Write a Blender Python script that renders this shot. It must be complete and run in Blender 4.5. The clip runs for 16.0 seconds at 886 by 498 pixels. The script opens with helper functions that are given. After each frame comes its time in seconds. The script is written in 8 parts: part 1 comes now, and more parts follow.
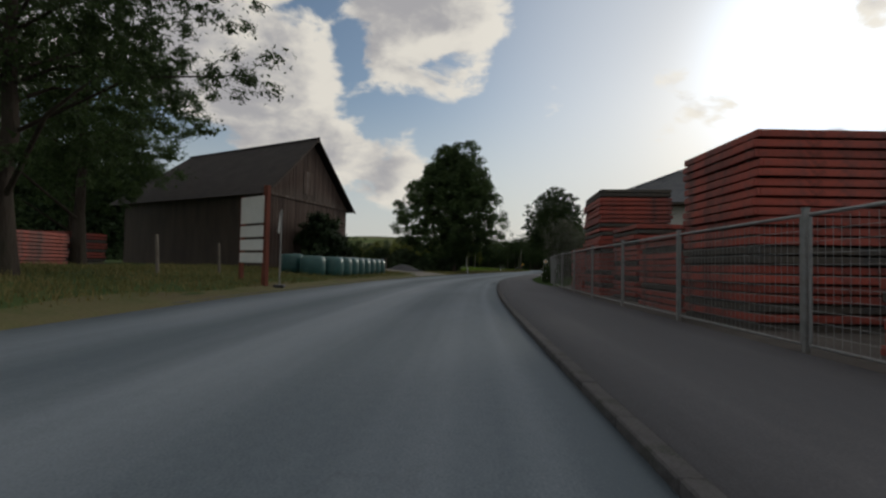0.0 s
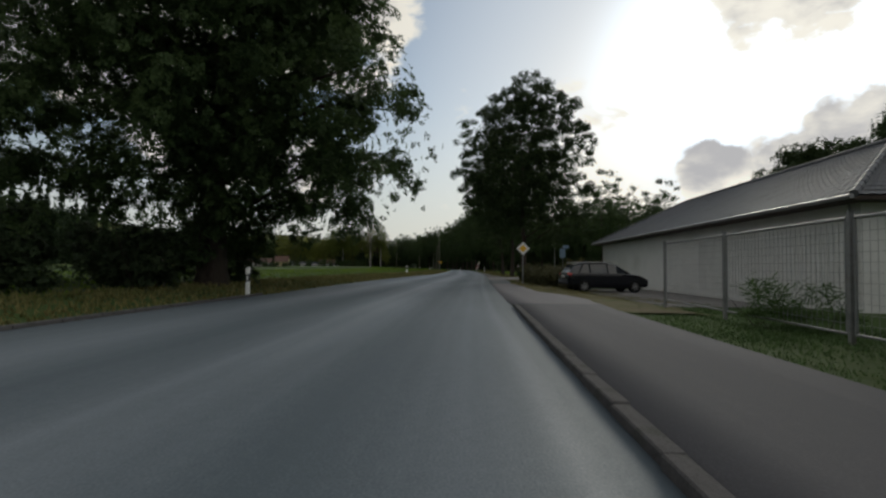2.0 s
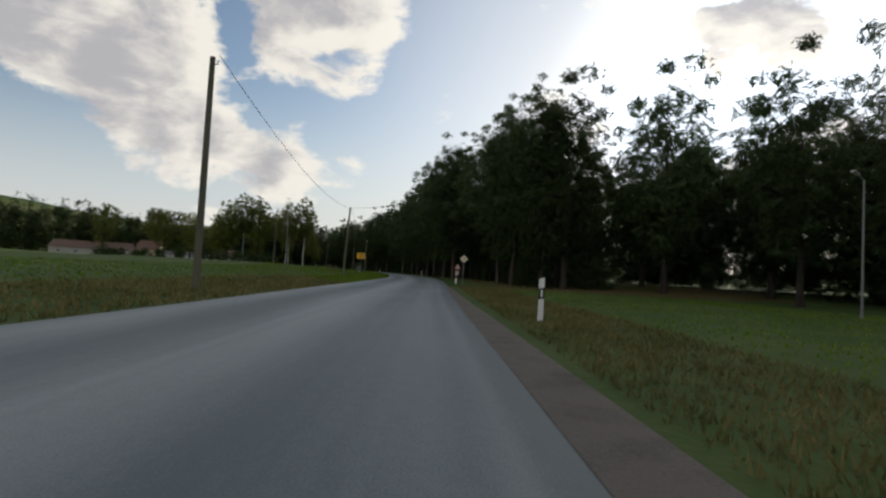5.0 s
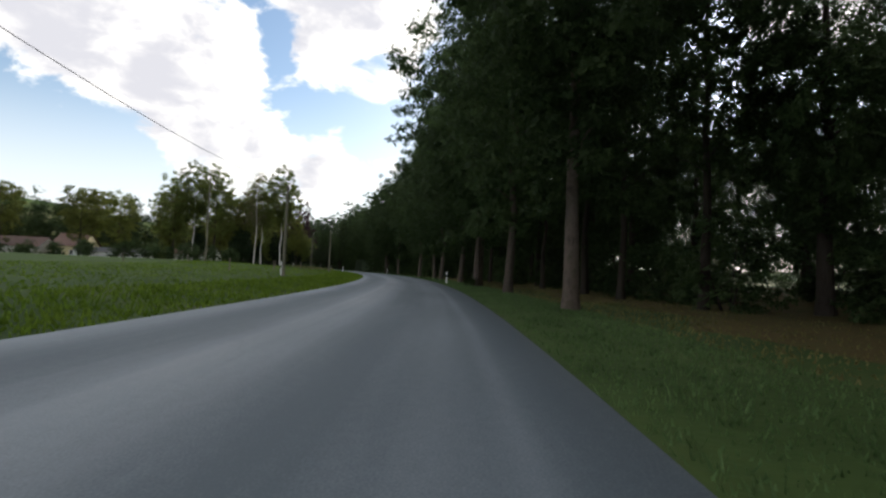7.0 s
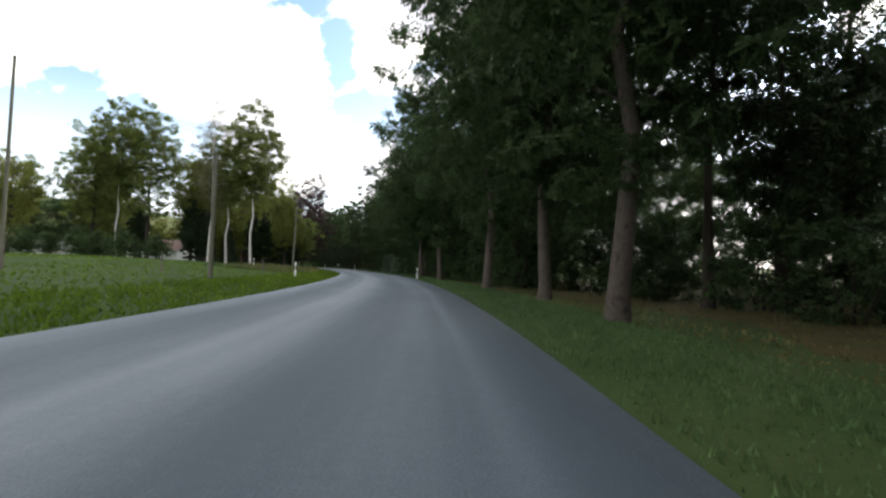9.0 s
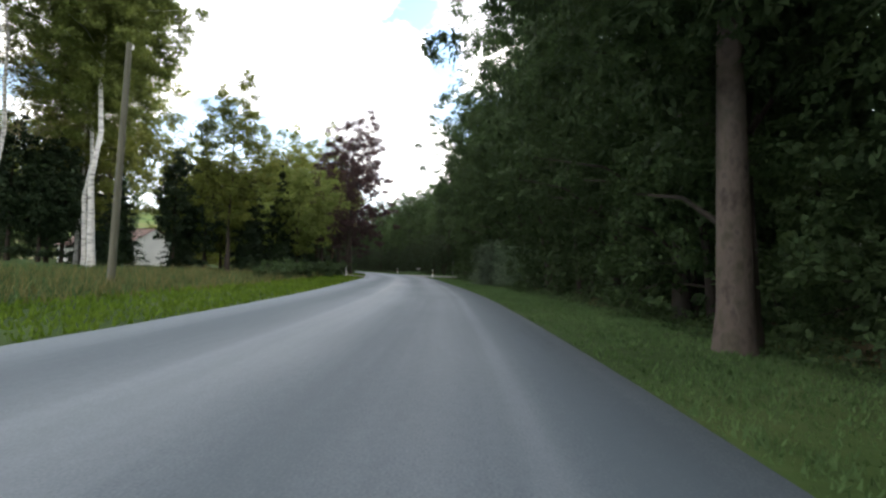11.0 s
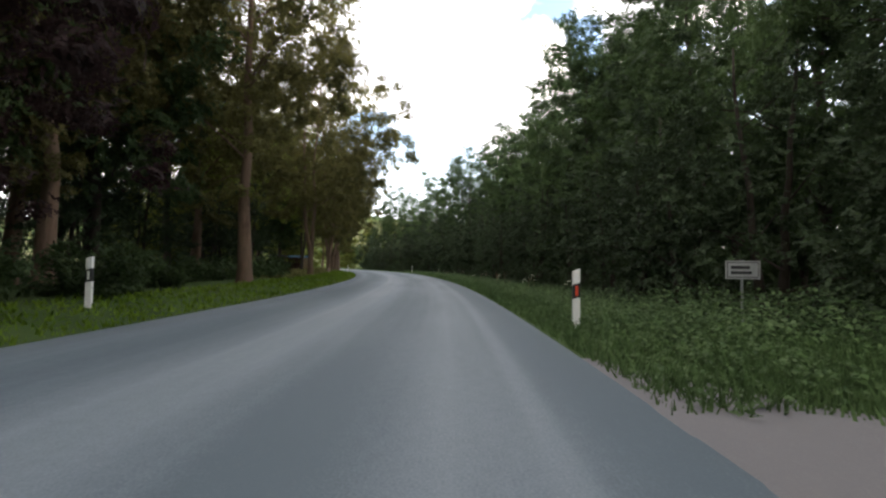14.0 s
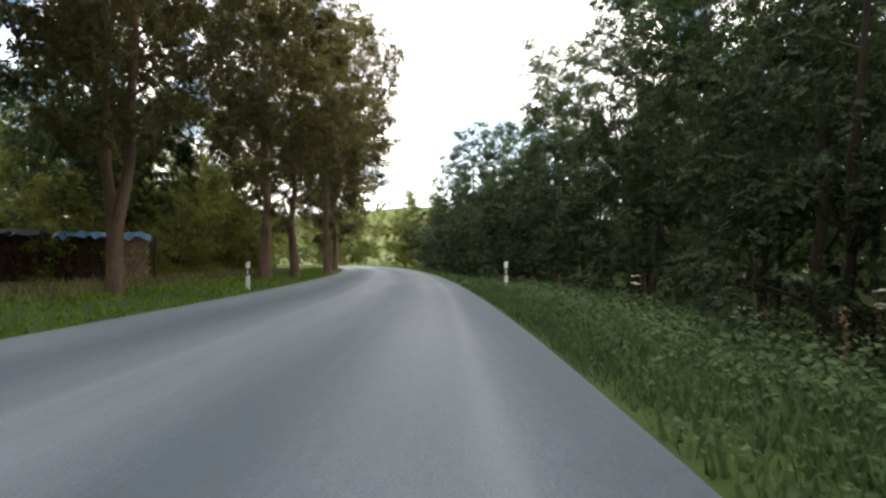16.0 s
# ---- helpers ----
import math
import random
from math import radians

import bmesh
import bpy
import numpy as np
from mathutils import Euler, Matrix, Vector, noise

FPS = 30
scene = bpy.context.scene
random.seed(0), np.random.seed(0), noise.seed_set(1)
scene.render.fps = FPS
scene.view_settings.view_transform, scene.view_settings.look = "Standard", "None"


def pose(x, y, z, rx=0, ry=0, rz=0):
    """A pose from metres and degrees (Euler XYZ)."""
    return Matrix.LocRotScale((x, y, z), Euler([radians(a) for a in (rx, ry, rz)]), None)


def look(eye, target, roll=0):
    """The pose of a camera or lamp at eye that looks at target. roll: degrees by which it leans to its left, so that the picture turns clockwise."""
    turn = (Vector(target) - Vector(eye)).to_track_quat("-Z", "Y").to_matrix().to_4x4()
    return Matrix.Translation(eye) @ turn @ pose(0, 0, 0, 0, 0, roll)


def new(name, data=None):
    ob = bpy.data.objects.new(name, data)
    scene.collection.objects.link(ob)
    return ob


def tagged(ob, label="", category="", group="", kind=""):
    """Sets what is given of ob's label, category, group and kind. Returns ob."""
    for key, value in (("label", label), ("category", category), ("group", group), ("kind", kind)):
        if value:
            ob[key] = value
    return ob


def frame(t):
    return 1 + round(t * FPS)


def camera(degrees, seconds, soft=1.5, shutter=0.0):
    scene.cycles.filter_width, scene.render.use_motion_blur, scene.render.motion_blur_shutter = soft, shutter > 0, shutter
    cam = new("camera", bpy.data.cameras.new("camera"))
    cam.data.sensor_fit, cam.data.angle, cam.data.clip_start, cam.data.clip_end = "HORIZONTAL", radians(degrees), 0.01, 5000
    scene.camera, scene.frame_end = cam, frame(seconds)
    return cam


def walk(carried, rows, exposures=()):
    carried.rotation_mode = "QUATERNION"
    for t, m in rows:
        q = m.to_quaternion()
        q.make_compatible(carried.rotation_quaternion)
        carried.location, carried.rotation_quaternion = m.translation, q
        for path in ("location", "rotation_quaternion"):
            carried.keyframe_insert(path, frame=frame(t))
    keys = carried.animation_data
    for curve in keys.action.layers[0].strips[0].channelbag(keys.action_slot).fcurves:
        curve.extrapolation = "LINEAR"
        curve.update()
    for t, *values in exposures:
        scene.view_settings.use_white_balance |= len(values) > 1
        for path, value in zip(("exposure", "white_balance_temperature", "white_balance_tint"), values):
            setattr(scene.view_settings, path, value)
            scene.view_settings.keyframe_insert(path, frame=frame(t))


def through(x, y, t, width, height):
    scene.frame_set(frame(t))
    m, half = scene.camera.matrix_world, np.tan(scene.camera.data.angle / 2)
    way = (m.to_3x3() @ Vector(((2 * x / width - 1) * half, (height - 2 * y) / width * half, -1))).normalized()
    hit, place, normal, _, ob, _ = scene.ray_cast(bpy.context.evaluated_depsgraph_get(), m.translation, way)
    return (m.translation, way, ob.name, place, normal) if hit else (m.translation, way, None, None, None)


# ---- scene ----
# The camera rides in its lane about a metre above the road.
cam = camera(82.0, 16.0, soft=2.4, shutter=0.012)
# seconds, eye, yaw to the left, pitch up, lean to the left
PATH = [
    (0, (-1.66, -3.07, 1.047), 1.34, 1.95, 1.12),
    (0.5, (-1.28, 10.62, 1.047), -0.74, 1.94, 0.58),
    (1, (-0.50, 25.10, 1.047), -3.58, 2.14, 1.14),
    (1.5, (1.47, 39.40, 1.047), -6.17, 1.90, 1.06),
    (2, (4.29, 54.19, 1.047), -8.53, 2.04, 0.47),
    (2.5, (7.70, 70.33, 1.047), -9.90, 1.95, 0.63),
    (3, (11.52, 87.88, 1.047), -10.49, 2.22, 0.65),
    (3.5, (15.26, 103.58, 1.047), -10.00, 2.42, 1.50),
    (4, (18.82, 119.48, 1.047), -10.13, 2.55, 2.08),
    (4.5, (22.03, 135.21, 1.047), -10.58, 2.60, 2.61),
    (5, (24.89, 150.78, 1.047), -11.31, 2.59, 3.09),
    (5.5, (27.60, 166.22, 1.047), -11.67, 2.54, 3.35),
    (6, (30.37, 181.59, 1.047), -11.02, 2.45, 3.24),
    (6.5, (33.36, 196.93, 1.047), -8.81, 2.36, 2.61),
    (7, (35.63, 210.86, 1.047), -7.01, 2.47, 2.46),
    (7.5, (37.24, 223.86, 1.047), -4.53, 2.45, 2.55),
    (8, (38.36, 236.88, 1.047), -3.56, 2.45, 2.00),
    (8.5, (39.03, 249.83, 1.047), -2.17, 2.37, 1.84),
    (9, (39.24, 262.72, 1.047), -0.34, 2.20, 2.07),
    (9.5, (38.93, 275.62, 1.047), 2.15, 2.05, 2.36),
    (10, (38.01, 288.61, 1.047), 5.49, 2.01, 2.40),
    (10.5, (36.42, 301.74, 1.047), 9.88, 2.15, 1.91),
    (11, (34.49, 314.67, 1.047), 11.67, 2.33, 1.75),
    (11.5, (31.91, 328.45, 1.047), 12.77, 2.29, 1.17),
    (12, (28.34, 343.23, 1.047), 16.96, 2.11, 0.75),
    (12.5, (24.52, 356.77, 1.047), 18.49, 2.21, 1.22),
    (13, (20.27, 370.82, 1.047), 22.18, 2.10, 1.20),
    (13.5, (15.48, 383.28, 1.047), 25.08, 2.00, 1.38),
    (14, (9.50, 396.19, 1.047), 27.87, 1.90, 0.69),
    (14.5, (2.97, 408.81, 1.047), 30.39, 1.91, 1.66),
    (15, (-4.34, 421.42, 1.047), 33.65, 1.98, 0.87),
    (15.5, (-11.76, 432.66, 1.047), 34.48, 1.72, 0.14),
    (16, (-19.61, 444.04, 1.047), 38.34, 1.16, -0.44),
]
EXPOSURES = [(0.0, -0.3, 6200, 7), (0.5, -0.5, 6200, 6), (1.0, -0.36, 6200, 5), (1.6, -0.4, 6200, 5), (2.1, -0.18, 6200, 5), (3.0, -0.15, 6200, 7), (3.4, -0.05, 6200, 7), (4.2, -0.1, 6200, 7), (6.3, 0.5, 6050, 8), (8.2, 1.3, 5950, 8), (10.5, 1.95, 6000, 8), (11.0, 2.12, 6000, 8), (12.0, 2.2, 6000, 9), (12.5, 2.35, 6050, 9), (12.9, 2.55, 6600, 11), (13.1, 2.55, 6650, 11), (13.6, 2.2, 6250, 10), (14.0, 2.1, 6200, 9), (14.4, 2.3, 6250, 10), (15.0, 2.42, 6500, 13), (16.0, 2.4, 6350, 11)]
walk(cam, [(t, pose(*eye, 90 + pitch, 0, yaw) @ pose(0, 0, 0, 0, 0, lean)) for t, eye, yaw, pitch, lean in PATH], EXPOSURES)

# ---- light ----
SUN_AZ, SUN_EL = -40.0, 17.0  # degrees: to the right of +y, above the horizon


def sky_world():
    world = bpy.data.worlds.new("evening_sky")
    scene.world = world
    world.use_nodes = True
    nt = world.node_tree
    nt.nodes.clear()
    add = nt.nodes.new
    link = nt.links.new
    out, bg, sky = add("ShaderNodeOutputWorld"), add("ShaderNodeBackground"), add("ShaderNodeTexSky")
    sky.sky_type, sky.sun_disc = "NISHITA", False
    sky.sun_elevation, sky.sun_rotation = radians(SUN_EL), radians(-SUN_AZ)
    sky.air_density, sky.dust_density, sky.ozone_density = 1.0, 1.5, 1.2
    co = add("ShaderNodeTexCoord")

    def m(op, a, b=None, c=None, clamp=False):
        n = add("ShaderNodeMath")
        n.operation, n.use_clamp = op, clamp
        for i, v in enumerate((a, b, c)):
            if v is None:
                continue
            if isinstance(v, (int, float)):
                n.inputs[i].default_value = v
            else:
                link(v, n.inputs[i])
        return n.outputs[0]

    def direction(az, el):
        a, e = radians(az), radians(el)
        return (-math.sin(a) * math.cos(e), math.cos(a) * math.cos(e), math.sin(e))

    def lobe(az, el, wide, at=None):
        n = add("ShaderNodeVectorMath")
        n.operation = "DOT_PRODUCT"
        link(at or co.outputs["Generated"], n.inputs[0])
        n.inputs[1].default_value = direction(az, el)
        r = add("ShaderNodeMapRange")
        r.interpolation_type = "SMOOTHERSTEP"
        link(n.outputs["Value"], r.inputs["Value"])
        r.inputs["From Min"].default_value, r.inputs["From Max"].default_value = math.cos(radians(wide)), 1.0
        return r.outputs[0]

    # clouds: billows upon banks, thickness at a direction
    def thickness(at):
        mapn = add("ShaderNodeMapping")
        link(at, mapn.inputs["Vector"])
        mapn.inputs["Scale"].default_value = (1.0, 1.0, 1.75)
        warp, moved = add("ShaderNodeTexNoise"), add("ShaderNodeVectorMath")
        link(mapn.outputs[0], warp.inputs["Vector"])
        warp.inputs["Scale"].default_value, warp.inputs["Detail"].default_value = 5.0, 2.0
        moved.operation = "MULTIPLY_ADD"
        link(warp.outputs["Color"], moved.inputs[0])
        moved.inputs[1].default_value = (0.12, 0.12, 0.12)
        link(mapn.outputs[0], moved.inputs[2])
        big, fine = add("ShaderNodeTexNoise"), add("ShaderNodeTexNoise")
        for n, sc, de, ro in ((big, 3.6, 2.0, 0.45), (fine, 10.0, 7.0, 0.56)):
            link(moved.outputs[0], n.inputs["Vector"])
            n.inputs["Scale"].default_value, n.inputs["Detail"].default_value, n.inputs["Roughness"].default_value = sc, de, ro
        bank = m("MULTIPLY", lobe(*CLOUDS[0][:3], at), CLOUDS[0][3])
        for az, el, wide, power in CLOUDS[1:]:
            bank = m("ADD", bank, m("MULTIPLY", lobe(az, el, wide, at), power))
        body = m("ADD", m("MULTIPLY", m("SUBTRACT", big.outputs[0], 0.5), 1.7), m("MULTIPLY", m("SUBTRACT", fine.outputs[0], 0.5), 2.3))
        return m("SUBTRACT", m("ADD", m("MULTIPLY", bank, 0.8), body), 0.2)

    thick = thickness(co.outputs["Generated"])
    towards = add("ShaderNodeVectorMath")
    link(co.outputs["Generated"], towards.inputs[0])
    towards.inputs[1].default_value = tuple(0.055 * k for k in direction(SUN_AZ, SUN_EL - 25))
    unit = add("ShaderNodeVectorMath")
    unit.operation = "NORMALIZE"
    link(towards.outputs[0], unit.inputs[0])
    sunward = thickness(unit.outputs[0])
    cover = add("ShaderNodeMapRange")
    cover.interpolation_type = "SMOOTHSTEP"
    link(thick, cover.inputs["Value"])
    cover.inputs["From Min"].default_value, cover.inputs["From Max"].default_value = 0.06, 0.44
    # sunlit where the cloud thins towards the sun, grey behind thick cloud
    deep = add("ShaderNodeMapRange")
    deep.interpolation_type = "SMOOTHSTEP"
    link(m("ADD", m("MULTIPLY", m("SUBTRACT", sunward, thick), 1.1), m("MULTIPLY", thick, 0.8)), deep.inputs["Value"])
    deep.inputs["From Min"].default_value, deep.inputs["From Max"].default_value = -0.05, 0.95
    tone = add("ShaderNodeMix")
    tone.data_type = "RGBA"
    link(deep.outputs[0], tone.inputs["Factor"])
    tone.inputs[6].default_value = CLOUD_RIM
    tone.inputs[7].default_value = CLOUD_BODY
    # brighter near the sun and thin veil there
    glow = m("POWER", lobe(SUN_AZ, SUN_EL, 50), 1.8)
    core = m("POWER", lobe(SUN_AZ, SUN_EL + 1, 20), 1.6)
    lift = m("ADD", m("MULTIPLY", glow, 0.2), 1.0)
    scaled = add("ShaderNodeVectorMath")
    scaled.operation = "SCALE"
    link(tone.outputs[2], scaled.inputs[0])
    link(lift, scaled.inputs["Scale"])
    skyb = add("ShaderNodeVectorMath")
    skyb.operation = "SCALE"
    link(sky.outputs[0], skyb.inputs[0])
    skyb.inputs["Scale"].default_value = SKY_GAIN
    veil = add("ShaderNodeMix")
    veil.data_type = "RGBA"
    link(m("ADD", m("MULTIPLY", glow, 0.55), m("MULTIPLY", core, 0.5), clamp=True), veil.inputs["Factor"])
    link(skyb.outputs[0], veil.inputs[6])
    bright = add("ShaderNodeVectorMath")
    bright.operation = "SCALE"
    bright.inputs[0].default_value = VEIL
    link(m("ADD", 1.0, m("MULTIPLY", core, 1.2)), bright.inputs["Scale"])
    link(bright.outputs[0], veil.inputs[7])
    height = add("ShaderNodeSeparateXYZ")
    link(co.outputs["Generated"], height.inputs[0])
    low = add("ShaderNodeMapRange")
    low.interpolation_type = "SMOOTHSTEP"
    link(height.outputs["Z"], low.inputs["Value"])
    low.inputs["From Min"].default_value, low.inputs["From Max"].default_value = 0.0, 0.34
    low.inputs["To Min"].default_value, low.inputs["To Max"].default_value = 0.85, 0.0
    haze = add("ShaderNodeMix")
    haze.data_type = "RGBA"
    link(low.outputs[0], haze.inputs["Factor"])
    link(veil.outputs[2], haze.inputs[6])
    haze.inputs[7].default_value = HAZE
    mix = add("ShaderNodeMix")
    mix.data_type = "RGBA"
    link(cover.outputs[0], mix.inputs["Factor"])
    link(haze.outputs[2], mix.inputs[6])
    link(scaled.outputs[0], mix.inputs[7])
    link(mix.outputs[2], bg.inputs["Color"])
    bg.inputs["Strength"].default_value = 0.12
    link(bg.outputs[0], out.inputs["Surface"])


# direction to the left of +y, height, half width, thickness
# banks (0, 88) and (70, 50) are unseen, added to brighten the road
CLOUDS = [(25, 21, 13, 0.95), (36, 25, 15, 0.9), (17, 13, 8, 0.85), (8, 10.5, 6, 0.7), (2.5, 25, 10, 1.0), (7, 38, 15, 0.9), (-2, 34, 12, 0.7), (-42.5, 22.5, 8.0, 1.0), (-47.5, 12.5, 5.5, 1.3), (-36, 9.5, 4.2, 1.3), (-41, 10.5, 4, 1.1), (58, 18, 22, 0.75), (20, 48, 22, 0.8), (-60, 55, 25, 0.7), (0, 88, 34, 1.0), (70, 50, 26, 0.8), (110, 30, 40, 0.8), (180, 35, 50, 0.8), (-110, 35, 40, 0.7)]
CLOUD_RIM, CLOUD_BODY = (7.7, 7.0, 6.1, 1), (4.0, 3.75, 3.75, 1)
HAZE = (5.9, 5.7, 5.5, 1)
SKY_GAIN, VEIL = 0.9, (6.0, 6.3, 6.8)
sky_world()
sun = new("sun", bpy.data.lights.new("sun", "SUN"))
sun.data.energy, sun.data.angle, sun.data.color = 1.0, radians(12.0), (1.0, 0.9, 0.76)
sun.matrix_world = look((0, 0, 60), (math.sin(radians(SUN_AZ)) * 100, -math.cos(radians(SUN_AZ)) * 100, 60 - 100 * math.tan(radians(SUN_EL))))

# ---- materials ----


def material(name, colors, scale=2.0, fine=20.0, rough=0.8, bump=0.2, metal=0.0, stretch=(1, 1, 1), spread=0.0, coords="Object", coat=0.0, tall=0.02):
    """A surface whose colour wanders between colors at two scales, with fine relief. spread: how much single objects differ."""
    mt = bpy.data.materials.new(name)
    mt.use_nodes = True
    nt = mt.node_tree
    nt.nodes.clear()
    add, link = nt.nodes.new, nt.links.new
    out, bs = add("ShaderNodeOutputMaterial"), add("ShaderNodeBsdfPrincipled")
    link(bs.outputs[0], out.inputs[0])
    co, mp = add("ShaderNodeTexCoord"), add("ShaderNodeMapping")
    link(co.outputs[coords], mp.inputs[0])
    mp.inputs["Scale"].default_value = stretch
    n1, n2 = add("ShaderNodeTexNoise"), add("ShaderNodeTexNoise")
    for n, sc in ((n1, scale), (n2, fine)):
        link(mp.outputs[0], n.inputs["Vector"])
        n.inputs["Scale"].default_value, n.inputs["Detail"].default_value = sc, 4.0
    mixf = add("ShaderNodeMath")
    mixf.operation = "MULTIPLY_ADD"
    link(n2.outputs[0], mixf.inputs[0])
    mixf.inputs[1].default_value = 0.45
    half = add("ShaderNodeMath")
    half.operation = "MULTIPLY_ADD"
    link(n1.outputs[0], half.inputs[0])
    half.inputs[1].default_value, half.inputs[2].default_value = 0.95, -0.2
    link(half.outputs[0], mixf.inputs[2])
    rp = add("ShaderNodeValToRGB")
    while len(rp.color_ramp.elements) < len(colors):
        rp.color_ramp.elements.new(0.5)
    for i, c in enumerate(colors):
        e = rp.color_ramp.elements[i]
        e.position = 0.25 + 0.5 * i / max(1, len(colors) - 1)
        e.color = (*c, 1)
    link(mixf.outputs[0], rp.inputs[0])
    col = rp.outputs[0]
    if spread:
        ob, geo, hs = add("ShaderNodeObjectInfo"), add("ShaderNodeNewGeometry"), add("ShaderNodeHueSaturation")
        sm = add("ShaderNodeMath")
        sm.operation = "ADD"
        link(ob.outputs["Random"], sm.inputs[0])
        link(geo.outputs["Random Per Island"], sm.inputs[1])
        v = add("ShaderNodeMapRange")
        link(sm.outputs[0], v.inputs[0])
        v.inputs[2].default_value = 2.0
        v.inputs[3].default_value, v.inputs[4].default_value = 1 - spread, 1 + spread
        link(v.outputs[0], hs.inputs["Value"])
        link(col, hs.inputs["Color"])
        col = hs.outputs[0]
    link(col, bs.inputs["Base Color"])
    rr = add("ShaderNodeMapRange")
    link(n2.outputs[0], rr.inputs[0])
    rr.inputs[3].default_value, rr.inputs[4].default_value = max(0.03, rough - 0.12), min(1, rough + 0.12)
    link(rr.outputs[0], bs.inputs["Roughness"])
    bs.inputs["Specular IOR Level"].default_value = 0.08 if rough >= 0.9 else 0.4
    bs.inputs["Metallic"].default_value = metal
    bs.inputs["Coat Weight"].default_value = coat
    if bump:
        bp = add("ShaderNodeBump")
        bp.inputs["Strength"].default_value, bp.inputs["Distance"].default_value = bump, tall
        link(n2.outputs[0], bp.inputs["Height"])
        link(bp.outputs[0], bs.inputs["Normal"])
    return mt


def leaves_material(name, dark, light, through=0.35, spread=0.3, gloss=0.7, shine=0.15, per_metre=0.0, fill=0.6):
    """Leaves: each a little different, letting some light through. per_metre: leaves to a metre of a spray, fill: how far they close it."""
    mt = bpy.data.materials.new(name)
    mt.use_nodes = True
    nt = mt.node_tree
    nt.nodes.clear()
    add, link = nt.nodes.new, nt.links.new
    out, bs, tr, mx = add("ShaderNodeOutputMaterial"), add("ShaderNodeBsdfPrincipled"), add("ShaderNodeBsdfTranslucent"), add("ShaderNodeMixShader")
    geo, ob, co, n1 = add("ShaderNodeNewGeometry"), add("ShaderNodeObjectInfo"), add("ShaderNodeTexCoord"), add("ShaderNodeTexNoise")
    link(co.outputs["Object"], n1.inputs["Vector"])
    n1.inputs["Scale"].default_value, n1.inputs["Detail"].default_value = 0.5, 3.0
    a = add("ShaderNodeMath")
    a.operation = "MULTIPLY_ADD"
    link(geo.outputs["Random Per Island"], a.inputs[0])
    a.inputs[1].default_value = 0.28
    link(n1.outputs[0], a.inputs[2])
    rp = add("ShaderNodeMapRange")
    link(a.outputs[0], rp.inputs[0])
    rp.inputs[1].default_value, rp.inputs[2].default_value = 0.3, 0.95
    mc = add("ShaderNodeMix")
    mc.data_type = "RGBA"
    link(rp.outputs[0], mc.inputs["Factor"])
    mc.inputs[6].default_value, mc.inputs[7].default_value = (*dark, 1), (*light, 1)
    hs = add("ShaderNodeHueSaturation")
    v = add("ShaderNodeMapRange")
    link(ob.outputs["Random"], v.inputs[0])
    v.inputs[3].default_value, v.inputs[4].default_value = 1 - spread, 1 + spread
    link(v.outputs[0], hs.inputs["Value"])
    link(mc.outputs[2], hs.inputs["Color"])
    # single leaves within a spray
    vo, mp = add("ShaderNodeTexVoronoi"), add("ShaderNodeMapping")
    vo.inputs["Scale"].default_value = per_metre or 9.0
    mp.inputs["Scale"].default_value = (1.15, 1.15, 0.8)
    link(co.outputs["Object"], mp.inputs[0])
    link(mp.outputs[0], vo.inputs["Vector"])
    sep = add("ShaderNodeSeparateColor")
    link(vo.outputs["Color"], sep.inputs[0])
    vr = add("ShaderNodeMapRange")
    link(sep.outputs[0], vr.inputs[0])
    vr.inputs[3].default_value, vr.inputs[4].default_value = 0.8, 1.2
    h2 = add("ShaderNodeHueSaturation")
    link(vr.outputs[0], h2.inputs["Value"])
    link(hs.outputs[0], h2.inputs["Color"])
    # each leaf turned its own way
    tilt, turned = add("ShaderNodeVectorMath"), add("ShaderNodeVectorMath")
    tilt.operation, turned.operation = "MULTIPLY_ADD", "ADD"
    link(vo.outputs["Color"], tilt.inputs[0])
    tilt.inputs[1].default_value, tilt.inputs[2].default_value = (1.1, 1.1, 1.1), (-0.55, -0.55, -0.45)
    link(tilt.outputs[0], turned.inputs[0])
    link(geo.outputs["Normal"], turned.inputs[1])
    unit = add("ShaderNodeVectorMath")
    unit.operation = "NORMALIZE"
    link(turned.outputs[0], unit.inputs[0])
    link(unit.outputs[0], bs.inputs["Normal"])
    link(unit.outputs[0], tr.inputs["Normal"])
    link(h2.outputs[0], bs.inputs["Base Color"])
    link(h2.outputs[0], tr.inputs["Color"])
    bs.inputs["Roughness"].default_value = gloss
    bs.inputs["Specular IOR Level"].default_value = shine
    mx.inputs[0].default_value = through
    link(bs.outputs[0], mx.inputs[1])
    link(tr.outputs[0], mx.inputs[2])
    if not per_metre:
        link(mx.outputs[0], out.inputs[0])
        return mt
    # single leaves of a spray, with gaps between
    gt, gap, cut = add("ShaderNodeMath"), add("ShaderNodeBsdfTransparent"), add("ShaderNodeMixShader")
    gt.operation = "GREATER_THAN"
    link(vo.outputs["Distance"], gt.inputs[0])
    gt.inputs[1].default_value = fill
    link(gt.outputs[0], cut.inputs[0])
    link(mx.outputs[0], cut.inputs[1])
    link(gap.outputs[0], cut.inputs[2])
    link(cut.outputs[0], out.inputs[0])
    return mt


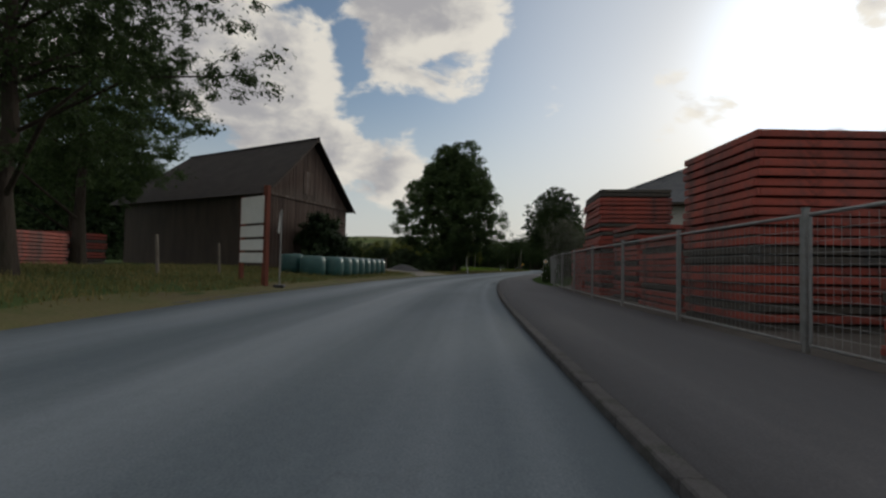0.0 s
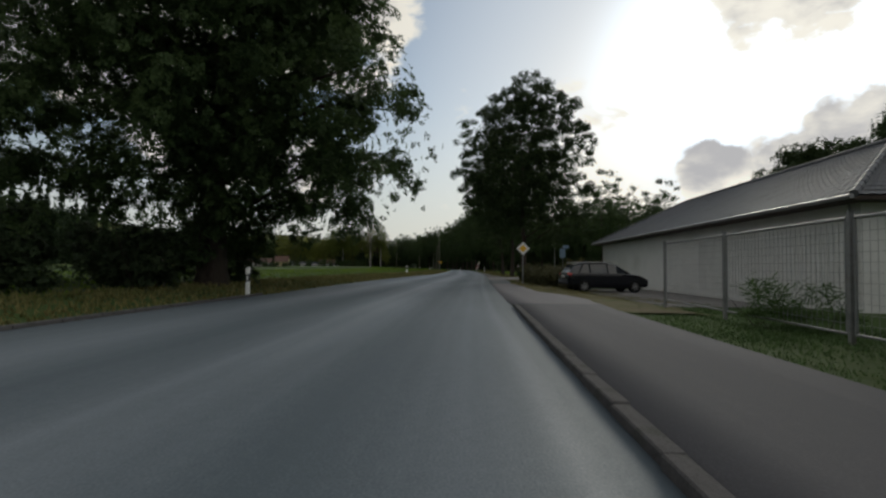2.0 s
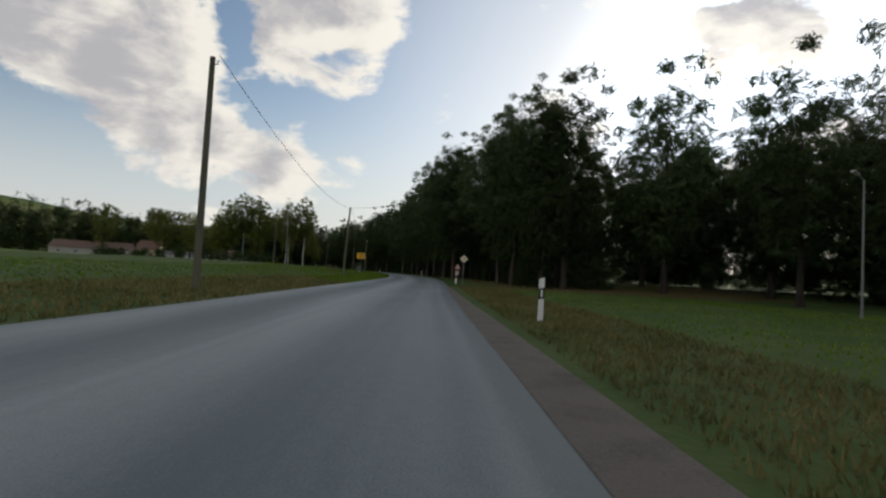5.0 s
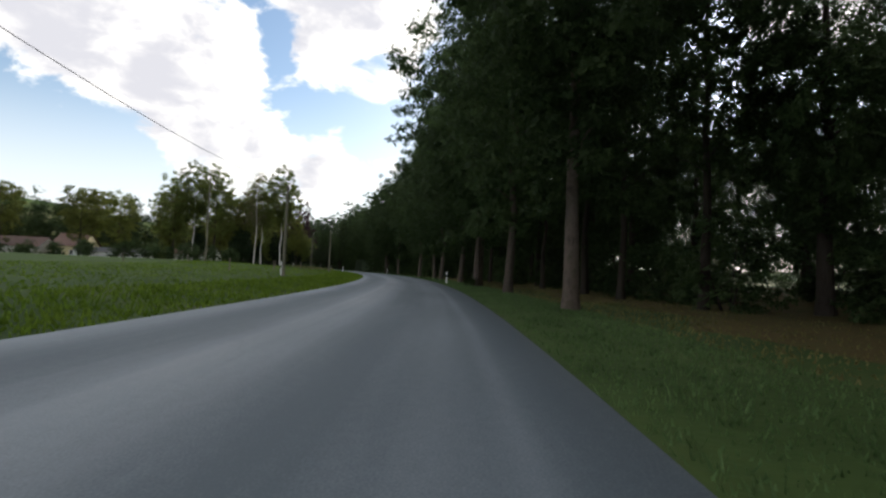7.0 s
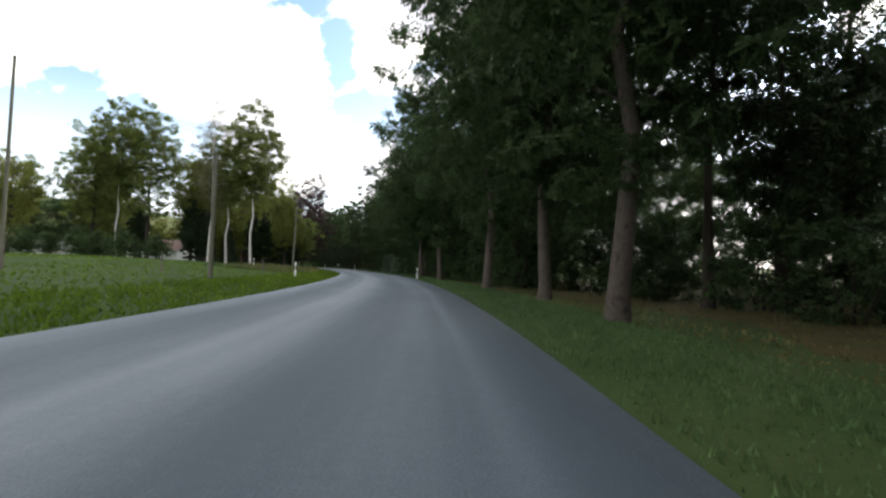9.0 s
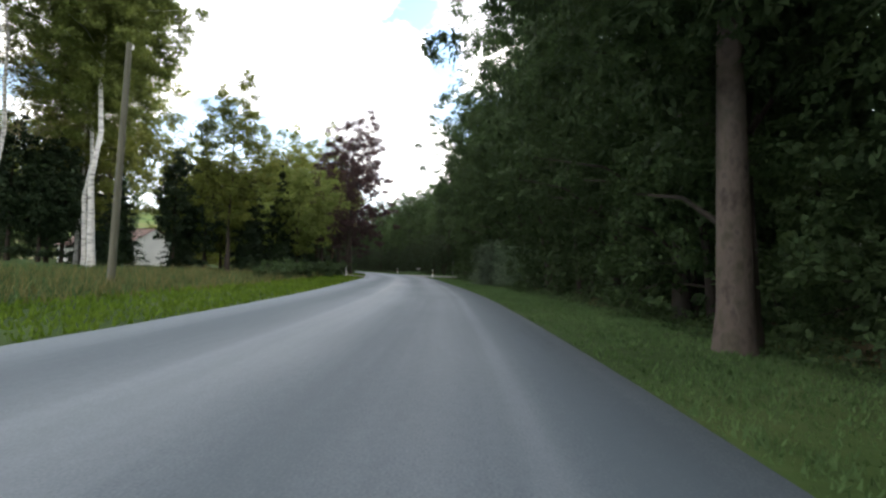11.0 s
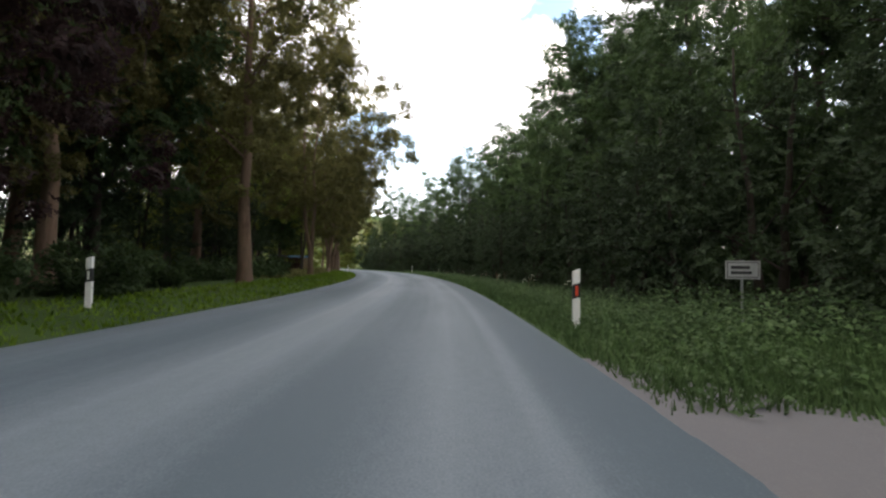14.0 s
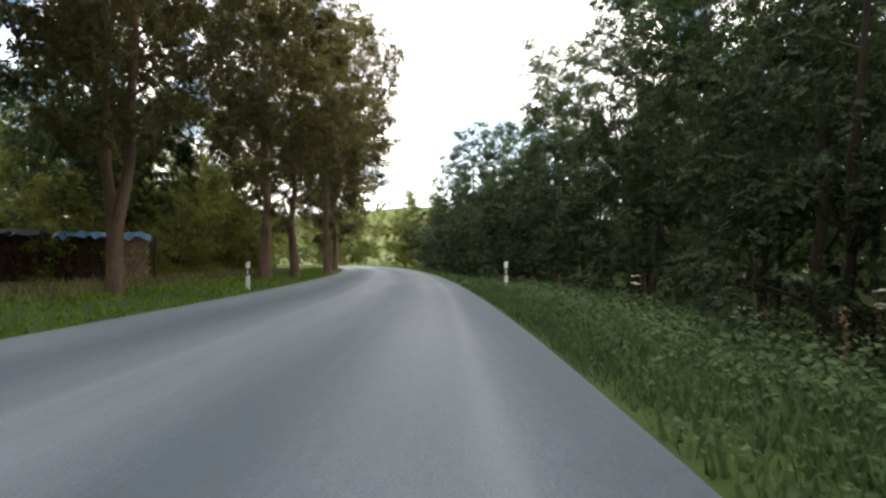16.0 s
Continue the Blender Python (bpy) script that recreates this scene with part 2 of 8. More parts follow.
def asphalt_material(name, tracks=True, base=(0.068, 0.09, 0.108), light=(0.178, 0.206, 0.236), dull=0.0):
    """Old asphalt: fine chippings, worn wheel tracks along the road with sky sheen painted paler into them, cracks and
    patches. UV: metres along and across.
    """
    mt = bpy.data.materials.new(name)
    mt.use_nodes = True
    nt = mt.node_tree
    nt.nodes.clear()
    add, link = nt.nodes.new, nt.links.new
    out, bs = add("ShaderNodeOutputMaterial"), add("ShaderNodeBsdfPrincipled")
    link(bs.outputs[0], out.inputs[0])
    co, sep = add("ShaderNodeTexCoord"), add("ShaderNodeSeparateXYZ")
    link(co.outputs["UV"], sep.inputs[0])

    def m(op, a, b=None, clamp=False):
        n = add("ShaderNodeMath")
        n.operation, n.use_clamp = op, clamp
        for i, v in enumerate((a, b)):
            if v is None:
                continue
            if isinstance(v, (int, float)):
                n.inputs[i].default_value = v
            else:
                link(v, n.inputs[i])
        return n.outputs[0]

    def noise_at(scale, detail, stretch):
        mp, n = add("ShaderNodeMapping"), add("ShaderNodeTexNoise")
        link(co.outputs["UV"], mp.inputs[0])
        mp.inputs["Scale"].default_value = stretch
        link(mp.outputs[0], n.inputs["Vector"])
        n.inputs["Scale"].default_value, n.inputs["Detail"].default_value = scale, detail
        return n.outputs[0]

    blot = noise_at(0.35, 5, (0.35, 1.6, 1))
    streak = noise_at(1.0, 4, (0.05, 4.0, 1))
    chips = noise_at(55, 3, (1, 1, 1))
    grain = noise_at(9, 4, (1, 1, 1))
    tone = m("ADD", m("MULTIPLY", blot, 0.7), m("MULTIPLY", streak, 0.3))
    tone = m("SUBTRACT", tone, 0.42)
    wob = m("MULTIPLY", m("SUBTRACT", noise_at(0.04, 2, (1, 0.0, 1)), 0.5), 0.5)
    across = m("ADD", sep.outputs["Y"], wob)
    if tracks:
        # track bands: wear, plus the sky's reflection painted into the tone
        for at, wide, power in ((0.5, 0.14, 0.26), (1.0, 0.3, -0.13), (-0.1, 0.5, 0.28), (-1.2, 0.35, -0.08), (-2.4, 0.85, 0.56), (-2.75, 0.12, 0.14), (-4.0, 0.35, -0.12), (-5.4, 0.8, 0.46)):
            q = m("DIVIDE", m("SUBTRACT", across, at), wide)
            g = m("MULTIPLY", m("POWER", 2.718, m("MULTIPLY", m("MULTIPLY", q, q), -1.0)), power)
            tone = m("ADD", tone, g)
    tone = m("ADD", tone, m("MULTIPLY", m("SUBTRACT", chips, 0.5), 0.9))
    tone = m("ADD", tone, m("MULTIPLY", m("SUBTRACT", grain, 0.5), 0.28), clamp=True)
    # cracks
    vo, mp = add("ShaderNodeTexVoronoi"), add("ShaderNodeMapping")
    link(co.outputs["UV"], mp.inputs[0])
    mp.inputs["Scale"].default_value = (0.18, 0.5, 1)
    vo.feature = "DISTANCE_TO_EDGE"
    warp = add("ShaderNodeMix")
    warp.data_type = "RGBA"
    nz = add("ShaderNodeTexNoise")
    link(mp.outputs[0], nz.inputs["Vector"])
    nz.inputs["Scale"].default_value, nz.inputs["Detail"].default_value = 2.5, 6
    warp.inputs["Factor"].default_value = 0.35
    link(mp.outputs[0], warp.inputs[6])
    link(nz.outputs["Color"], warp.inputs[7])
    link(warp.outputs[2], vo.inputs["Vector"])
    vo.inputs["Scale"].default_value = 1.0
    crack = m("MULTIPLY", m("LESS_THAN", vo.outputs["Distance"], 0.004), m("GREATER_THAN", blot, 0.52))
    mc = add("ShaderNodeMix")
    mc.data_type = "RGBA"
    link(tone, mc.inputs["Factor"])
    mc.inputs[6].default_value, mc.inputs[7].default_value = (*base, 1), (*light, 1)
    mk = add("ShaderNodeMix")
    mk.data_type = "RGBA"
    link(m("MULTIPLY", crack, 0.1), mk.inputs["Factor"])
    link(mc.outputs[2], mk.inputs[6])
    mk.inputs[7].default_value = (0.02, 0.02, 0.022, 1)
    link(mk.outputs[2], bs.inputs["Base Color"])
    rr = add("ShaderNodeMapRange")
    link(tone, rr.inputs[0])
    rr.inputs[3].default_value, rr.inputs[4].default_value = 0.75 + dull, 0.55 + dull
    bs.inputs["Specular IOR Level"].default_value = 0.4
    link(rr.outputs[0], bs.inputs["Roughness"])
    bp = add("ShaderNodeBump")
    bp.inputs["Strength"].default_value, bp.inputs["Distance"].default_value = 0.35, 0.006
    link(chips, bp.inputs["Height"])
    link(bp.outputs[0], bs.inputs["Normal"])
    return mt


ASPHALT = asphalt_material("asphalt")
PAVING = asphalt_material("pavement_asphalt", False, (0.068, 0.068, 0.075), (0.125, 0.122, 0.132), 0.2)
DRIVE = asphalt_material("drive_surface", False, (0.15, 0.142, 0.138), (0.26, 0.245, 0.24), 0.2)
KERB = material("kerb_stone", [(0.055, 0.054, 0.055), (0.095, 0.092, 0.094), (0.042, 0.046, 0.038)], 3, 40, 0.9, 0.4)
GRASS = material("meadow_soil", [(0.03, 0.051, 0.015), (0.044, 0.072, 0.021), (0.06, 0.078, 0.026)], 0.25, 6, 0.95, 0.6, tall=0.05)
DRYSOIL = material("verge_soil", [(0.06, 0.075, 0.025), (0.11, 0.10, 0.05), (0.09, 0.07, 0.045)], 0.6, 9, 0.95, 0.6, tall=0.05)
WOODFLOOR = material("wood_floor", [(0.045, 0.06, 0.02), (0.085, 0.062, 0.026), (0.055, 0.075, 0.022)], 0.5, 8, 0.95, 0.6, tall=0.05)
GRAVEL = material("gravel", [(0.10, 0.095, 0.085), (0.2, 0.185, 0.165), (0.14, 0.13, 0.115)], 1.2, 45, 0.9, 0.7, tall=0.02)
BLADE = leaves_material("grass_blades", (0.058, 0.098, 0.034), (0.115, 0.175, 0.07), 0.35, 0.1, 0.9, 0.06)
BLADE_BRIGHT = leaves_material("meadow_blades", (0.085, 0.15, 0.014), (0.18, 0.26, 0.035), 0.4, 0.1, 0.9, 0.06)
SHOULDER = material("brown_gravel", [(0.058, 0.055, 0.052), (0.115, 0.106, 0.099), (0.076, 0.07, 0.064)], 1.0, 40, 0.9, 0.7, tall=0.02)
BLADE_DRY = leaves_material("dry_grass_blades", (0.08, 0.10, 0.03), (0.24, 0.20, 0.09), 0.3, 0.1, 0.9, 0.06)
BARK = material("bark", [(0.025, 0.02, 0.017), (0.055, 0.044, 0.036), (0.036, 0.036, 0.026)], 2.0, 14, 0.95, 0.9, stretch=(1, 1, 0.25), tall=0.05, spread=0.2)
BARK_MOTTLED = material("mottled_bark", [(0.042, 0.034, 0.028), (0.11, 0.087, 0.072), (0.065, 0.058, 0.04)], 5.0, 14, 0.95, 0.8, stretch=(1, 1, 0.6), tall=0.03, spread=0.2)
BARK_PALE = material("pale_bark", [(0.072, 0.048, 0.034), (0.155, 0.104, 0.074), (0.095, 0.077, 0.052)], 2.0, 12, 0.95, 0.8, stretch=(1, 1, 0.3), tall=0.03, spread=0.15)
BIRCHBARK = material("birch_bark", [(0.06, 0.055, 0.05), (0.55, 0.53, 0.49), (0.68, 0.66, 0.62)], 3.0, 9, 0.8, 0.4, stretch=(0.6, 0.6, 2.2))
LEAF = leaves_material("oak_leaves", (0.03, 0.05, 0.019), (0.068, 0.102, 0.036), 0.42, per_metre=12, fill=0.58)
LEAF_DARK = leaves_material("thicket_leaves", (0.024, 0.037, 0.018), (0.05, 0.072, 0.033), per_metre=13, fill=0.59)
LEAF_WARM = leaves_material("lime_leaves", (0.08, 0.104, 0.02), (0.19, 0.2, 0.044), 0.48, per_metre=12, fill=0.58)
LEAF_BROWN = leaves_material("chestnut_leaves", (0.06, 0.062, 0.02), (0.15, 0.135, 0.045), 0.5, per_metre=12, fill=0.58)
LEAF_LIGHT = leaves_material("birch_leaves", (0.085, 0.115, 0.022), (0.2, 0.235, 0.06), 0.45, per_metre=10, fill=0.56)
LEAF_FADED = leaves_material("faded_birch_leaves", (0.10, 0.085, 0.045), (0.22, 0.2, 0.12), 0.5)
LEAF_COPPER = leaves_material("copper_beech_leaves", (0.026, 0.016, 0.016), (0.066, 0.038, 0.036), 0.45, per_metre=12, fill=0.6)
LEAF_BLUE = leaves_material("elder_leaves", (0.08, 0.115, 0.065), (0.21, 0.265, 0.175), 0.35, per_metre=10, fill=0.68)
LEAF_SILVER = leaves_material("silvery_leaves", (0.07, 0.078, 0.052), (0.19, 0.2, 0.155), 0.55, per_metre=10, fill=0.6)
NEEDLE = leaves_material("spruce_needles", (0.014, 0.026, 0.012), (0.035, 0.055, 0.022), 0.1)

# ---- the lie of the land: s metres along the road, u metres to the right of the lane line ----
LINE = [(-2.2, -63.0), (-2.1, -43.0), (-1.9, -23.0), (-1.7, -3.1), (-1.0, 16.9), (1.0, 36.8), (4.8, 56.4), (8.9, 76.0), (13.3, 95.5), (17.8, 115.0), (21.9, 134.6), (25.5, 154.3),
        (29.0, 173.9), (32.7, 193.6), (36.0, 213.3), (38.1, 233.2), (39.1, 253.2), (39.0, 273.2), (37.5, 293.1), (34.8, 312.9), (31.0, 332.6), (25.9, 351.9), (20.2, 371.1),
        (12.7, 389.6), (3.7, 407.5), (-6.4, 424.7), (-17.7, 441.2), (-30.2, 456.8), (-43.8, 471.4), (-58.4, 485.0), (-73.9, 497.4), (-90.2, 508.7)]
S0, STEP = -60.0, 20.0
EDGE_R = [(-60, 1.05), (40, 1.05), (60, 0.95), (75, 1.15), (115, 1.05), (130, 1.0), (205, 1.2), (232, 1.42), (247, 1.5), (310, 1.6), (325, 1.75), (340, 1.6), (355, 1.45), (383, 1.3), (395, 1.7), (410, 1.45), (440, 1.33), (456, 1.24), (466, 1.36), (470, 1.36), (480, 1.25), (500, 1.1), (580, 1.1)]
EDGE_L = [(-60, -6.3), (0, -6.35), (14, -7.0), (45, -7.1), (70, -7.35), (92, -7.8), (115, -7.4), (130, -6.4), (170, -5.7), (205, -5.45), (250, -5.15), (310, -5.4), (330, -5.3), (350, -5.75), (385, -6.2), (400, -5.6), (425, -5.35), (445, -5.55), (465, -5.9), (580, -6.0)]


def table(rows, s):
    return float(np.interp(s, [r[0] for r in rows], [r[1] for r in rows]))


def on_line(s):
    """The point of the lane line at s, and its way ahead."""
    k = min(max((s - S0) / STEP, 0.0), len(LINE) - 1.001)
    i = int(k)
    f = k - i
    p = [Vector(LINE[min(max(j, 0), len(LINE) - 1)]) for j in (i - 1, i, i + 1, i + 2)]
    at = 0.5 * (2 * p[1] + (p[2] - p[0]) * f + (2 * p[0] - 5 * p[1] + 4 * p[2] - p[3]) * f**2 + (3 * p[1] - p[0] - 3 * p[2] + p[3]) * f**3)
    way = 0.5 * ((p[2] - p[0]) + 2 * (2 * p[0] - 5 * p[1] + 4 * p[2] - p[3]) * f + 3 * (3 * p[1] - p[0] - 3 * p[2] + p[3]) * f**2)
    return at, way.normalized()


def smooth(x):
    x = min(max(x, 0.0), 1.0)
    return x * x * (3 - 2 * x)


def flat(s, u):
    at, way = on_line(s)
    return at.x + way.y * u, at.y - way.x * u


def heading(s):
    """Degrees to the left of +y."""
    way = on_line(s)[1]
    return math.degrees(math.atan2(-way.x, way.y))


def land(s, u):
    """The height of the ground."""
    el, er = table(EDGE_L, s), table(EDGE_R, s)
    if u < el:
        d = el - u
        bank = 0.06 + 0.28 * smooth(d / 2.2) + 0.35 * smooth((d - 2) / 6) + 0.008 * d
        field = -0.02 + 0.24 * smooth(d / 3.0) + 0.008 * max(0.0, d - 3)
        park = 0.0 + 0.14 * smooth(d / 3.0) + 0.05 * max(0.0, min(d, 22) - 4)
        k, j = smooth((s - 52) / 16), smooth((s - 270) / 50) * (1 - smooth((s - 345) / 30))
        z = bank * (1 - k) + field * k
        z = z * (1 - j) + park * j
        return z + 0.05 * noise.noise(Vector((s * 0.12, u * 0.2, 0.0))) * smooth(d / 2)
    if u > er:
        d = u - er
        z = -0.02 + 0.05 * smooth(d / 1.5) - 0.10 * smooth((d - 1) / 4) * smooth((s - 110) / 20)
        z -= 0.08 * smooth(d / 0.5) * smooth((s - 66) / 5) * (1 - smooth((s - 97) / 4))
        z -= 0.75 * smooth((s - 413) / 14) * smooth((d - 0.9) / 2.8)
        z -= 0.15 * smooth((d - 2.5) / 3) * smooth((s - 70) / 6) * (1 - smooth((s - 98) / 6))
        z += 0.9 * smooth((d - 9) / 14) * smooth((s - 195) / 15) * (1 - smooth((s - 300) / 25))
        return z + 0.06 * noise.noise(Vector((s * 0.12, u * 0.2, 3.0))) * smooth((d - 3) / 2)
    return 0.0


def spot(s, u, dz=0.0):
    x, y = flat(s, u)
    return Vector((x, y, land(s, u) + dz))


def nearest(x, y):
    """s and u of a place."""
    best = min(range(len(LINE)), key=lambda i: (LINE[i][0] - x) ** 2 + (LINE[i][1] - y) ** 2)
    s = S0 + STEP * best
    for _ in range(4):
        at, way = on_line(s)
        s += (x - at.x) * way.x + (y - at.y) * way.y
    at, way = on_line(s)
    return s, (x - at.x) * way.y - (y - at.y) * way.x


def ground_at(x, y):
    return land(*nearest(x, y))


# ---- mesh helpers ----


def mesh_from(name, verts, faces, mats, smooth_faces=False, uvs=None, index=None):
    me = bpy.data.meshes.new(name)
    me.from_pydata(verts, [], faces)
    for mt in mats if isinstance(mats, (list, tuple)) else [mats]:
        me.materials.append(mt)
    if smooth_faces:
        me.polygons.foreach_set("use_smooth", [True] * len(me.polygons))
    if index is not None:
        me.polygons.foreach_set("material_index", index)
    if uvs is not None:
        layer = me.uv_layers.new(name="UVMap")
        flatuv = np.array([uvs[v] for f in faces for v in f], float).ravel()
        layer.data.foreach_set("uv", flatuv)
    me.update()
    return me


def part(name, bm, mt, parent, label=""):
    me = bpy.data.meshes.new(name)
    bm.normal_update()
    bm.to_mesh(me)
    bm.free()
    me.materials.append(mt)
    ob = new(name, me)
    ob.parent = parent
    return tagged(ob, label)


def piece(name, me, parent, m=None, label=""):
    ob = new(name, me)
    ob.parent = parent
    if m is not None:
        ob.matrix_basis = m
    return tagged(ob, label)


def thing(name, m, label, category, group="", kind=""):
    ob = new(name)
    ob.empty_display_size = 0.2
    ob.matrix_basis = m
    return tagged(ob, label, category, group, kind)


def box(bm, size, at=(0, 0, 0), turn=(0, 0, 0), bevel=0.0):
    m = Matrix.LocRotScale(at, Euler([radians(a) for a in turn]), None) @ Matrix.Diagonal((*size, 1))
    made = bmesh.ops.create_cube(bm, size=1.0, matrix=m)
    if bevel:
        edges = {e for v in made["verts"] for e in v.link_edges}
        bmesh.ops.bevel(bm, geom=list(edges), offset=bevel, segments=1, affect="EDGES", profile=0.5)
    return bm


def rod(bm, a, b, r0, r1=None, n=8, caps=True):
    a, b = Vector(a), Vector(b)
    r1 = r0 if r1 is None else r1
    d = b - a
    m = Matrix.Translation((a + b) / 2) @ d.to_track_quat("Z", "Y").to_matrix().to_4x4()
    bmesh.ops.create_cone(bm, cap_ends=caps, segments=n, radius1=r0, radius2=r1, depth=d.length, matrix=m)
    return bm


def lathe(bm, profile, n=16, at=(0, 0, 0)):
    """profile: (radius, z) from bottom to top."""
    rings = []
    for r, z in profile:
        rings.append([bm.verts.new((at[0] + r * math.cos(2 * math.pi * i / n), at[1] + r * math.sin(2 * math.pi * i / n), at[2] + z)) for i in range(n)])
    for a, b in zip(rings, rings[1:]):
        for i in range(n):
            bm.faces.new((a[i], a[(i + 1) % n], b[(i + 1) % n], b[i]))
    bm.faces.new(rings[0][::-1])
    bm.faces.new(rings[-1])
    return bm


def prism(bm, outline, depth, m=None):
    """An outline in x, z drawn out along y."""
    m = m or Matrix.Identity(4)
    a = [bm.verts.new(m @ Vector((x, 0, z))) for x, z in outline]
    b = [bm.verts.new(m @ Vector((x, depth, z))) for x, z in outline]
    n = len(outline)
    bm.faces.new(a)
    bm.faces.new(b[::-1])
    for i in range(n):
        bm.faces.new((a[i], b[i], b[(i + 1) % n], a[(i + 1) % n]))
    return bm


def strip(name, stations, across, mt, label, category, rise=0.0, mats=None):
    """A sheet along the road: across(s) gives (u, z) from left to right."""
    verts, uvs, faces = [], [], []
    for s in stations:
        row = across(s)
        for u, z in row:
            x, y = flat(s, u)
            verts.append((x, y, z + rise))
            uvs.append((s, u))
    n = len(across(stations[0]))
    for i in range(len(stations) - 1):
        for j in range(n - 1):
            a = i * n + j
            faces.append((a, a + 1, a + n + 1, a + n))
    ob = new(name, mesh_from(name, verts, faces, mt, True, uvs))
    return tagged(ob, label, category, "", "structure")


# ---- trees ----


def tube(verts, faces, points, radii, n=7):
    """A bent, tapering tube through points."""
    base = len(verts)
    for k, (p, r) in enumerate(zip(points, radii)):
        d = (points[min(k + 1, len(points) - 1)] - points[max(k - 1, 0)]).normalized()
        x = d.orthogonal().normalized()
        x = Vector((1, 0, 0)) - d * d.x if abs(d.x) < 0.9 else x
        x.normalize()
        y = d.cross(x)
        for i in range(n):
            a = 2 * math.pi * i / n
            verts.append(tuple(p + (x * math.cos(a) + y * math.sin(a)) * r))
    for k in range(len(points) - 1):
        for i in range(n):
            a, b = base + k * n + i, base + k * n + (i + 1) % n
            faces.append((a, b, b + n, a + n))
    faces.append(tuple(base + (len(points) - 1) * n + i for i in range(n)))


def leaf_mesh(name, centres, sizes, mt, rng, length, width, droop=0.0, flat_bias=0.5, heart=((), ()), facing=None, corners=4):
    """Single leaves as folded lozenges: centres (n, 3)."""
    n = len(centres)
    nor = rng.normal(size=(n, 3))
    nor[:, 2] = np.abs(nor[:, 2]) + flat_bias
    if facing is not None:
        held = np.any(facing != 0, axis=1)
        nor[held] = nor[held] * 0.7 + facing[held]
    nor /= np.linalg.norm(nor, axis=1, keepdims=True)
    ref = rng.normal(size=(n, 3))
    ref[:, 2] -= droop
    a = np.cross(nor, ref)
    a /= np.linalg.norm(a, axis=1, keepdims=True) + 1e-9
    if droop:
        a[a[:, 2] > 0] *= -1
    b = np.cross(nor, a)
    ln = (length * sizes)[:, None]
    wd = (width * sizes)[:, None]
    p = np.stack([centres - a * ln * 0.5, centres + b * wd * 0.5 + nor * wd * 0.18, centres + a * ln * 0.5, centres - b * wd * 0.5 + nor * wd * 0.18], 1)
    if corners == 3:
        p = np.stack([centres - a * ln * 0.45 - b * wd * 0.42, centres - a * ln * 0.35 + b * wd * 0.42 + nor * wd * 0.1, centres + a * ln * 0.6], 1)
    c = corners
    me = bpy.data.meshes.new(name)
    hv, hf = np.array(heart[0], dtype=np.float32).reshape(-1, 3), np.array(heart[1], dtype=np.int32).reshape(-1, 3)
    co = np.concatenate([p.reshape(-1, 3), hv]).astype(np.float32)
    me.vertices.add(len(co))
    me.vertices.foreach_set("co", co.reshape(-1))
    ids = np.concatenate([np.arange(c * n), (hf + c * n).reshape(-1)]).astype(np.int32)
    me.loops.add(len(ids))
    me.loops.foreach_set("vertex_index", ids)
    me.polygons.add(n + len(hf))
    me.polygons.foreach_set("loop_start", np.concatenate([np.arange(0, c * n, c), c * n + np.arange(0, 3 * len(hf), 3)]).astype(np.int32))
    me.polygons.foreach_set("loop_total", np.concatenate([np.full(n, c), np.full(len(hf), 3)]).astype(np.int32))
    me.materials.append(mt)
    me.update(calc_edges=True)
    return me


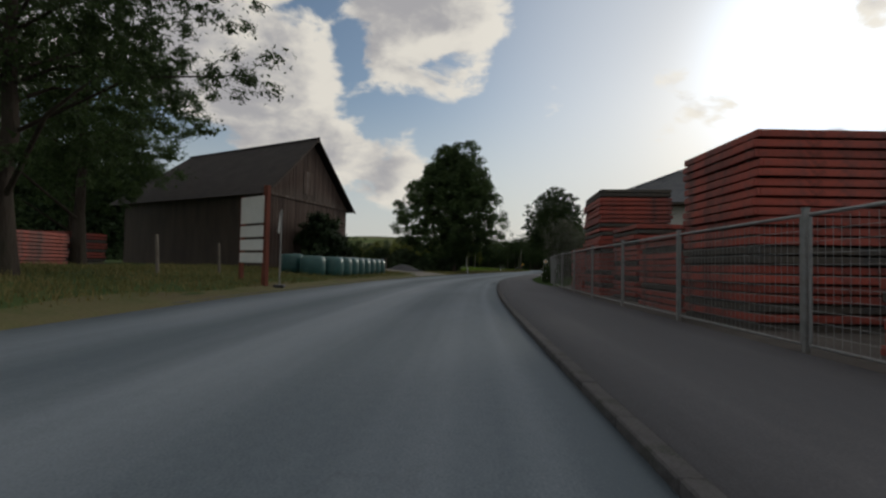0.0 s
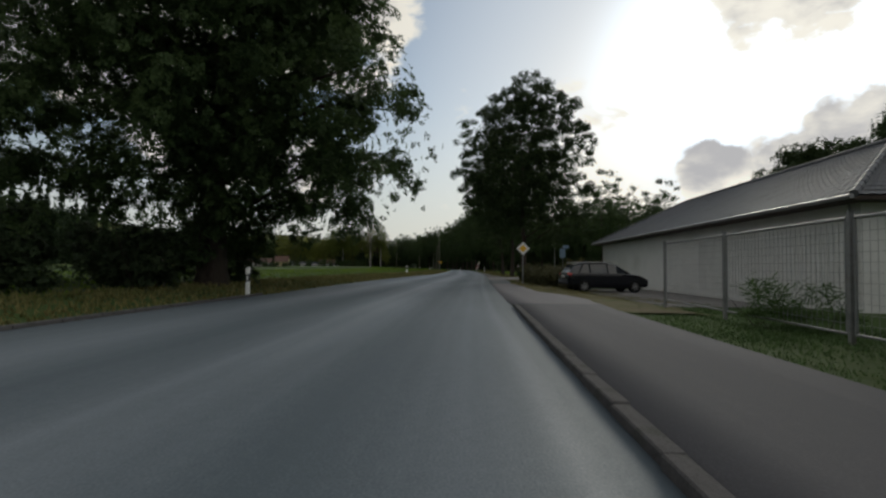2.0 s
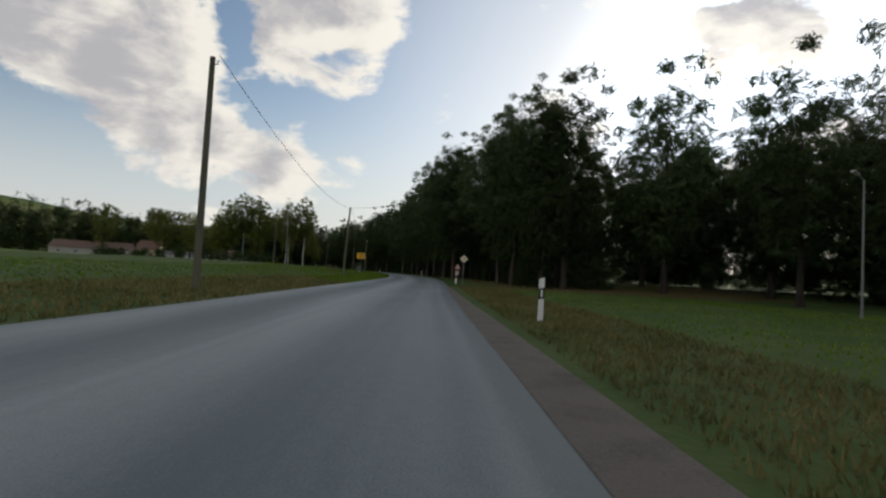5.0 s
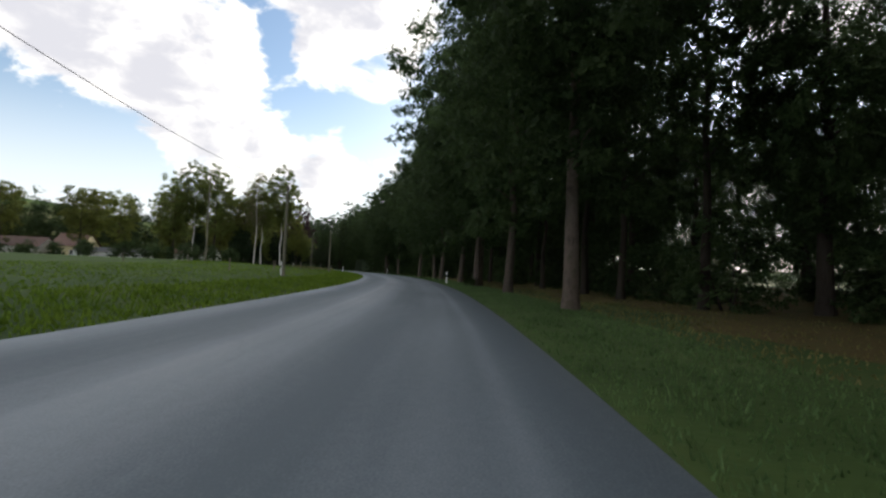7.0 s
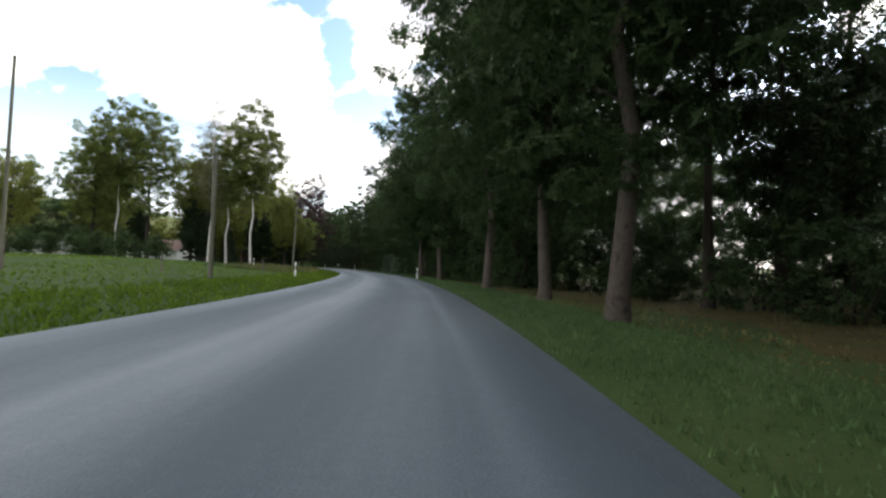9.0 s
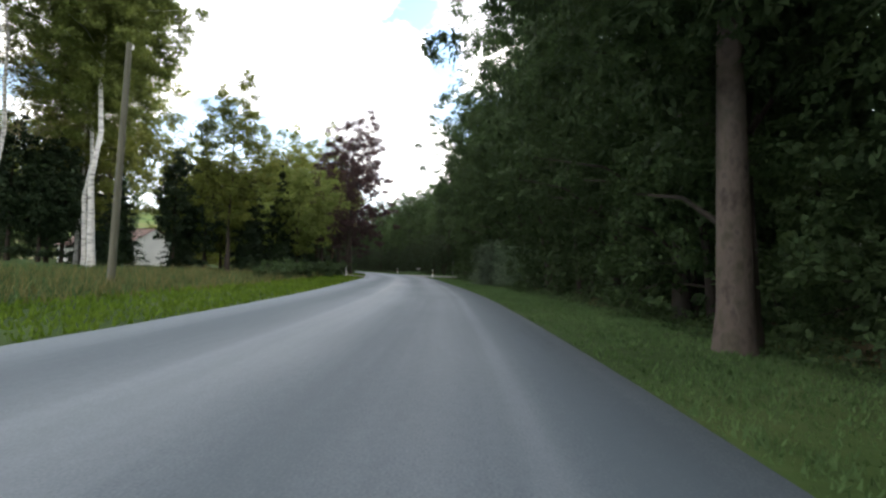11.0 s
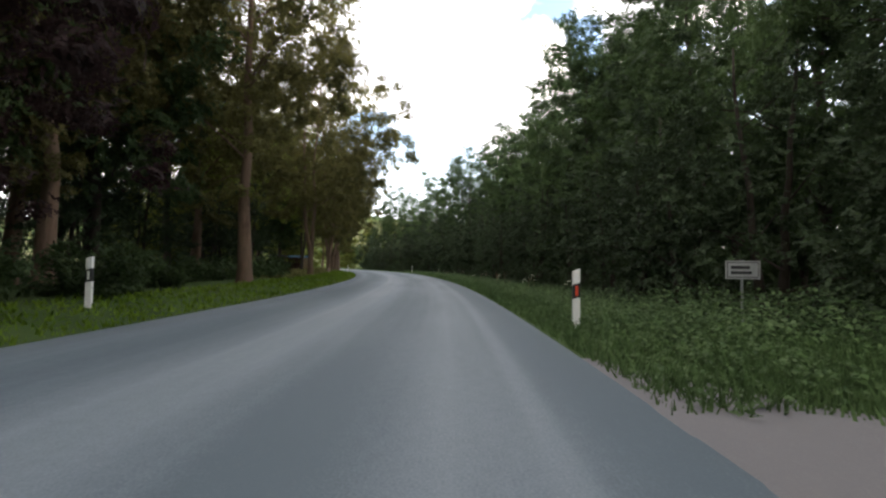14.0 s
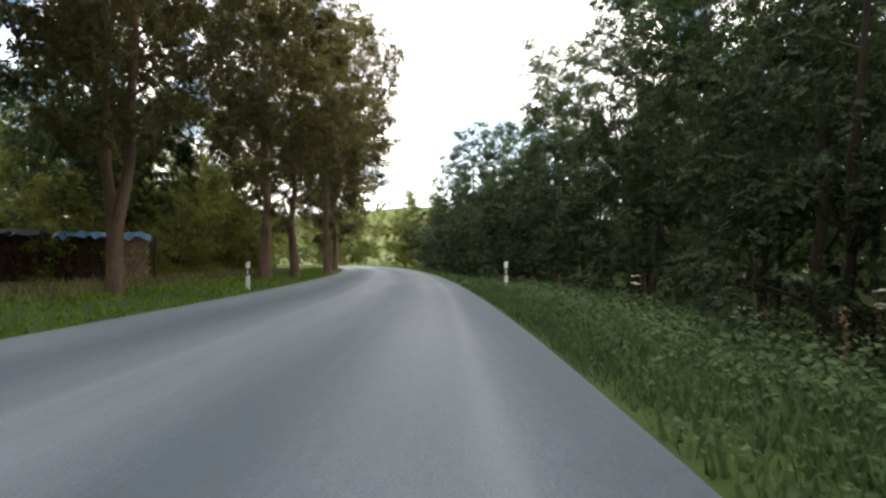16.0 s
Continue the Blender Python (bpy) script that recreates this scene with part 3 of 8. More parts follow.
def broadleaf(seed, height, radius, bare, leaves, mt, bark, trunk_r, leaf=0.3, shape="dome", clump=1.0, lean=(0, 0), stems=1, droop=0.0, sparse=1.0, core=0.7, slim=0.68, crowd=30, matted=1.0, fork=0.0, fine=False, limbs=16, hollow=0.45, sleeve=0):
    """Trunk and crown meshes of one broadleaved tree. bare: height of clear stem. shape: dome, cone, egg, column."""
    rng = np.random.default_rng(seed)
    leaves = int(leaves * 0.6)
    # clumps fill the crown, thicker towards its skin
    nclump = max(14, int(leaves / crowd * 1.12))
    mid, half = (height + bare) / 2, (height - bare) / 2
    cl = []
    bumps = rng.normal(size=(9, 3))
    bumps /= np.linalg.norm(bumps, axis=1, keepdims=True)

    def skin(d, rr):
        """A place in the crown in direction d, rr of the way to its skin."""
        k = 0.86 + 0.3 * float(np.max(bumps @ d) ** 6) - 0.14 * float(np.max(-bumps @ d) ** 8)
        if shape == "bush":
            h = max(0.0, d[2]) * rr
            h = min(1.0, h)
            flat_d = math.hypot(d[0], d[1]) or 1.0
            w = math.sqrt(max(0.0, 1 - h ** 2.4)) * rr * k
            return (d[0] / flat_d * w * radius, d[1] / flat_d * w * radius, bare + h * (height - bare) * (0.8 + 0.2 * k))
        z = d[2] * rr * k
        h01 = (z + 1) / 2
        wide = {"dome": 1.0, "cone": max(0.10, 1.25 - 1.15 * h01), "egg": 1.12 - 0.42 * h01, "skirt": 1.5 - 0.75 * h01, "column": 0.85, "vase": 0.6 + 0.5 * h01}[shape]
        return (d[0] * rr * k * radius * wide, d[1] * rr * k * radius * wide, mid + z * half)

    while len(cl) < nclump:
        d = rng.normal(size=3)
        d /= np.linalg.norm(d)
        if shape == "bush":
            d[2] = rng.uniform(0.02, 1.0)
        cl.append(skin(d, rng.uniform(0.12, 1.0) ** hollow))
    # twigs close round the stem
    for q in range(sleeve):
        a, r = rng.uniform(0, 2 * math.pi), rng.uniform(0.5, 1.9)
        cl.append((r * math.cos(a), r * math.sin(a), bare + 0.6 + (height * 0.8 - bare) * (q + rng.uniform()) / sleeve))
    nclump = len(cl)
    cl = np.array(cl)
    cl[:, 0] += lean[0] * (cl[:, 2] / height)
    cl[:, 1] += lean[1] * (cl[:, 2] / height)
    per = rng.multinomial(leaves, np.ones(nclump) / nclump)
    big = rng.uniform(0.7, 1.25, nclump) * clump * 0.62
    size = np.repeat(big, per)
    cen = np.repeat(cl, per, axis=0)
    off = rng.normal(size=(leaves, 3))
    off /= np.linalg.norm(off, axis=1, keepdims=True)
    off *= rng.uniform(0.75, 1.65, (leaves, 1))
    off[:, 2] *= 0.6
    cen = cen + off * size[:, None]
    cen[:, 2] = np.maximum(cen[:, 2], max(0.25, bare * 0.75))
    sz = rng.uniform(0.65, 1.25, leaves)
    # wide sprays deep inside close the crown
    deep = int(leaves * 0.09 * sparse)
    if deep:
        pick = cl[rng.integers(0, nclump, deep)]
        axis = np.array([lean[0] * 0.5, lean[1] * 0.5, mid])
        cen = np.concatenate([cen, axis + (pick - axis) * rng.uniform(0.45, 0.86, (deep, 1)) + rng.normal(size=(deep, 3)) * 0.25])
        sz = np.concatenate([sz, rng.uniform(1.4, 2.4, deep)])
    # sprays wrapped round the middle of each clump make it dense
    facing = np.zeros((len(cen), 3))
    if matted:
        each = 26
        d = rng.normal(size=(nclump * each, 3))
        d /= np.linalg.norm(d, axis=1, keepdims=True)
        s = np.repeat(big, each)[:, None] * matted
        q = np.repeat(cl, each, axis=0) + d * s * rng.uniform(0.5, 0.95, (len(d), 1)) * np.array((1, 1, 0.65))
        q[:, 2] = np.maximum(q[:, 2], max(0.05, bare * 0.75))
        cen, facing = np.concatenate([cen, q]), np.concatenate([facing, d * 1.1])
        sz = np.concatenate([sz, s[:, 0] * rng.uniform(0.55, 1.02, len(d)) / leaf])
    # a closed inner layer of broad sprays facing outwards
    if core:
        area = 12.6 * (radius * core) ** 2 * max(1.0, (height - bare) / (2 * radius)) * (0.7 if shape == "bush" else 1.0)
        count = int(min(5200, max(30, 0.5 * area / (0.5 * slim * (1.75 * leaf) ** 2))))
        dirs = rng.normal(size=(count, 3))
        dirs /= np.linalg.norm(dirs, axis=1, keepdims=True)
        if shape == "bush":
            dirs[:, 2] = rng.uniform(0.02, 1.0, count)
        spots = np.array([skin(d, core * q) for d, q in zip(dirs, rng.uniform(0.8, 1.15, count))])
        spots[:, 0] += lean[0] * spots[:, 2] / height
        spots[:, 1] += lean[1] * spots[:, 2] / height
        facing = np.concatenate([facing, dirs * 1.3])
        cen = np.concatenate([cen, spots])
        sz = np.concatenate([sz, rng.uniform(1.2, 2.3, count)])
    crown = leaf_mesh("crown", cen, sz * (1.0 if fine else 1.13), mt, rng, leaf, leaf * slim, droop, 0.5, ((), ()), facing, 4 if fine else 3)
    verts, faces = [], []
    for q in range(stems):
        sx, sy = (0, 0) if stems == 1 else (0.5 * math.cos(q * 2.4), 0.5 * math.sin(q * 2.4))
        top = Vector((lean[0] * 0.8 + sx * 2, lean[1] * 0.8 + sy * 2, bare + (height - bare) * 0.72))
        pts = []
        for i in range(9):
            f = i / 8
            w = Vector((rng.normal(), rng.normal(), 0)) * 0.03 * height * 0.15 * (f > 0.1)
            foot = Vector((0, 0, -0.15)) if fork else Vector((sx * 0.4, sy * 0.4, -0.15))
            p = foot.lerp(top, f) + w
            if fork:
                k = smooth((p.z - fork) / 2.2) * (1 + 0.12 * max(0.0, p.z - fork - 2))
                p = Vector((sx * 0.8 * k, sy * 0.8 * k, p.z)) + w
            pts.append(p)
        rad = [trunk_r * (1.5 if i == 0 else 1.12 if i == 1 else 1 - 0.82 * i / 8) for i in range(9)]
        if fork:
            pts[1] = Vector((0, 0, 0.7))
            pts.insert(2, Vector((sx * 0.12, sy * 0.12, fork)))
            rad = [trunk_r * k for k in (1.5, 1.1, 0.95, 0.72, 0.62, 0.54, 0.46, 0.38, 0.28, 0.16)]
        elif pts[1].z > 0.6:
            pts[1] = Vector((sx * 0.4, sy * 0.4, -0.15)).lerp(top, 0.75 / (top.z + 0.15))
        tube(verts, faces, pts, rad, 9 if stems == 1 or fork else 5)
        picks = rng.choice(nclump, min(nclump, limbs if stems == 1 else 4), replace=False)
        for c in picks:
            end = Vector(cl[c])
            f = min(max((end.z - 0.35 * (end.xy.length) - 0.2) / max(top.z, 0.1), 0.12), 0.9)
            root = Vector((sx * 0.4, sy * 0.4, 0)).lerp(top, f)
            bend = root.lerp(end, 0.5) + Vector((0, 0, 0.12 * (end - root).length))
            r = trunk_r * (1 - 0.8 * f) * 0.34
            tube(verts, faces, [root, bend, end], [r, r * 0.6, r * 0.18], 5)
    trunk = mesh_from("trunk", verts, faces, bark, True)
    return trunk, crown


def conifer(seed, height, radius, leaves, mt, bark, bare=0.5, leaf=0.34):
    """Spruce: whorls of drooping boughs."""
    rng = np.random.default_rng(seed)
    f = rng.uniform(0, 1, leaves) ** 0.75
    z = bare + (height - bare) * (1 - f)
    tiers = np.round(z / 0.55) * 0.55 + rng.normal(0, 0.09, leaves)
    az = rng.uniform(0, 2 * np.pi, leaves)
    lobes = 1 + 0.28 * np.sin(az * 5 + np.round(z / 0.55) * 2.1)
    out = radius * f * lobes * np.sqrt(rng.uniform(0.05, 1.0, leaves))
    cen = np.stack([out * np.cos(az), out * np.sin(az), np.maximum(tiers - out * 0.28, 0.15)], 1)
    heart = ([], [])
    for i in range(13):
        g = i / 12
        for j in range(9):
            r = radius * (1 - g) * 0.55 * rng.uniform(0.7, 1.2)
            heart[0].append((r * math.cos(j * 0.698), r * math.sin(j * 0.698), bare * 0.5 + (height - bare * 0.5) * g * 0.96))
    for i in range(12):
        for j in range(9):
            a, b = i * 9 + j, i * 9 + (j + 1) % 9
            heart[1].extend([(a, b, b + 9), (a, b + 9, a + 9)])
    crown = leaf_mesh("crown", cen, rng.uniform(0.7, 1.3, leaves), mt, rng, leaf, leaf * 0.4, 0.6, 0.9, heart)
    verts, faces = [], []
    tube(verts, faces, [Vector((0, 0, -0.1)), Vector((0, 0, height * 0.5)), Vector((0, 0, height))], [height * 0.014, height * 0.008, 0.02], 7)
    return mesh_from("trunk", verts, faces, bark, True), crown


MADE = {}


def plant(kind, x, y, label, category="tree", name="tree", scale=1.0, turn=0.0, group="", z=None, tall=1.0, **how):
    """A tree or bush of a kind, built at its first place and copied to the others."""
    zz = ground_at(x, y) - 0.03 if z is None else z
    m = Matrix.LocRotScale((x, y, zz), Euler((0, 0, radians(turn))), (scale, scale, scale * tall))
    if kind not in MADE:
        make = conifer if how.pop("needles", False) else broadleaf
        MADE[kind] = make(**how)
    trunk, crown = MADE[kind]
    ob = thing(name, m, label, category, group)
    piece("trunk" if category == "tree" else "stem", trunk, ob)
    piece("crown" if category == "tree" else "foliage", crown, ob)
    return ob

# ---- ground, road, pavement ----
ALONG = [S0 + 4.0 * i for i in range(156)]
LEFT_STEPS = [0.35, 1.0, 1.8, 2.8, 4.0, 5.5, 8.0, 11.0, 15.0, 20.0, 27.0, 36.0, 48.0, 62.0]
RIGHT_STEPS = [0.35, 1.0, 1.8, 2.8, 4.0, 5.5, 8.0, 11.0, 15.0, 20.0, 27.0, 36.0, 48.0, 62.0]


def land_row(s):
    el, er = table(EDGE_L, s), table(EDGE_R, s)
    row = [(el - d, land(s, el - d)) for d in reversed(LEFT_STEPS)]
    row += [(el + 0.02, -0.012), (el + 0.5, -0.10), (er - 0.5, -0.10), (er - 0.02, -0.012)]
    row += [(er + d, land(s, er + d)) for d in RIGHT_STEPS]
    return row


strip("ground", ALONG, land_row, GRASS, "green meadow and grass verges beside the road", "ground")


def road_row(s):
    el, er = table(EDGE_L, s), table(EDGE_R, s)
    return [(el - 0.05, -0.05), (el, 0.0)] + [(el + (er - el) * k / 8, 0.004 * (k not in (0, 8))) for k in range(1, 8)] + [(er, 0.0), (er + 0.05, -0.05)]


strip("road", [S0 + 2.0 * i for i in range(311)], road_row, ASPHALT, "worn grey asphalt country road with wheel tracks paler from wear and painted sky sheen", "road")


def far_land():
    """Land beyond: fields that rise to low hills on the left of the road and behind."""
    xs = np.concatenate([np.linspace(-2600, -300, 24)[:-1], np.linspace(-300, 300, 41), np.linspace(300, 2600, 24)[1:]])
    ys = np.concatenate([np.linspace(-1500, -100, 10)[:-1], np.linspace(-100, 700, 49), np.linspace(700, 3200, 26)[1:]])
    verts, faces = [], []
    for y in ys:
        for x in xs:
            s, u = nearest(x, y)
            d = math.hypot(x - on_line(s)[0].x, y - on_line(s)[0].y)
            z = -0.6 - 2.0 * (d < 45)
            z += 102 * smooth((d - 130) / 1000) * (0.75 + 0.6 * noise.noise(Vector((x * 0.0022, y * 0.0022, 1.0)))) * (0.3 + 0.7 * smooth((60 - x) / 240))
            z += 1.6 * smooth((d - 50) / 60)
            verts.append((x, y, z))
    n = len(xs)
    for j in range(len(ys) - 1):
        for i in range(n - 1):
            a = j * n + i
            faces.append((a, a + 1, a + n + 1, a + n))
    me = mesh_from("far_fields", verts, faces, FARLAND, True)
    tagged(new("far_fields", me), "green fields and low hills in the distance", "ground", "", "structure")


FARLAND = material("far_fields", [(0.04, 0.072, 0.024), (0.072, 0.115, 0.028), (0.12, 0.118, 0.05), (0.055, 0.09, 0.025)], 0.006, 0.05, 0.95, 0)
far_land()

# ---- road verge posts ----
WHITE = material("white_plastic", [(0.72, 0.72, 0.70), (0.8, 0.8, 0.78), (0.6, 0.6, 0.57)], 3, 25, 0.5, 0.05, spread=0.08)
BLACK = material("black_plastic", [(0.012, 0.012, 0.013), (0.03, 0.03, 0.032)], 3, 25, 0.5, 0.05)
ORANGE = material("orange_reflector", [(0.75, 0.28, 0.02), (0.85, 0.36, 0.03)], 8, 60, 0.25, 0.1)
RED_REFL = material("red_reflector", [(0.55, 0.06, 0.03), (0.65, 0.08, 0.04)], 8, 60, 0.25, 0.1)


def delineator_post(x, y, mt_refl, turn, lean=0.0, tall=1.0):
    m = pose(x, y, ground_at(x, y), 0, lean, turn)
    ob = thing("delineator_post", m, "white plastic delineator post with black band beside the road", "road post", "delineator posts")
    out = [(-0.06, -0.05), (0.06, -0.05), (0.06, 0.02), (0.0, 0.07), (-0.06, 0.02)]

    def piece_of(z0, z1, mt, name, slant=0.0, grow=0.0, label=""):
        bm = bmesh.new()
        lo = [bm.verts.new((x0 * (1 + grow), y0 * (1 + grow), z0 + slant * (x0 / 0.06))) for x0, y0 in out]
        hi = [bm.verts.new((x0 * (1 + grow), y0 * (1 + grow), z1 + slant * (x0 / 0.06))) for x0, y0 in out]
        bm.faces.new(lo[::-1])
        bm.faces.new(hi)
        for i in range(5):
            bm.faces.new((lo[i], lo[(i + 1) % 5], hi[(i + 1) % 5], hi[i]))
        part(name, bm, mt, ob, label)

    piece_of(-0.2, 0.52 * tall, WHITE, "post", 0.0)
    piece_of(0.52 * tall, 0.77 * tall, BLACK, "black_band", 0.02, 0.01, "slanted black band")
    piece_of(0.77 * tall, 1.0 * tall, WHITE, "cap", 0.02)
    bm = bmesh.new()
    box(bm, (0.045, 0.012, 0.17), (0, -0.054, 0.645 * tall), bevel=0.004)
    part("reflector", bm, mt_refl, ob, "small reflector")
    return ob


POSTS = [(17.3, 323.1, 0), (37.16, 310.94, 0), (41.28, 253.5, 0), (20.32, 377.24, 1), (7.41, 405.08, 2), (-29.2, 459.8, 0), (13.53, 365.72, 0), (-1.53, 401.93, 0), (-36.37, 454.0, 0),
         (9.53, 120.96, 0), (0.28, 72.5, 0), (29.58, 162.14, 0), (35.27, 195.94, 1), (29.6, 297.0, 0), (28.5, 249.5, 0)]
for px, py, kind in POSTS:
    delineator_post(px, py, (WHITE, ORANGE, RED_REFL)[kind], heading(nearest(px, py)[0]))


# ---- pavement, kerb and drives ----
PAVE_R = [(-60, 4.15), (28, 4.15), (33, 3.65), (47, 3.25), (62, 3.3), (70, 3.4), (76, 3.9), (78, 3.5), (80.5, 2.8), (86, 2.7), (93, 2.3)]


def pave_row(s):
    """The pavement, sinking to the road where the kerb ends."""
    low = smooth((s - 70) / 6)
    e, w, k = table(EDGE_R, s) + 0.14 - 0.2 * smooth((s - 71) / 3), table(PAVE_R, s), 1 - 0.86 * low
    return [(e - 0.01, -0.03), (e, 0.075 * k)] + [(e + (w - e) * j / 4, 0.085 * k) for j in (1, 2, 3)] + [(w, 0.08 * k), (w + 0.03, -0.12)]


strip("pavement", [-60 + 2 * i for i in range(67)], pave_row, PAVING, "dark patched asphalt pavement beside the road", "pavement")
APRON = asphalt_material("apron_asphalt", False, (0.112, 0.108, 0.118), (0.19, 0.182, 0.196), 0.15)
strip("pavement_apron", [72 + 1.5 * i for i in range(15)], lambda s: [(u + 0.06 * math.sin(s * 1.7) * (j == 5), z) for j, (u, z) in enumerate(pave_row(s))], APRON, "mauve grey worn asphalt apron level with the road", "pavement")


def kerb_stones(name, s_from, s_to, edge, side, low, high, label):
    """A row of kerb stones a metre long, each its own piece."""
    base = tagged(new(name), label, "kerb", "", "structure")
    bm = bmesh.new()
    box(bm, (0.14, 0.985, 0.2), (0, 0, -0.1), bevel=0.012)
    me = bpy.data.meshes.new("kerb_stone")
    bm.to_mesh(me)
    bm.free()
    me.materials.append(KERB)
    rng = random.Random(8)
    s = s_from
    while s < s_to:
        u = edge(s) + side * 0.07
        x, y = flat(s, u)
        z = low + (high - low) * rng.uniform(0.75, 1.0)
        piece("kerb_stone", me, base, pose(x, y, z, rng.uniform(-0.4, 0.4), rng.uniform(-1, 1), heading(s) + rng.uniform(-0.4, 0.4)))
        s += 1.0
    return base


strip("yard_soil", [-20 + 2 * i for i in range(26)], lambda s: [(table(PAVE_R, s) + d, land(s, table(PAVE_R, s) + d) + 0.02 * (d > 0.1)) for d in (0.02, 0.3, 1.0, 2.5, 5.0, 8.0)], SHOULDER, "dark trodden gravel of the builders' yard", "yard")
kerb_stones("kerb_right", -8, 72, lambda s: table(EDGE_R, s), 1, 0.05, 0.085, "worn grey concrete kerb between road and pavement")
kerb_stones("kerb_left", 12, 47, lambda s: table(EDGE_L, s), -1, 0.03, 0.07, "low mossy stone edging beside the grass")
kerb_stones("kerb_left_far", 60, 76, lambda s: table(EDGE_L, s), -1, 0.04, 0.08, "low mossy stone edging beside the grass")


def patch(name, corners, mt, label, category, rise=0.02, cuts=8, side_wobble=False):
    """A paved patch on the land between four (s, u) corners: near left, near right, far right, far left."""
    verts, uvs, faces = [], [], []
    (a, b, c, d) = [Vector(p) for p in corners]
    for j in range(cuts + 1):
        for i in range(cuts + 1):
            k = (0.0 if i == 0 else 0.006 if i == 1 else (i - 1) / (cuts - 1))
            p = a.lerp(b, k).lerp(d.lerp(c, k), j / cuts)
            wob = 0.18 * noise.noise(Vector((p.x * 0.9, p.y * 0.9, 5.0))) if i in (0, cuts) or j in (0, cuts) else 0.0
            x, y = flat(p.x + wob, p.y + (-0.3 * abs(noise.noise(Vector((p.x * 0.6, 2.0, 9.0)))) if i == 0 and side_wobble else 0.0))
            verts.append((x, y, max(land(p.x, p.y), 0.0 if rise < 0.03 else -1.0) + rise - (0.03 if i == 0 else 0.0)))
            uvs.append((p.x, p.y))
    n = cuts + 1
    for j in range(cuts):
        for i in range(cuts):
            k = j * n + i
            faces.append((k, k + 1, k + n + 1, k + n))
    return tagged(new(name, mesh_from(name, verts, faces, mt, True, uvs)), label, category, "", "structure")


patch("drive_right", [(99.5, 1.0), (103.5, 18.0), (110.8, 18.0), (113.2, 1.0)], DRIVE, "pale worn concrete drive joining the road", "drive", 0.012)
patch("drive_right_end", [(103.5, 17.9), (108.0, 40.0), (116.5, 40.0), (110.8, 17.9)], DRIVE, "pale worn concrete drive to the house", "drive", 0.012)
patch("shoulder_right", [(113.1, 0.93), (112.6, 3.0), (134.0, 1.9), (134.0, 0.93)], SHOULDER, "brown gravel shoulder of the road", "shoulder", 0.008, 40, True)
patch("shoulder_right_far", [(133.9, 0.93), (133.9, 1.9), (192.0, 1.35), (192.0, 1.0)], SHOULDER, "brown gravel shoulder of the road", "shoulder", 0.008, 60, True)
patch("parking_right", [(74.0, 6.0), (74.0, 12.5), (88.0, 12.0), (88.0, 5.2)], DRIVE, "worn gravelly parking place beside the garage", "drive", 0.035)
DARKPAVE = asphalt_material("dark_worn_asphalt", False, (0.062, 0.072, 0.08), (0.125, 0.132, 0.14), 0.2)
patch("hedge_strip", [(89.5, 1.0), (91.5, 2.3), (101.5, 2.9), (100.5, 1.0)], DARKPAVE, "worn dark asphalt strip below the hedge", "shoulder", 0.02)
patch("yard_left", [(47.0, -7.3), (47.5, -30.0), (61.0, -26.0), (60.5, -7.4)], GRAVEL, "pale gravel yard entrance", "yard", 0.02, 12)
SIDEROAD = asphalt_material("side_road_asphalt", False, (0.118, 0.113, 0.117), (0.19, 0.182, 0.188), 0.15)
patch("drive_wood", [(386.9, 1.42), (392.4, 8.0), (396.5, 12.0), (413.3, 1.42)], SIDEROAD, "pale asphalt side road joining the road", "drive", 0.007, 40, True)
patch("drive_wood_end", [(392.4, 7.9), (391.0, 26.0), (395.0, 26.0), (397.0, 11.9)], SIDEROAD, "pale asphalt side road into the wood", "drive", 0.01)
patch("drive_left", [(376.5, -6.0), (378.0, -14.0), (382.0, -14.0), (384.0, -6.2)], GRAVEL, "gravel track joining the road", "drive", 0.02)

# ---- yard fence ----
STEEL = material("galvanised_steel", [(0.16, 0.165, 0.165), (0.26, 0.265, 0.265), (0.2, 0.19, 0.18)], 4, 40, 0.55, 0.1, metal=0.55)
FENCE_U = [(-20, 4.3), (30, 4.3), (35, 4.5), (45, 4.95), (55, 5.3), (65, 5.25), (73, 5.6)]


def wire_mesh_panel(length, tall, dx=0.13, dz=0.14):
    bm = bmesh.new()
    n = int(length / dx)
    for i in range(1, n):
        rod(bm, (0, i * length / n, 0.1), (0, i * length / n, tall), 0.0035, n=3, caps=False)
    k = int(tall / dz)
    for j in range(1, k):
        z = 0.1 + (tall - 0.1) * j / k
        rod(bm, (0.004, 0, z), (0.004, length, z), 0.0035, n=3, caps=False)
    me = bpy.data.meshes.new("wire_mesh")
    bm.to_mesh(me)
    bm.free()
    me.materials.append(STEEL)
    return me


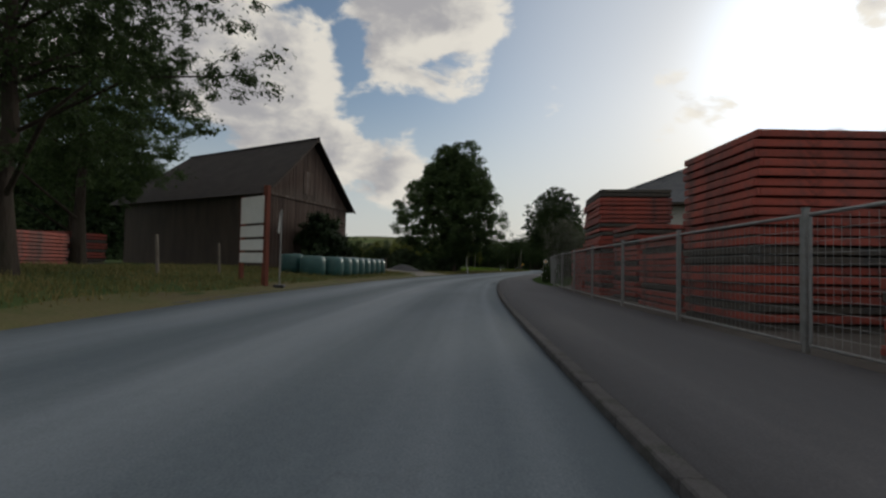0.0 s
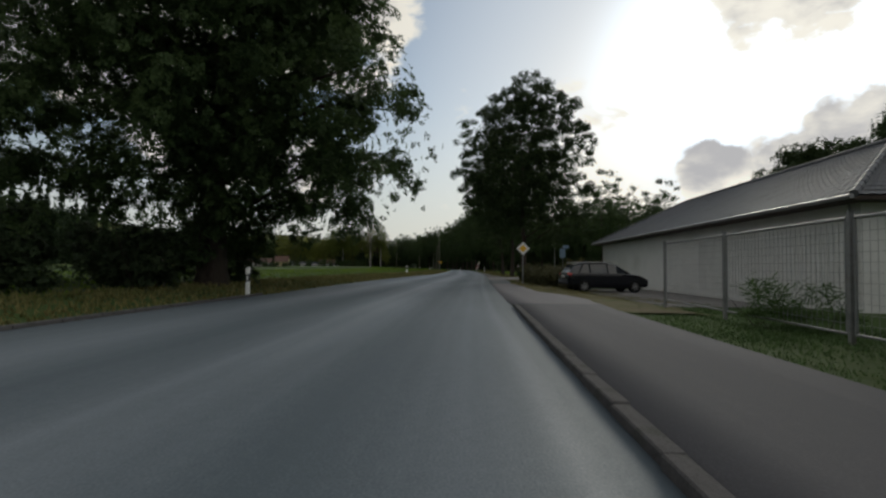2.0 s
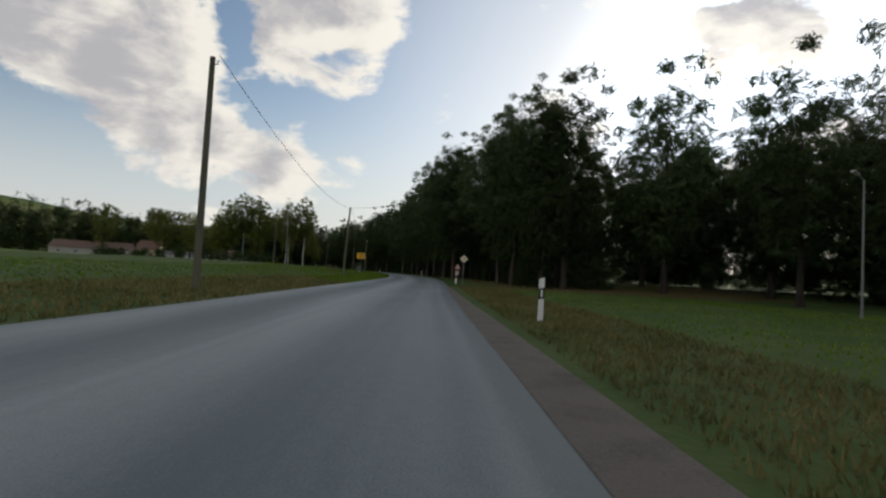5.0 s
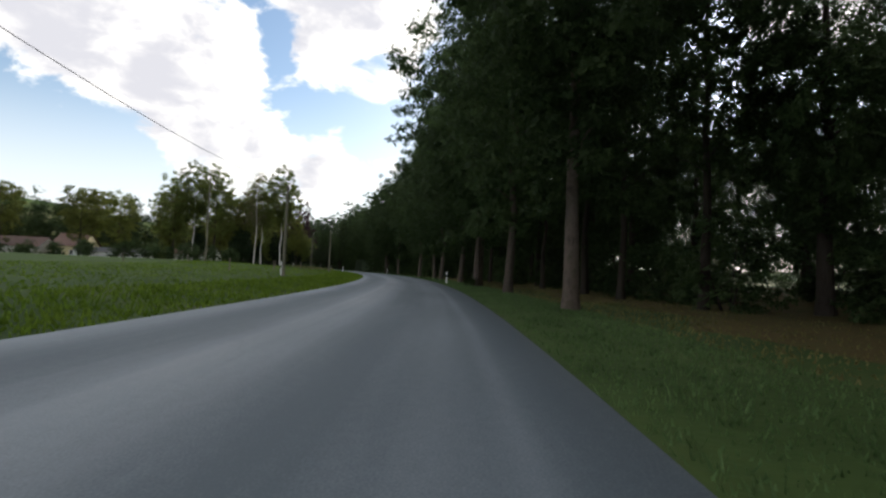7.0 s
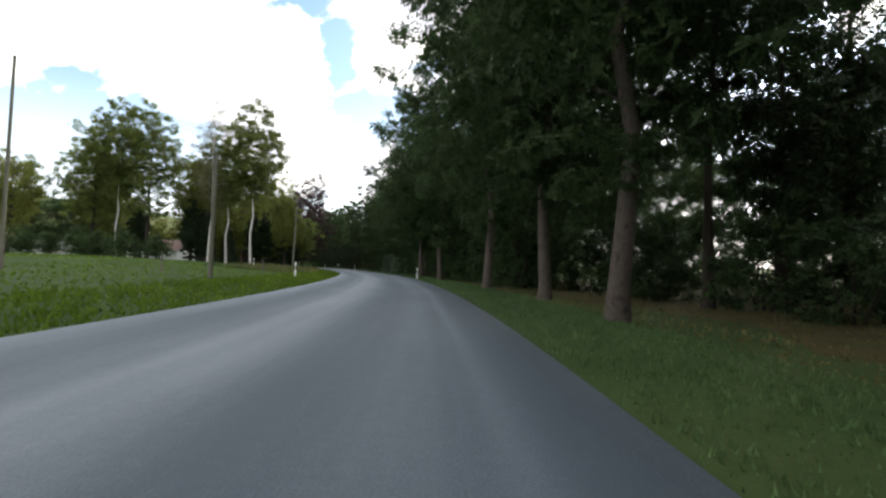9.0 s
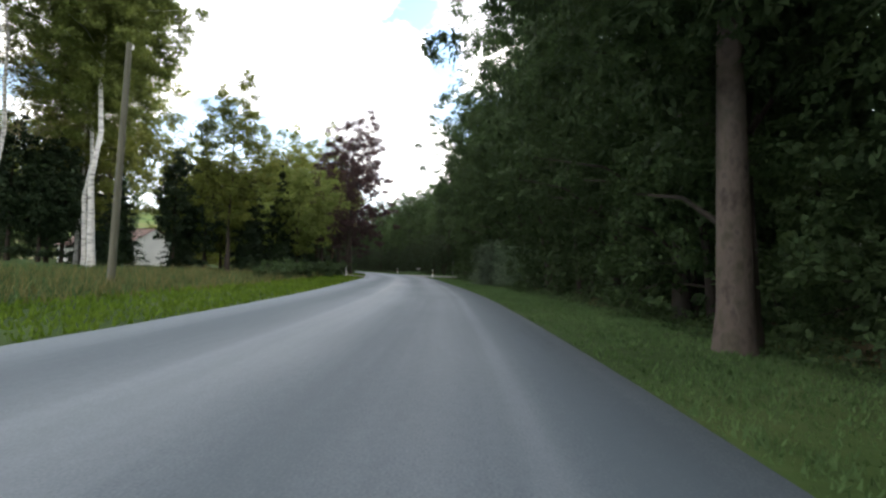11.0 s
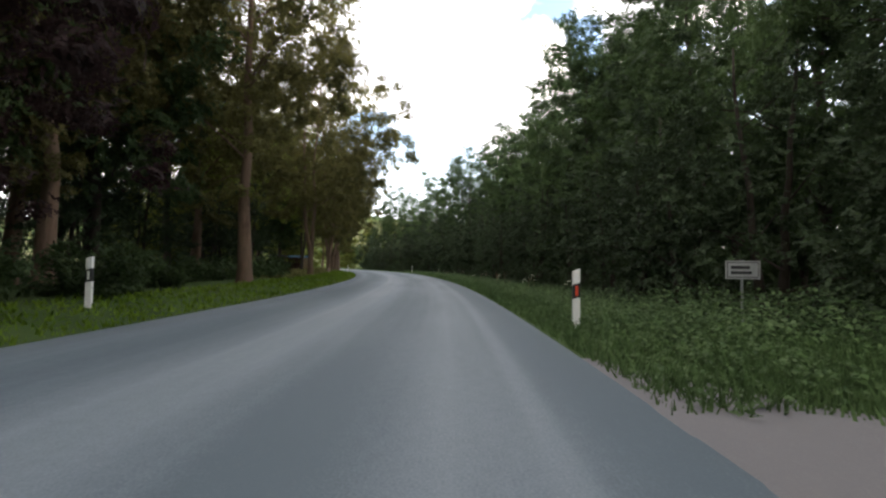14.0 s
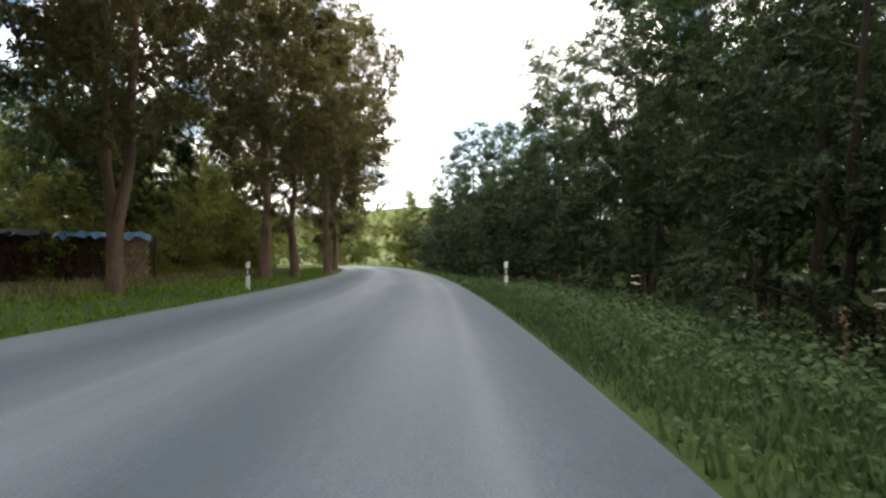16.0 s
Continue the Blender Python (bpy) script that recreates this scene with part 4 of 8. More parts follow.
def yard_fence():
    ob = thing("yard_fence", Matrix.Identity(4), "grey galvanised mesh fence with square posts along the pavement", "fence")
    bay, tall = 3.9, 1.72
    mesh = wire_mesh_panel(bay - 0.2, tall - 0.05)
    bm = bmesh.new()
    box(bm, (0.07, 0.07, tall + 0.35), (0, -0.06, tall / 2 - 0.1), bevel=0.006)
    box(bm, (0.075, 0.075, 0.02), (0, -0.06, tall + 0.085))
    post = bpy.data.meshes.new("post")
    bm.to_mesh(post)
    bm.free()
    post.materials.append(STEEL)
    bm = bmesh.new()
    rod(bm, (0, 0.02, tall), (0, bay - 0.16, tall), 0.024)
    rod(bm, (0, 0.02, 0.1), (0, bay - 0.16, 0.1), 0.02)
    rod(bm, (0, 0.02, 0.1), (0, 0.02, tall), 0.022)
    rod(bm, (0, bay - 0.16, 0.1), (0, bay - 0.16, tall), 0.022)
    frame_me = bpy.data.meshes.new("rail_frame")
    bm.to_mesh(frame_me)
    bm.free()
    frame_me.materials.append(STEEL)
    s = -16.7
    while s < 70:
        a, b = flat(s, table(FENCE_U, s)), flat(s + bay, table(FENCE_U, s + bay))
        turn = math.degrees(math.atan2(-(b[0] - a[0]), b[1] - a[1]))
        m = pose(a[0], a[1], 0.06, 0, 0, turn)
        piece("post", post, ob, m)
        piece("rail_frame", frame_me, ob, m)
        piece("wire_mesh", mesh, ob, m @ Matrix.Translation((0, 0.04, 0)))
        s += bay
    piece("post", post, ob, pose(*flat(s, table(FENCE_U, s)), 0.06, 0, 0, heading(s)))


yard_fence()

# ---- stacks of formwork panels ----
RED = material("red_painted_steel", [(0.09, 0.022, 0.018), (0.27, 0.05, 0.032), (0.17, 0.045, 0.036), (0.055, 0.028, 0.027)], 1.6, 9, 0.6, 0.25, spread=0.4)
PLY = material("dark_plywood", [(0.03, 0.028, 0.025), (0.07, 0.06, 0.05), (0.045, 0.045, 0.045)], 2, 18, 0.8, 0.3, spread=0.3)


def panel_mesh(length, wide):
    """A formwork panel: steel frame of channels round a dark board, with cross ribs below."""
    bm = bmesh.new()
    for x in (-wide / 2 + 0.03, wide / 2 - 0.03):
        box(bm, (0.06, length, 0.13), (x, 0, 0.065), bevel=0.008)
    for y in (-length / 2 + 0.03, length / 2 - 0.03):
        box(bm, (wide - 0.12, 0.06, 0.13), (0, y, 0.065), bevel=0.008)
    k = max(2, int(length / 0.6))
    for i in range(1, k):
        box(bm, (wide - 0.12, 0.04, 0.09), (0, -length / 2 + length * i / k, 0.05))
    me = bpy.data.meshes.new("panel")
    bm.to_mesh(me)
    bm.free()
    me.materials.append(RED)
    bm = bmesh.new()
    box(bm, (wide - 0.1, length - 0.1, 0.022), (0, 0, 0.115))
    bd = bpy.data.meshes.new("board")
    bm.to_mesh(bd)
    bm.free()
    bd.materials.append(PLY)
    return me, bd


def panel_stack(x, y, turn, length, wide, layers, seed, base_z, gap=0.035, sway=0.05, dark=0.24):
    ob = thing("panel_stack", pose(x, y, base_z, 0, 0, turn), "tall stack of red steel formwork panels behind the fence", "building material", "formwork stacks")
    rng = random.Random(seed)
    me, bd = panel_mesh(length, wide)
    bm = bmesh.new()
    box(bm, (wide * 0.97, 0.12, gap), (0, 0, gap / 2), bevel=0.006)
    sp = bpy.data.meshes.new("spacer_beam")
    bm.to_mesh(sp)
    bm.free()
    sp.materials.append(PLY)
    bm = bmesh.new()
    box(bm, (wide - 0.04, length - 0.04, 0.125), (0, 0, 0.063), bevel=0.012)
    dkm = bpy.data.meshes.new("dark_panel")
    bm.to_mesh(dkm)
    bm.free()
    dkm.materials.append(PLY)
    z = 0.0
    for i in range(layers):
        m = pose(rng.uniform(-sway, sway), rng.uniform(-sway, sway), z, 0, 0, rng.uniform(-1.2, 1.2))
        for yy in (-length / 2 + 0.3, 0.0, length / 2 - 0.3):
            piece("spacer_beam", sp, ob, m @ Matrix.Translation((0, yy, 0)))
        pm = m @ Matrix.Translation((0, 0, gap))
        if rng.random() < dark:
            piece("dark_panel", dkm, ob, pm)
        else:
            pn = piece("panel", me, ob, pm)
            piece("board", bd, pn)
        z += gap + 0.132
    return ob


for s, u, length, wide, layers, seed in ((5.2, 6.6, 3.0, 2.6, 9, 1), (10.4, 6.3, 2.7, 2.8, 21, 2), (14.2, 6.5, 3.2, 2.7, 12, 3), (17.9, 6.6, 2.7, 2.7, 15, 4), (21.9, 6.3, 3.4, 2.7, 25, 5), (25.5, 6.2, 3.3, 2.5, 12, 6), (6.0, 10.4, 3.0, 2.6, 14, 7), (1.0, 6.8, 3.0, 2.6, 11, 8), (16.0, 10.6, 3.0, 2.6, 11, 9)):
    fx, fy = flat(s, u)
    panel_stack(fx, fy, heading(s) + (seed * 37 % 5 - 2) * (seed != 5), length, wide, layers, seed, 0.0)
for k in range(4):
    fx, fy = flat(14.5 + 3.4 * k, -18.5 - 0.9 * k)
    panel_stack(fx, fy, heading(15) + 4, 3.1, 1.6, 10 - (k == 2), 20 + k, land(16, -18.5) - 0.02)

TIMBER = material("weathered_timber", [(0.09, 0.075, 0.06), (0.17, 0.145, 0.12), (0.12, 0.1, 0.085)], 2, 30, 0.85, 0.5, stretch=(1, 0.15, 1), spread=0.3)
pile = thing("timber_beams", pose(*flat(29.6, 6.1), 0.0, 0, 0, heading(30) + 8), "loose pile of weathered timber beams on the ground", "timber")
rng = random.Random(4)
for k in range(9):
    bm = bmesh.new()
    box(bm, (0.14, rng.uniform(2.4, 3.6), 0.12), (0, 0, 0.06), bevel=0.01)
    b = part("beam", bm, TIMBER, pile)
    b.matrix_basis = pose(rng.uniform(-0.9, 0.9) if k < 6 else rng.uniform(-0.4, 0.4), rng.uniform(-0.5, 0.5), 0.0 if k < 6 else 0.125, 0, 0, rng.uniform(-7, 7))

# ---- buildings ----
PLASTER = material("pale_plaster", [(0.36, 0.355, 0.33), (0.44, 0.43, 0.40), (0.32, 0.32, 0.30)], 0.4, 20, 0.9, 0.15)
WHITEWALL = material("white_render", [(0.6, 0.6, 0.58), (0.7, 0.7, 0.68), (0.55, 0.55, 0.52)], 0.4, 20, 0.9, 0.15)
YELLOWWALL = material("cream_render", [(0.55, 0.47, 0.28), (0.62, 0.54, 0.34)], 0.4, 20, 0.9, 0.15)
PLINTH = material("dark_plinth", [(0.07, 0.07, 0.072), (0.11, 0.11, 0.11)], 1, 20, 0.9, 0.3)
TILE = material("slate_grey_tile", [(0.05, 0.054, 0.06), (0.1, 0.104, 0.112), (0.07, 0.074, 0.08)], 1.2, 14, 0.62, 0.2, spread=0.25)
TILE_RED = material("brown_tile", [(0.08, 0.045, 0.035), (0.14, 0.075, 0.055)], 1.2, 14, 0.6, 0.3, spread=0.25)
DARKWOOD = material("dark_stained_wood", [(0.035, 0.025, 0.02), (0.07, 0.05, 0.038)], 2, 20, 0.75, 0.3, stretch=(1, 1, 0.2))
FRAMEPAINT = material("grey_window_frame", [(0.12, 0.12, 0.12), (0.18, 0.18, 0.18)], 2, 30, 0.5, 0.05)
WHITEPAINT = material("white_paint", [(0.62, 0.62, 0.6), (0.74, 0.74, 0.72)], 2, 30, 0.5, 0.05)
ZINC = material("zinc", [(0.2, 0.2, 0.2), (0.3, 0.3, 0.3)], 3, 30, 0.45, 0.05, metal=0.7)


def glass_material(name, tint=(0.03, 0.035, 0.04)):
    mt = bpy.data.materials.new(name)
    mt.use_nodes = True
    bs = mt.node_tree.nodes["Principled BSDF"]
    bs.inputs["Base Color"].default_value = (*tint, 1)
    bs.inputs["Roughness"].default_value = 0.06
    bs.inputs["Specular IOR Level"].default_value = 0.8
    return mt


GLASS = glass_material("window_glass")


def tiled_slope(corner, along, up, length_low, length_high, slope_len, inset, parent, mt=None, course=0.34, wave=0.3):
    """A roof plane of tile courses: each course a stepped, gently waved strip. inset: how far the upper end starts along."""
    mt = mt or TILE
    n_out = along.cross(up).normalized()
    if n_out.z < 0:
        n_out = -n_out
    rows = max(2, int(slope_len / course))
    verts, faces = [], []
    for r in range(rows):
        f0, f1 = r / rows, (r + 1) / rows + 0.02
        for f, lift in ((f0, 0.035), (f1, 0.0)):
            a = inset * f
            ln = length_low + (length_high - length_low) * f
            n = max(2, int(length_low / (wave / 2)))
            for i in range(n + 1):
                p = corner + along * (a + ln * i / n) + up * (slope_len * f) + n_out * (lift + 0.018 * (i % 2))
                verts.append(tuple(p))
        base = len(verts) - 2 * (n + 1)
        for i in range(n):
            faces.append((base + i, base + i + 1, base + n + 2 + i, base + n + 1 + i))
            if r:
                faces.append((base - n - 1 + i, base - n + i, base + i + 1, base + i))
    me = mesh_from("tile_course", verts, faces, mt)
    piece("roof_slope", me, parent)


def window(parent, at, turn, wide, tall, panes=2, frame_mt=None, sill=True, name="window"):
    """A window set in a wall that looks along -y."""
    w = new(name)
    w.parent = parent
    w.matrix_basis = pose(*at, 0, 0, turn)
    fm = frame_mt or FRAMEPAINT
    bm = bmesh.new()
    t = 0.07
    for x in (-wide / 2 + t / 2, wide / 2 - t / 2):
        box(bm, (t, 0.1, tall), (x, 0, 0), bevel=0.006)
    for z in (-tall / 2 + t / 2, tall / 2 - t / 2):
        box(bm, (wide, 0.1, t), (0, -0.002, z), bevel=0.006)
    for k in range(1, panes):
        box(bm, (t, 0.09, tall), (-wide / 2 + wide * k / panes, 0, 0), bevel=0.006)
    part("window_frame", bm, fm, w)
    for k in range(panes):
        bm = bmesh.new()
        box(bm, (wide / panes - t, 0.012, tall - t), (-wide / 2 + wide * (k + 0.5) / panes, 0.02, 0))
        part("pane", bm, GLASS, w)
    if sill:
        bm = bmesh.new()
        box(bm, (wide + 0.12, 0.2, 0.04), (0, -0.06, -tall / 2 - 0.03), bevel=0.006)
        part("window_sill", bm, WHITEPAINT, w)
    return w


def wall_box(parent, length, depth, tall, mt, thick=0.25, name="wall", base=-0.3):
    """Four walls; local x along the front, y inward."""
    for n, size, at in ((0, (length, thick, tall - base), (length / 2, thick / 2, 0)), (1, (length, thick, tall - base), (length / 2, depth - thick / 2, 0)),
                        (2, (thick, depth - 2 * thick, tall - base), (thick / 2, depth / 2, 0)), (3, (thick, depth - 2 * thick, tall - base), (length - thick / 2, depth / 2, 0))):
        bm = bmesh.new()
        box(bm, size, (at[0], at[1], (tall + base) / 2))
        part(name, bm, mt, parent)


def hip_roof(parent, length, depth, eave, rise, over, mt=None, soffit=None):
    """A hipped roof over a box of walls."""
    lo, hi = -over, depth + over
    L = length + 2 * over
    half = (hi - lo) / 2
    z0 = eave - 0.12
    sl = math.hypot(half, rise)
    up = Vector((0, half, rise)) / sl
    tiled_slope(Vector((-over, lo, z0)), Vector((1, 0, 0)), up, L, L - 2 * half, sl, half, parent, mt)
    up = Vector((0, -half, rise)) / sl
    tiled_slope(Vector((-over, hi, z0)), Vector((1, 0, 0)), up, L, L - 2 * half, sl, half, parent, mt)
    up = Vector((half, 0, rise)) / sl
    tiled_slope(Vector((-over, lo, z0)), Vector((0, 1, 0)), up, 2 * half, 0.02, sl, half, parent, mt)
    up = Vector((-half, 0, rise)) / sl
    tiled_slope(Vector((length + over, lo, z0)), Vector((0, 1, 0)), up, 2 * half, 0.02, sl, half, parent, mt)
    bm = bmesh.new()
    box(bm, (L - 0.04, hi - lo - 0.04, 0.1), (length / 2, (lo + hi) / 2, z0 - 0.05))
    part("soffit", bm, soffit or DARKWOOD, parent)
    bm = bmesh.new()
    for a, b in (((-over, lo), (-over + half, lo + half)), ((length + over, lo), (length + over - half, lo + half)), ((-over, hi), (-over + half, lo + half)), ((length + over, hi), (length + over - half, lo + half))):
        for k in range(14):
            p, q = Vector((*a, z0 + 0.04)).lerp(Vector((*b, z0 + rise + 0.04)), k / 14), Vector((*a, z0 + 0.04)).lerp(Vector((*b, z0 + rise + 0.04)), (k + 1) / 14 + 0.01)
            rod(bm, p, q, 0.11, 0.09, 7)
    for k in range(int((L - 2 * half) / 0.4)):
        rod(bm, (-over + half + 0.4 * k, lo + half, z0 + rise + 0.05), (-over + half + 0.4 * k + 0.42, lo + half, z0 + rise + 0.05), 0.11, 0.095, 7)
    part("ridge_tiles", bm, mt or TILE, parent)
    bm = bmesh.new()
    for y, x0, x1 in ((lo - 0.05, -over, length + over),):
        rod(bm, (x0, y, z0 - 0.02), (x1, y, z0 - 0.02), 0.065, n=8)
    part("gutter", bm, ZINC, parent)


def workshop_hall():
    # x along the front, y away from the road: a mirrored frame is avoided by running from far to near
    near, far = Vector((7.65, 28.4)), Vector((12.15, 48.2))
    d = (near - far).normalized()
    inward = Vector((-d.y, d.x))
    m = Matrix(((d.x, inward.x, 0, far.x), (d.y, inward.y, 0, far.y), (0, 0, 1, 0), (0, 0, 0, 1)))
    ob = thing("workshop_hall", m, "pale plastered workshop hall with a grey hipped tile roof", "building")
    L, D = (near - far).length, 13.0
    wall_box(ob, L, D, 4.9, PLASTER)
    hip_roof(ob, L, D, 5.15, 3.5, 0.8)
    bm = bmesh.new()
    box(bm, (L + 0.06, 0.06, 0.85), (L / 2, -0.012, 0.3))
    part("plinth", bm, PLINTH, ob)
    for a, wide in ((6.9, 2.5), (9.9, 2.5), (15.6, 2.5), (18.5, 2.5)):
        window(ob, (a, -0.02, 4.08), 0, wide, 0.72, 2)
    bm = bmesh.new()
    rod(bm, (L - 0.35, -0.85, 4.65), (L - 0.35, -0.12, 4.2), 0.045)
    rod(bm, (L - 0.35, -0.12, 4.22), (L - 0.35, -0.12, 0.1), 0.045)
    part("downpipe", bm, ZINC, ob)


workshop_hall()


def garage_house():
    near, far = Vector((17.4, 66.0)), Vector((22.75, 92.1))
    d = (near - far).normalized()
    inward = Vector((-d.y, d.x))
    m = Matrix(((d.x, inward.x, 0, far.x), (d.y, inward.y, 0, far.y), (0, 0, 1, 0), (0, 0, 0, 1)))
    ob = thing("garage_building", m, "long white rendered garage building with a grey hipped tile roof", "building")
    L, D = (near - far).length, 9.0
    wall_box(ob, L, D, 3.0, WHITEWALL)
    hip_roof(ob, L, D, 3.1, 2.7, 0.65)
    for k in range(46):
        bm = bmesh.new()
        box(bm, (0.13, 0.03, 2.1), (L - 11.2 + 0.2 * k + 1.5, -0.02, 1.15), bevel=0.01)
        part("board", bm, WHITEPAINT, ob, "white vertical wall board")
    bm = bmesh.new()
    rod(bm, (L - 0.3, -0.1, 3.0), (L - 0.3, -0.1, 0.05), 0.04)
    part("downpipe", bm, ZINC, ob)


garage_house()
BOARD = material("weathered_barn_boards", [(0.02, 0.014, 0.012), (0.07, 0.047, 0.039), (0.09, 0.075, 0.066), (0.26, 0.225, 0.2)], 2.2, 25, 0.9, 0.6, stretch=(1.5, 1.5, 0.12), spread=0.5)
BARNROOF = material("dark_barn_tiles", [(0.014, 0.012, 0.012), (0.034, 0.028, 0.025)], 1.2, 12, 0.85, 0.5, spread=0.2)


def barn():
    el, er = Vector((-14.09, 29.46)), Vector((-10.94, 40.2))
    g = (er - el).normalized()
    inward = Vector((-g.y, g.x))
    m = Matrix(((g.x, inward.x, 0, el.x), (g.y, inward.y, 0, el.y), (0, 0, 1, 0), (0, 0, 0, 1)))
    ob = thing("barn", m, "old weathered brown timber barn with a steep dark roof", "barn")
    W, D, ev, ri, lo = (er - el).length, 16.0, 5.75, 10.3, 0.2
    back = Vector((0.222, 0.975, 0))
    # inner shell, dark behind the boards
    for n, size, at in ((0, (W - 0.1, 0.12, ev - lo), (W / 2, 0.2, 0)), (1, (W - 0.1, 0.12, ev - lo), (W / 2, D - 0.1, 0)), (2, (0.12, D - 0.4, ev - lo), (0.12, D / 2, 0)), (3, (0.12, D - 0.4, ev - lo), (W - 0.12, D / 2, 0))):
        bm = bmesh.new()
        box(bm, size, (at[0], at[1], (ev + lo) / 2))
        for v in bm.verts:
            v.co.x += 0.228 * max(0.0, v.co.y - 0.3)
        part("wall", bm, DARKWOOD, ob)
    for y, top in ((0.2, ri - 0.15), (D - 0.1, ev + 1.2)):
        bm = bmesh.new()
        half = (W / 2 - 0.05) * (top - ev) / (ri - ev)
        prism(bm, [(0.05, ev), (W - 0.05, ev), (W - 0.05 - half, top), (0.05 + half + 0.01, top)], 0.12, Matrix.Translation((0.228 * max(0.0, y - 0.3), y - 0.06, 0)))
        part("gable", bm, DARKWOOD, ob)
    rng = random.Random(3)
    bm = bmesh.new()
    box(bm, (0.2, 0.03, 1.0), (0, 0, 0.5), bevel=0.006)
    me = bpy.data.meshes.new("board")
    bm.to_mesh(me)
    bm.free()
    me.materials.append(BOARD)
    n = int(W / 0.215)
    front = piece("gable_front", mesh_from("gable_front", [(0, 0.12, lo), (W, 0.12, lo), (W, 0.12, lo + 0.1), (0, 0.12, lo + 0.1)], [(0, 1, 2, 3)], DARKWOOD), ob, label="gable wall of vertical boards in two tiers")
    for i in range(n):
        x = W * (i + 0.5) / n
        z0 = 0.35 + rng.uniform(0, 0.25)
        piece("board", me, front, Matrix.LocRotScale((x, 0.10 + rng.uniform(-0.01, 0.01), z0), Euler((0, radians(rng.uniform(-0.4, 0.4)), 0)), (1, 1, 5.9 - z0)))
        top = ev + (ri - ev) * (1 - abs(x - W / 2) / (W / 2)) - 0.12
        if top > 6.0:
            piece("board", me, front, Matrix.LocRotScale((x, 0.02 + rng.uniform(-0.01, 0.01), 5.72 - rng.uniform(0, 0.06)), Euler((0, radians(rng.uniform(-0.3, 0.3)), 0)), (1, 1, top - 5.7)))
    bm = bmesh.new()
    box(bm, (W + 0.1, 0.1, 0.16), (W / 2, 0.03, 5.66), bevel=0.01)
    part("ledge_beam", bm, BOARD, ob)
    bm = bmesh.new()
    box(bm, (1.25, 0.05, 1.7), (W * 0.46, -0.02, 7.0), bevel=0.01)
    part("loft_hatch", bm, BOARD, ob, "closed loft hatch")
    # near side: boards
    side = piece("side_wall", mesh_from("side_wall", [(0.06, 0.2, lo), (0.06, D, lo), (0.06, D, lo + 0.1), (0.06, 0.2, lo + 0.1)], [(0, 1, 2, 3)], DARKWOOD), ob)
    for i in range(int(D / 0.215)):
        y = 0.1 + 0.215 * (i + 0.5)
        piece("board", me, side, Matrix.LocRotScale((0.03 + 0.228 * y, y, 0.4 + rng.uniform(0, 0.3)), Euler((0, 0, radians(77))), (1, 1, 4.9 if i % 7 else 4.2)))
    # roof
    over, slope = 0.55, math.hypot(W / 2, ri - ev)
    for sgn in (1, -1):
        up = Vector((sgn * W / 2, 0, ri - ev)) / slope
        corner = Vector((0 if sgn > 0 else W, -over, ev)) - up * 0.6 + Vector((0, 0, 0.1))
        tiled_slope(corner, back, up, D + 2 * over + 2.2, D + over - 0.6, slope + 0.62, 0.0, ob, BARNROOF, 0.4, 0.35)
        bm = bmesh.new()
        a, b = corner + up * 0.02 + Vector((0, 0.03, -0.07)), corner + up * (slope + 0.6) + Vector((0, 0.03, -0.07))
        rod(bm, a, b, 0.08, n=4)
        part("barge_board", bm, DARKWOOD, ob)
    bm = bmesh.new()
    for k in range(int((D + over - 0.6) / 0.4)):
        rod(bm, Vector((W / 2, -over, ri + 0.14)) + back * (0.4 * k), Vector((W / 2, -over, ri + 0.14)) + back * (0.4 * k + 0.42), 0.13, 0.11, 7)
    part("ridge_tiles", bm, BARNROOF, ob)


barn()

# ---- wrapped bales ----
FILM = material("dark_green_bale_film", [(0.012, 0.045, 0.046), (0.03, 0.085, 0.082), (0.018, 0.055, 0.054)], 1.5, 12, 0.32, 0.35, stretch=(1, 1, 3), spread=0.2)


def bale(x, y, seed):
    z = ground_at(x, y) - 0.04
    ob = thing("silage_bale", pose(x, y, z, 0, 0, seed * 47), "round silage bale wrapped in dark green film on the grass", "bale", "silage bales")
    rng = random.Random(seed)
    bm = bmesh.new()
    lathe(bm, [(0.55, 0.0), (0.66, 0.03), (0.73, 0.14), (0.76, 0.4), (0.755, 0.75), (0.74, 0.98), (0.69, 1.11), (0.58, 1.18), (0.28, 1.2), (0.05, 1.2)], 20)
    for v in bm.verts:
        k = 1 + 0.035 * noise.noise(Vector((v.co.x * 2.2 + seed * 7, v.co.y * 2.2, v.co.z * 3)))
        v.co.x, v.co.y = v.co.x * k, v.co.y * k
        v.co.z *= 1 + 0.03 * noise.noise(Vector((v.co.x * 2 + seed, v.co.y * 2, 0)))
    for f in bm.faces:
        f.smooth = True
    part("wrapped_body", bm, FILM, ob)
    bm = bmesh.new()
    lathe(bm, [(0.764, 0.35), (0.772, 0.36), (0.772, 0.39), (0.764, 0.4)], 20)
    part("film_edge", bm, FILM, ob)


for k, (bx, by) in enumerate([(-10.1, 27.1), (-9.3, 28.45), (-9.1, 30.0), (-8.95, 31.55), (-8.8, 33.1), (-8.65, 34.65), (-8.5, 36.2), (-8.35, 37.8), (-8.2, 39.4), (-11.55, 27.8)]):
    bale(bx, by, k + 1)


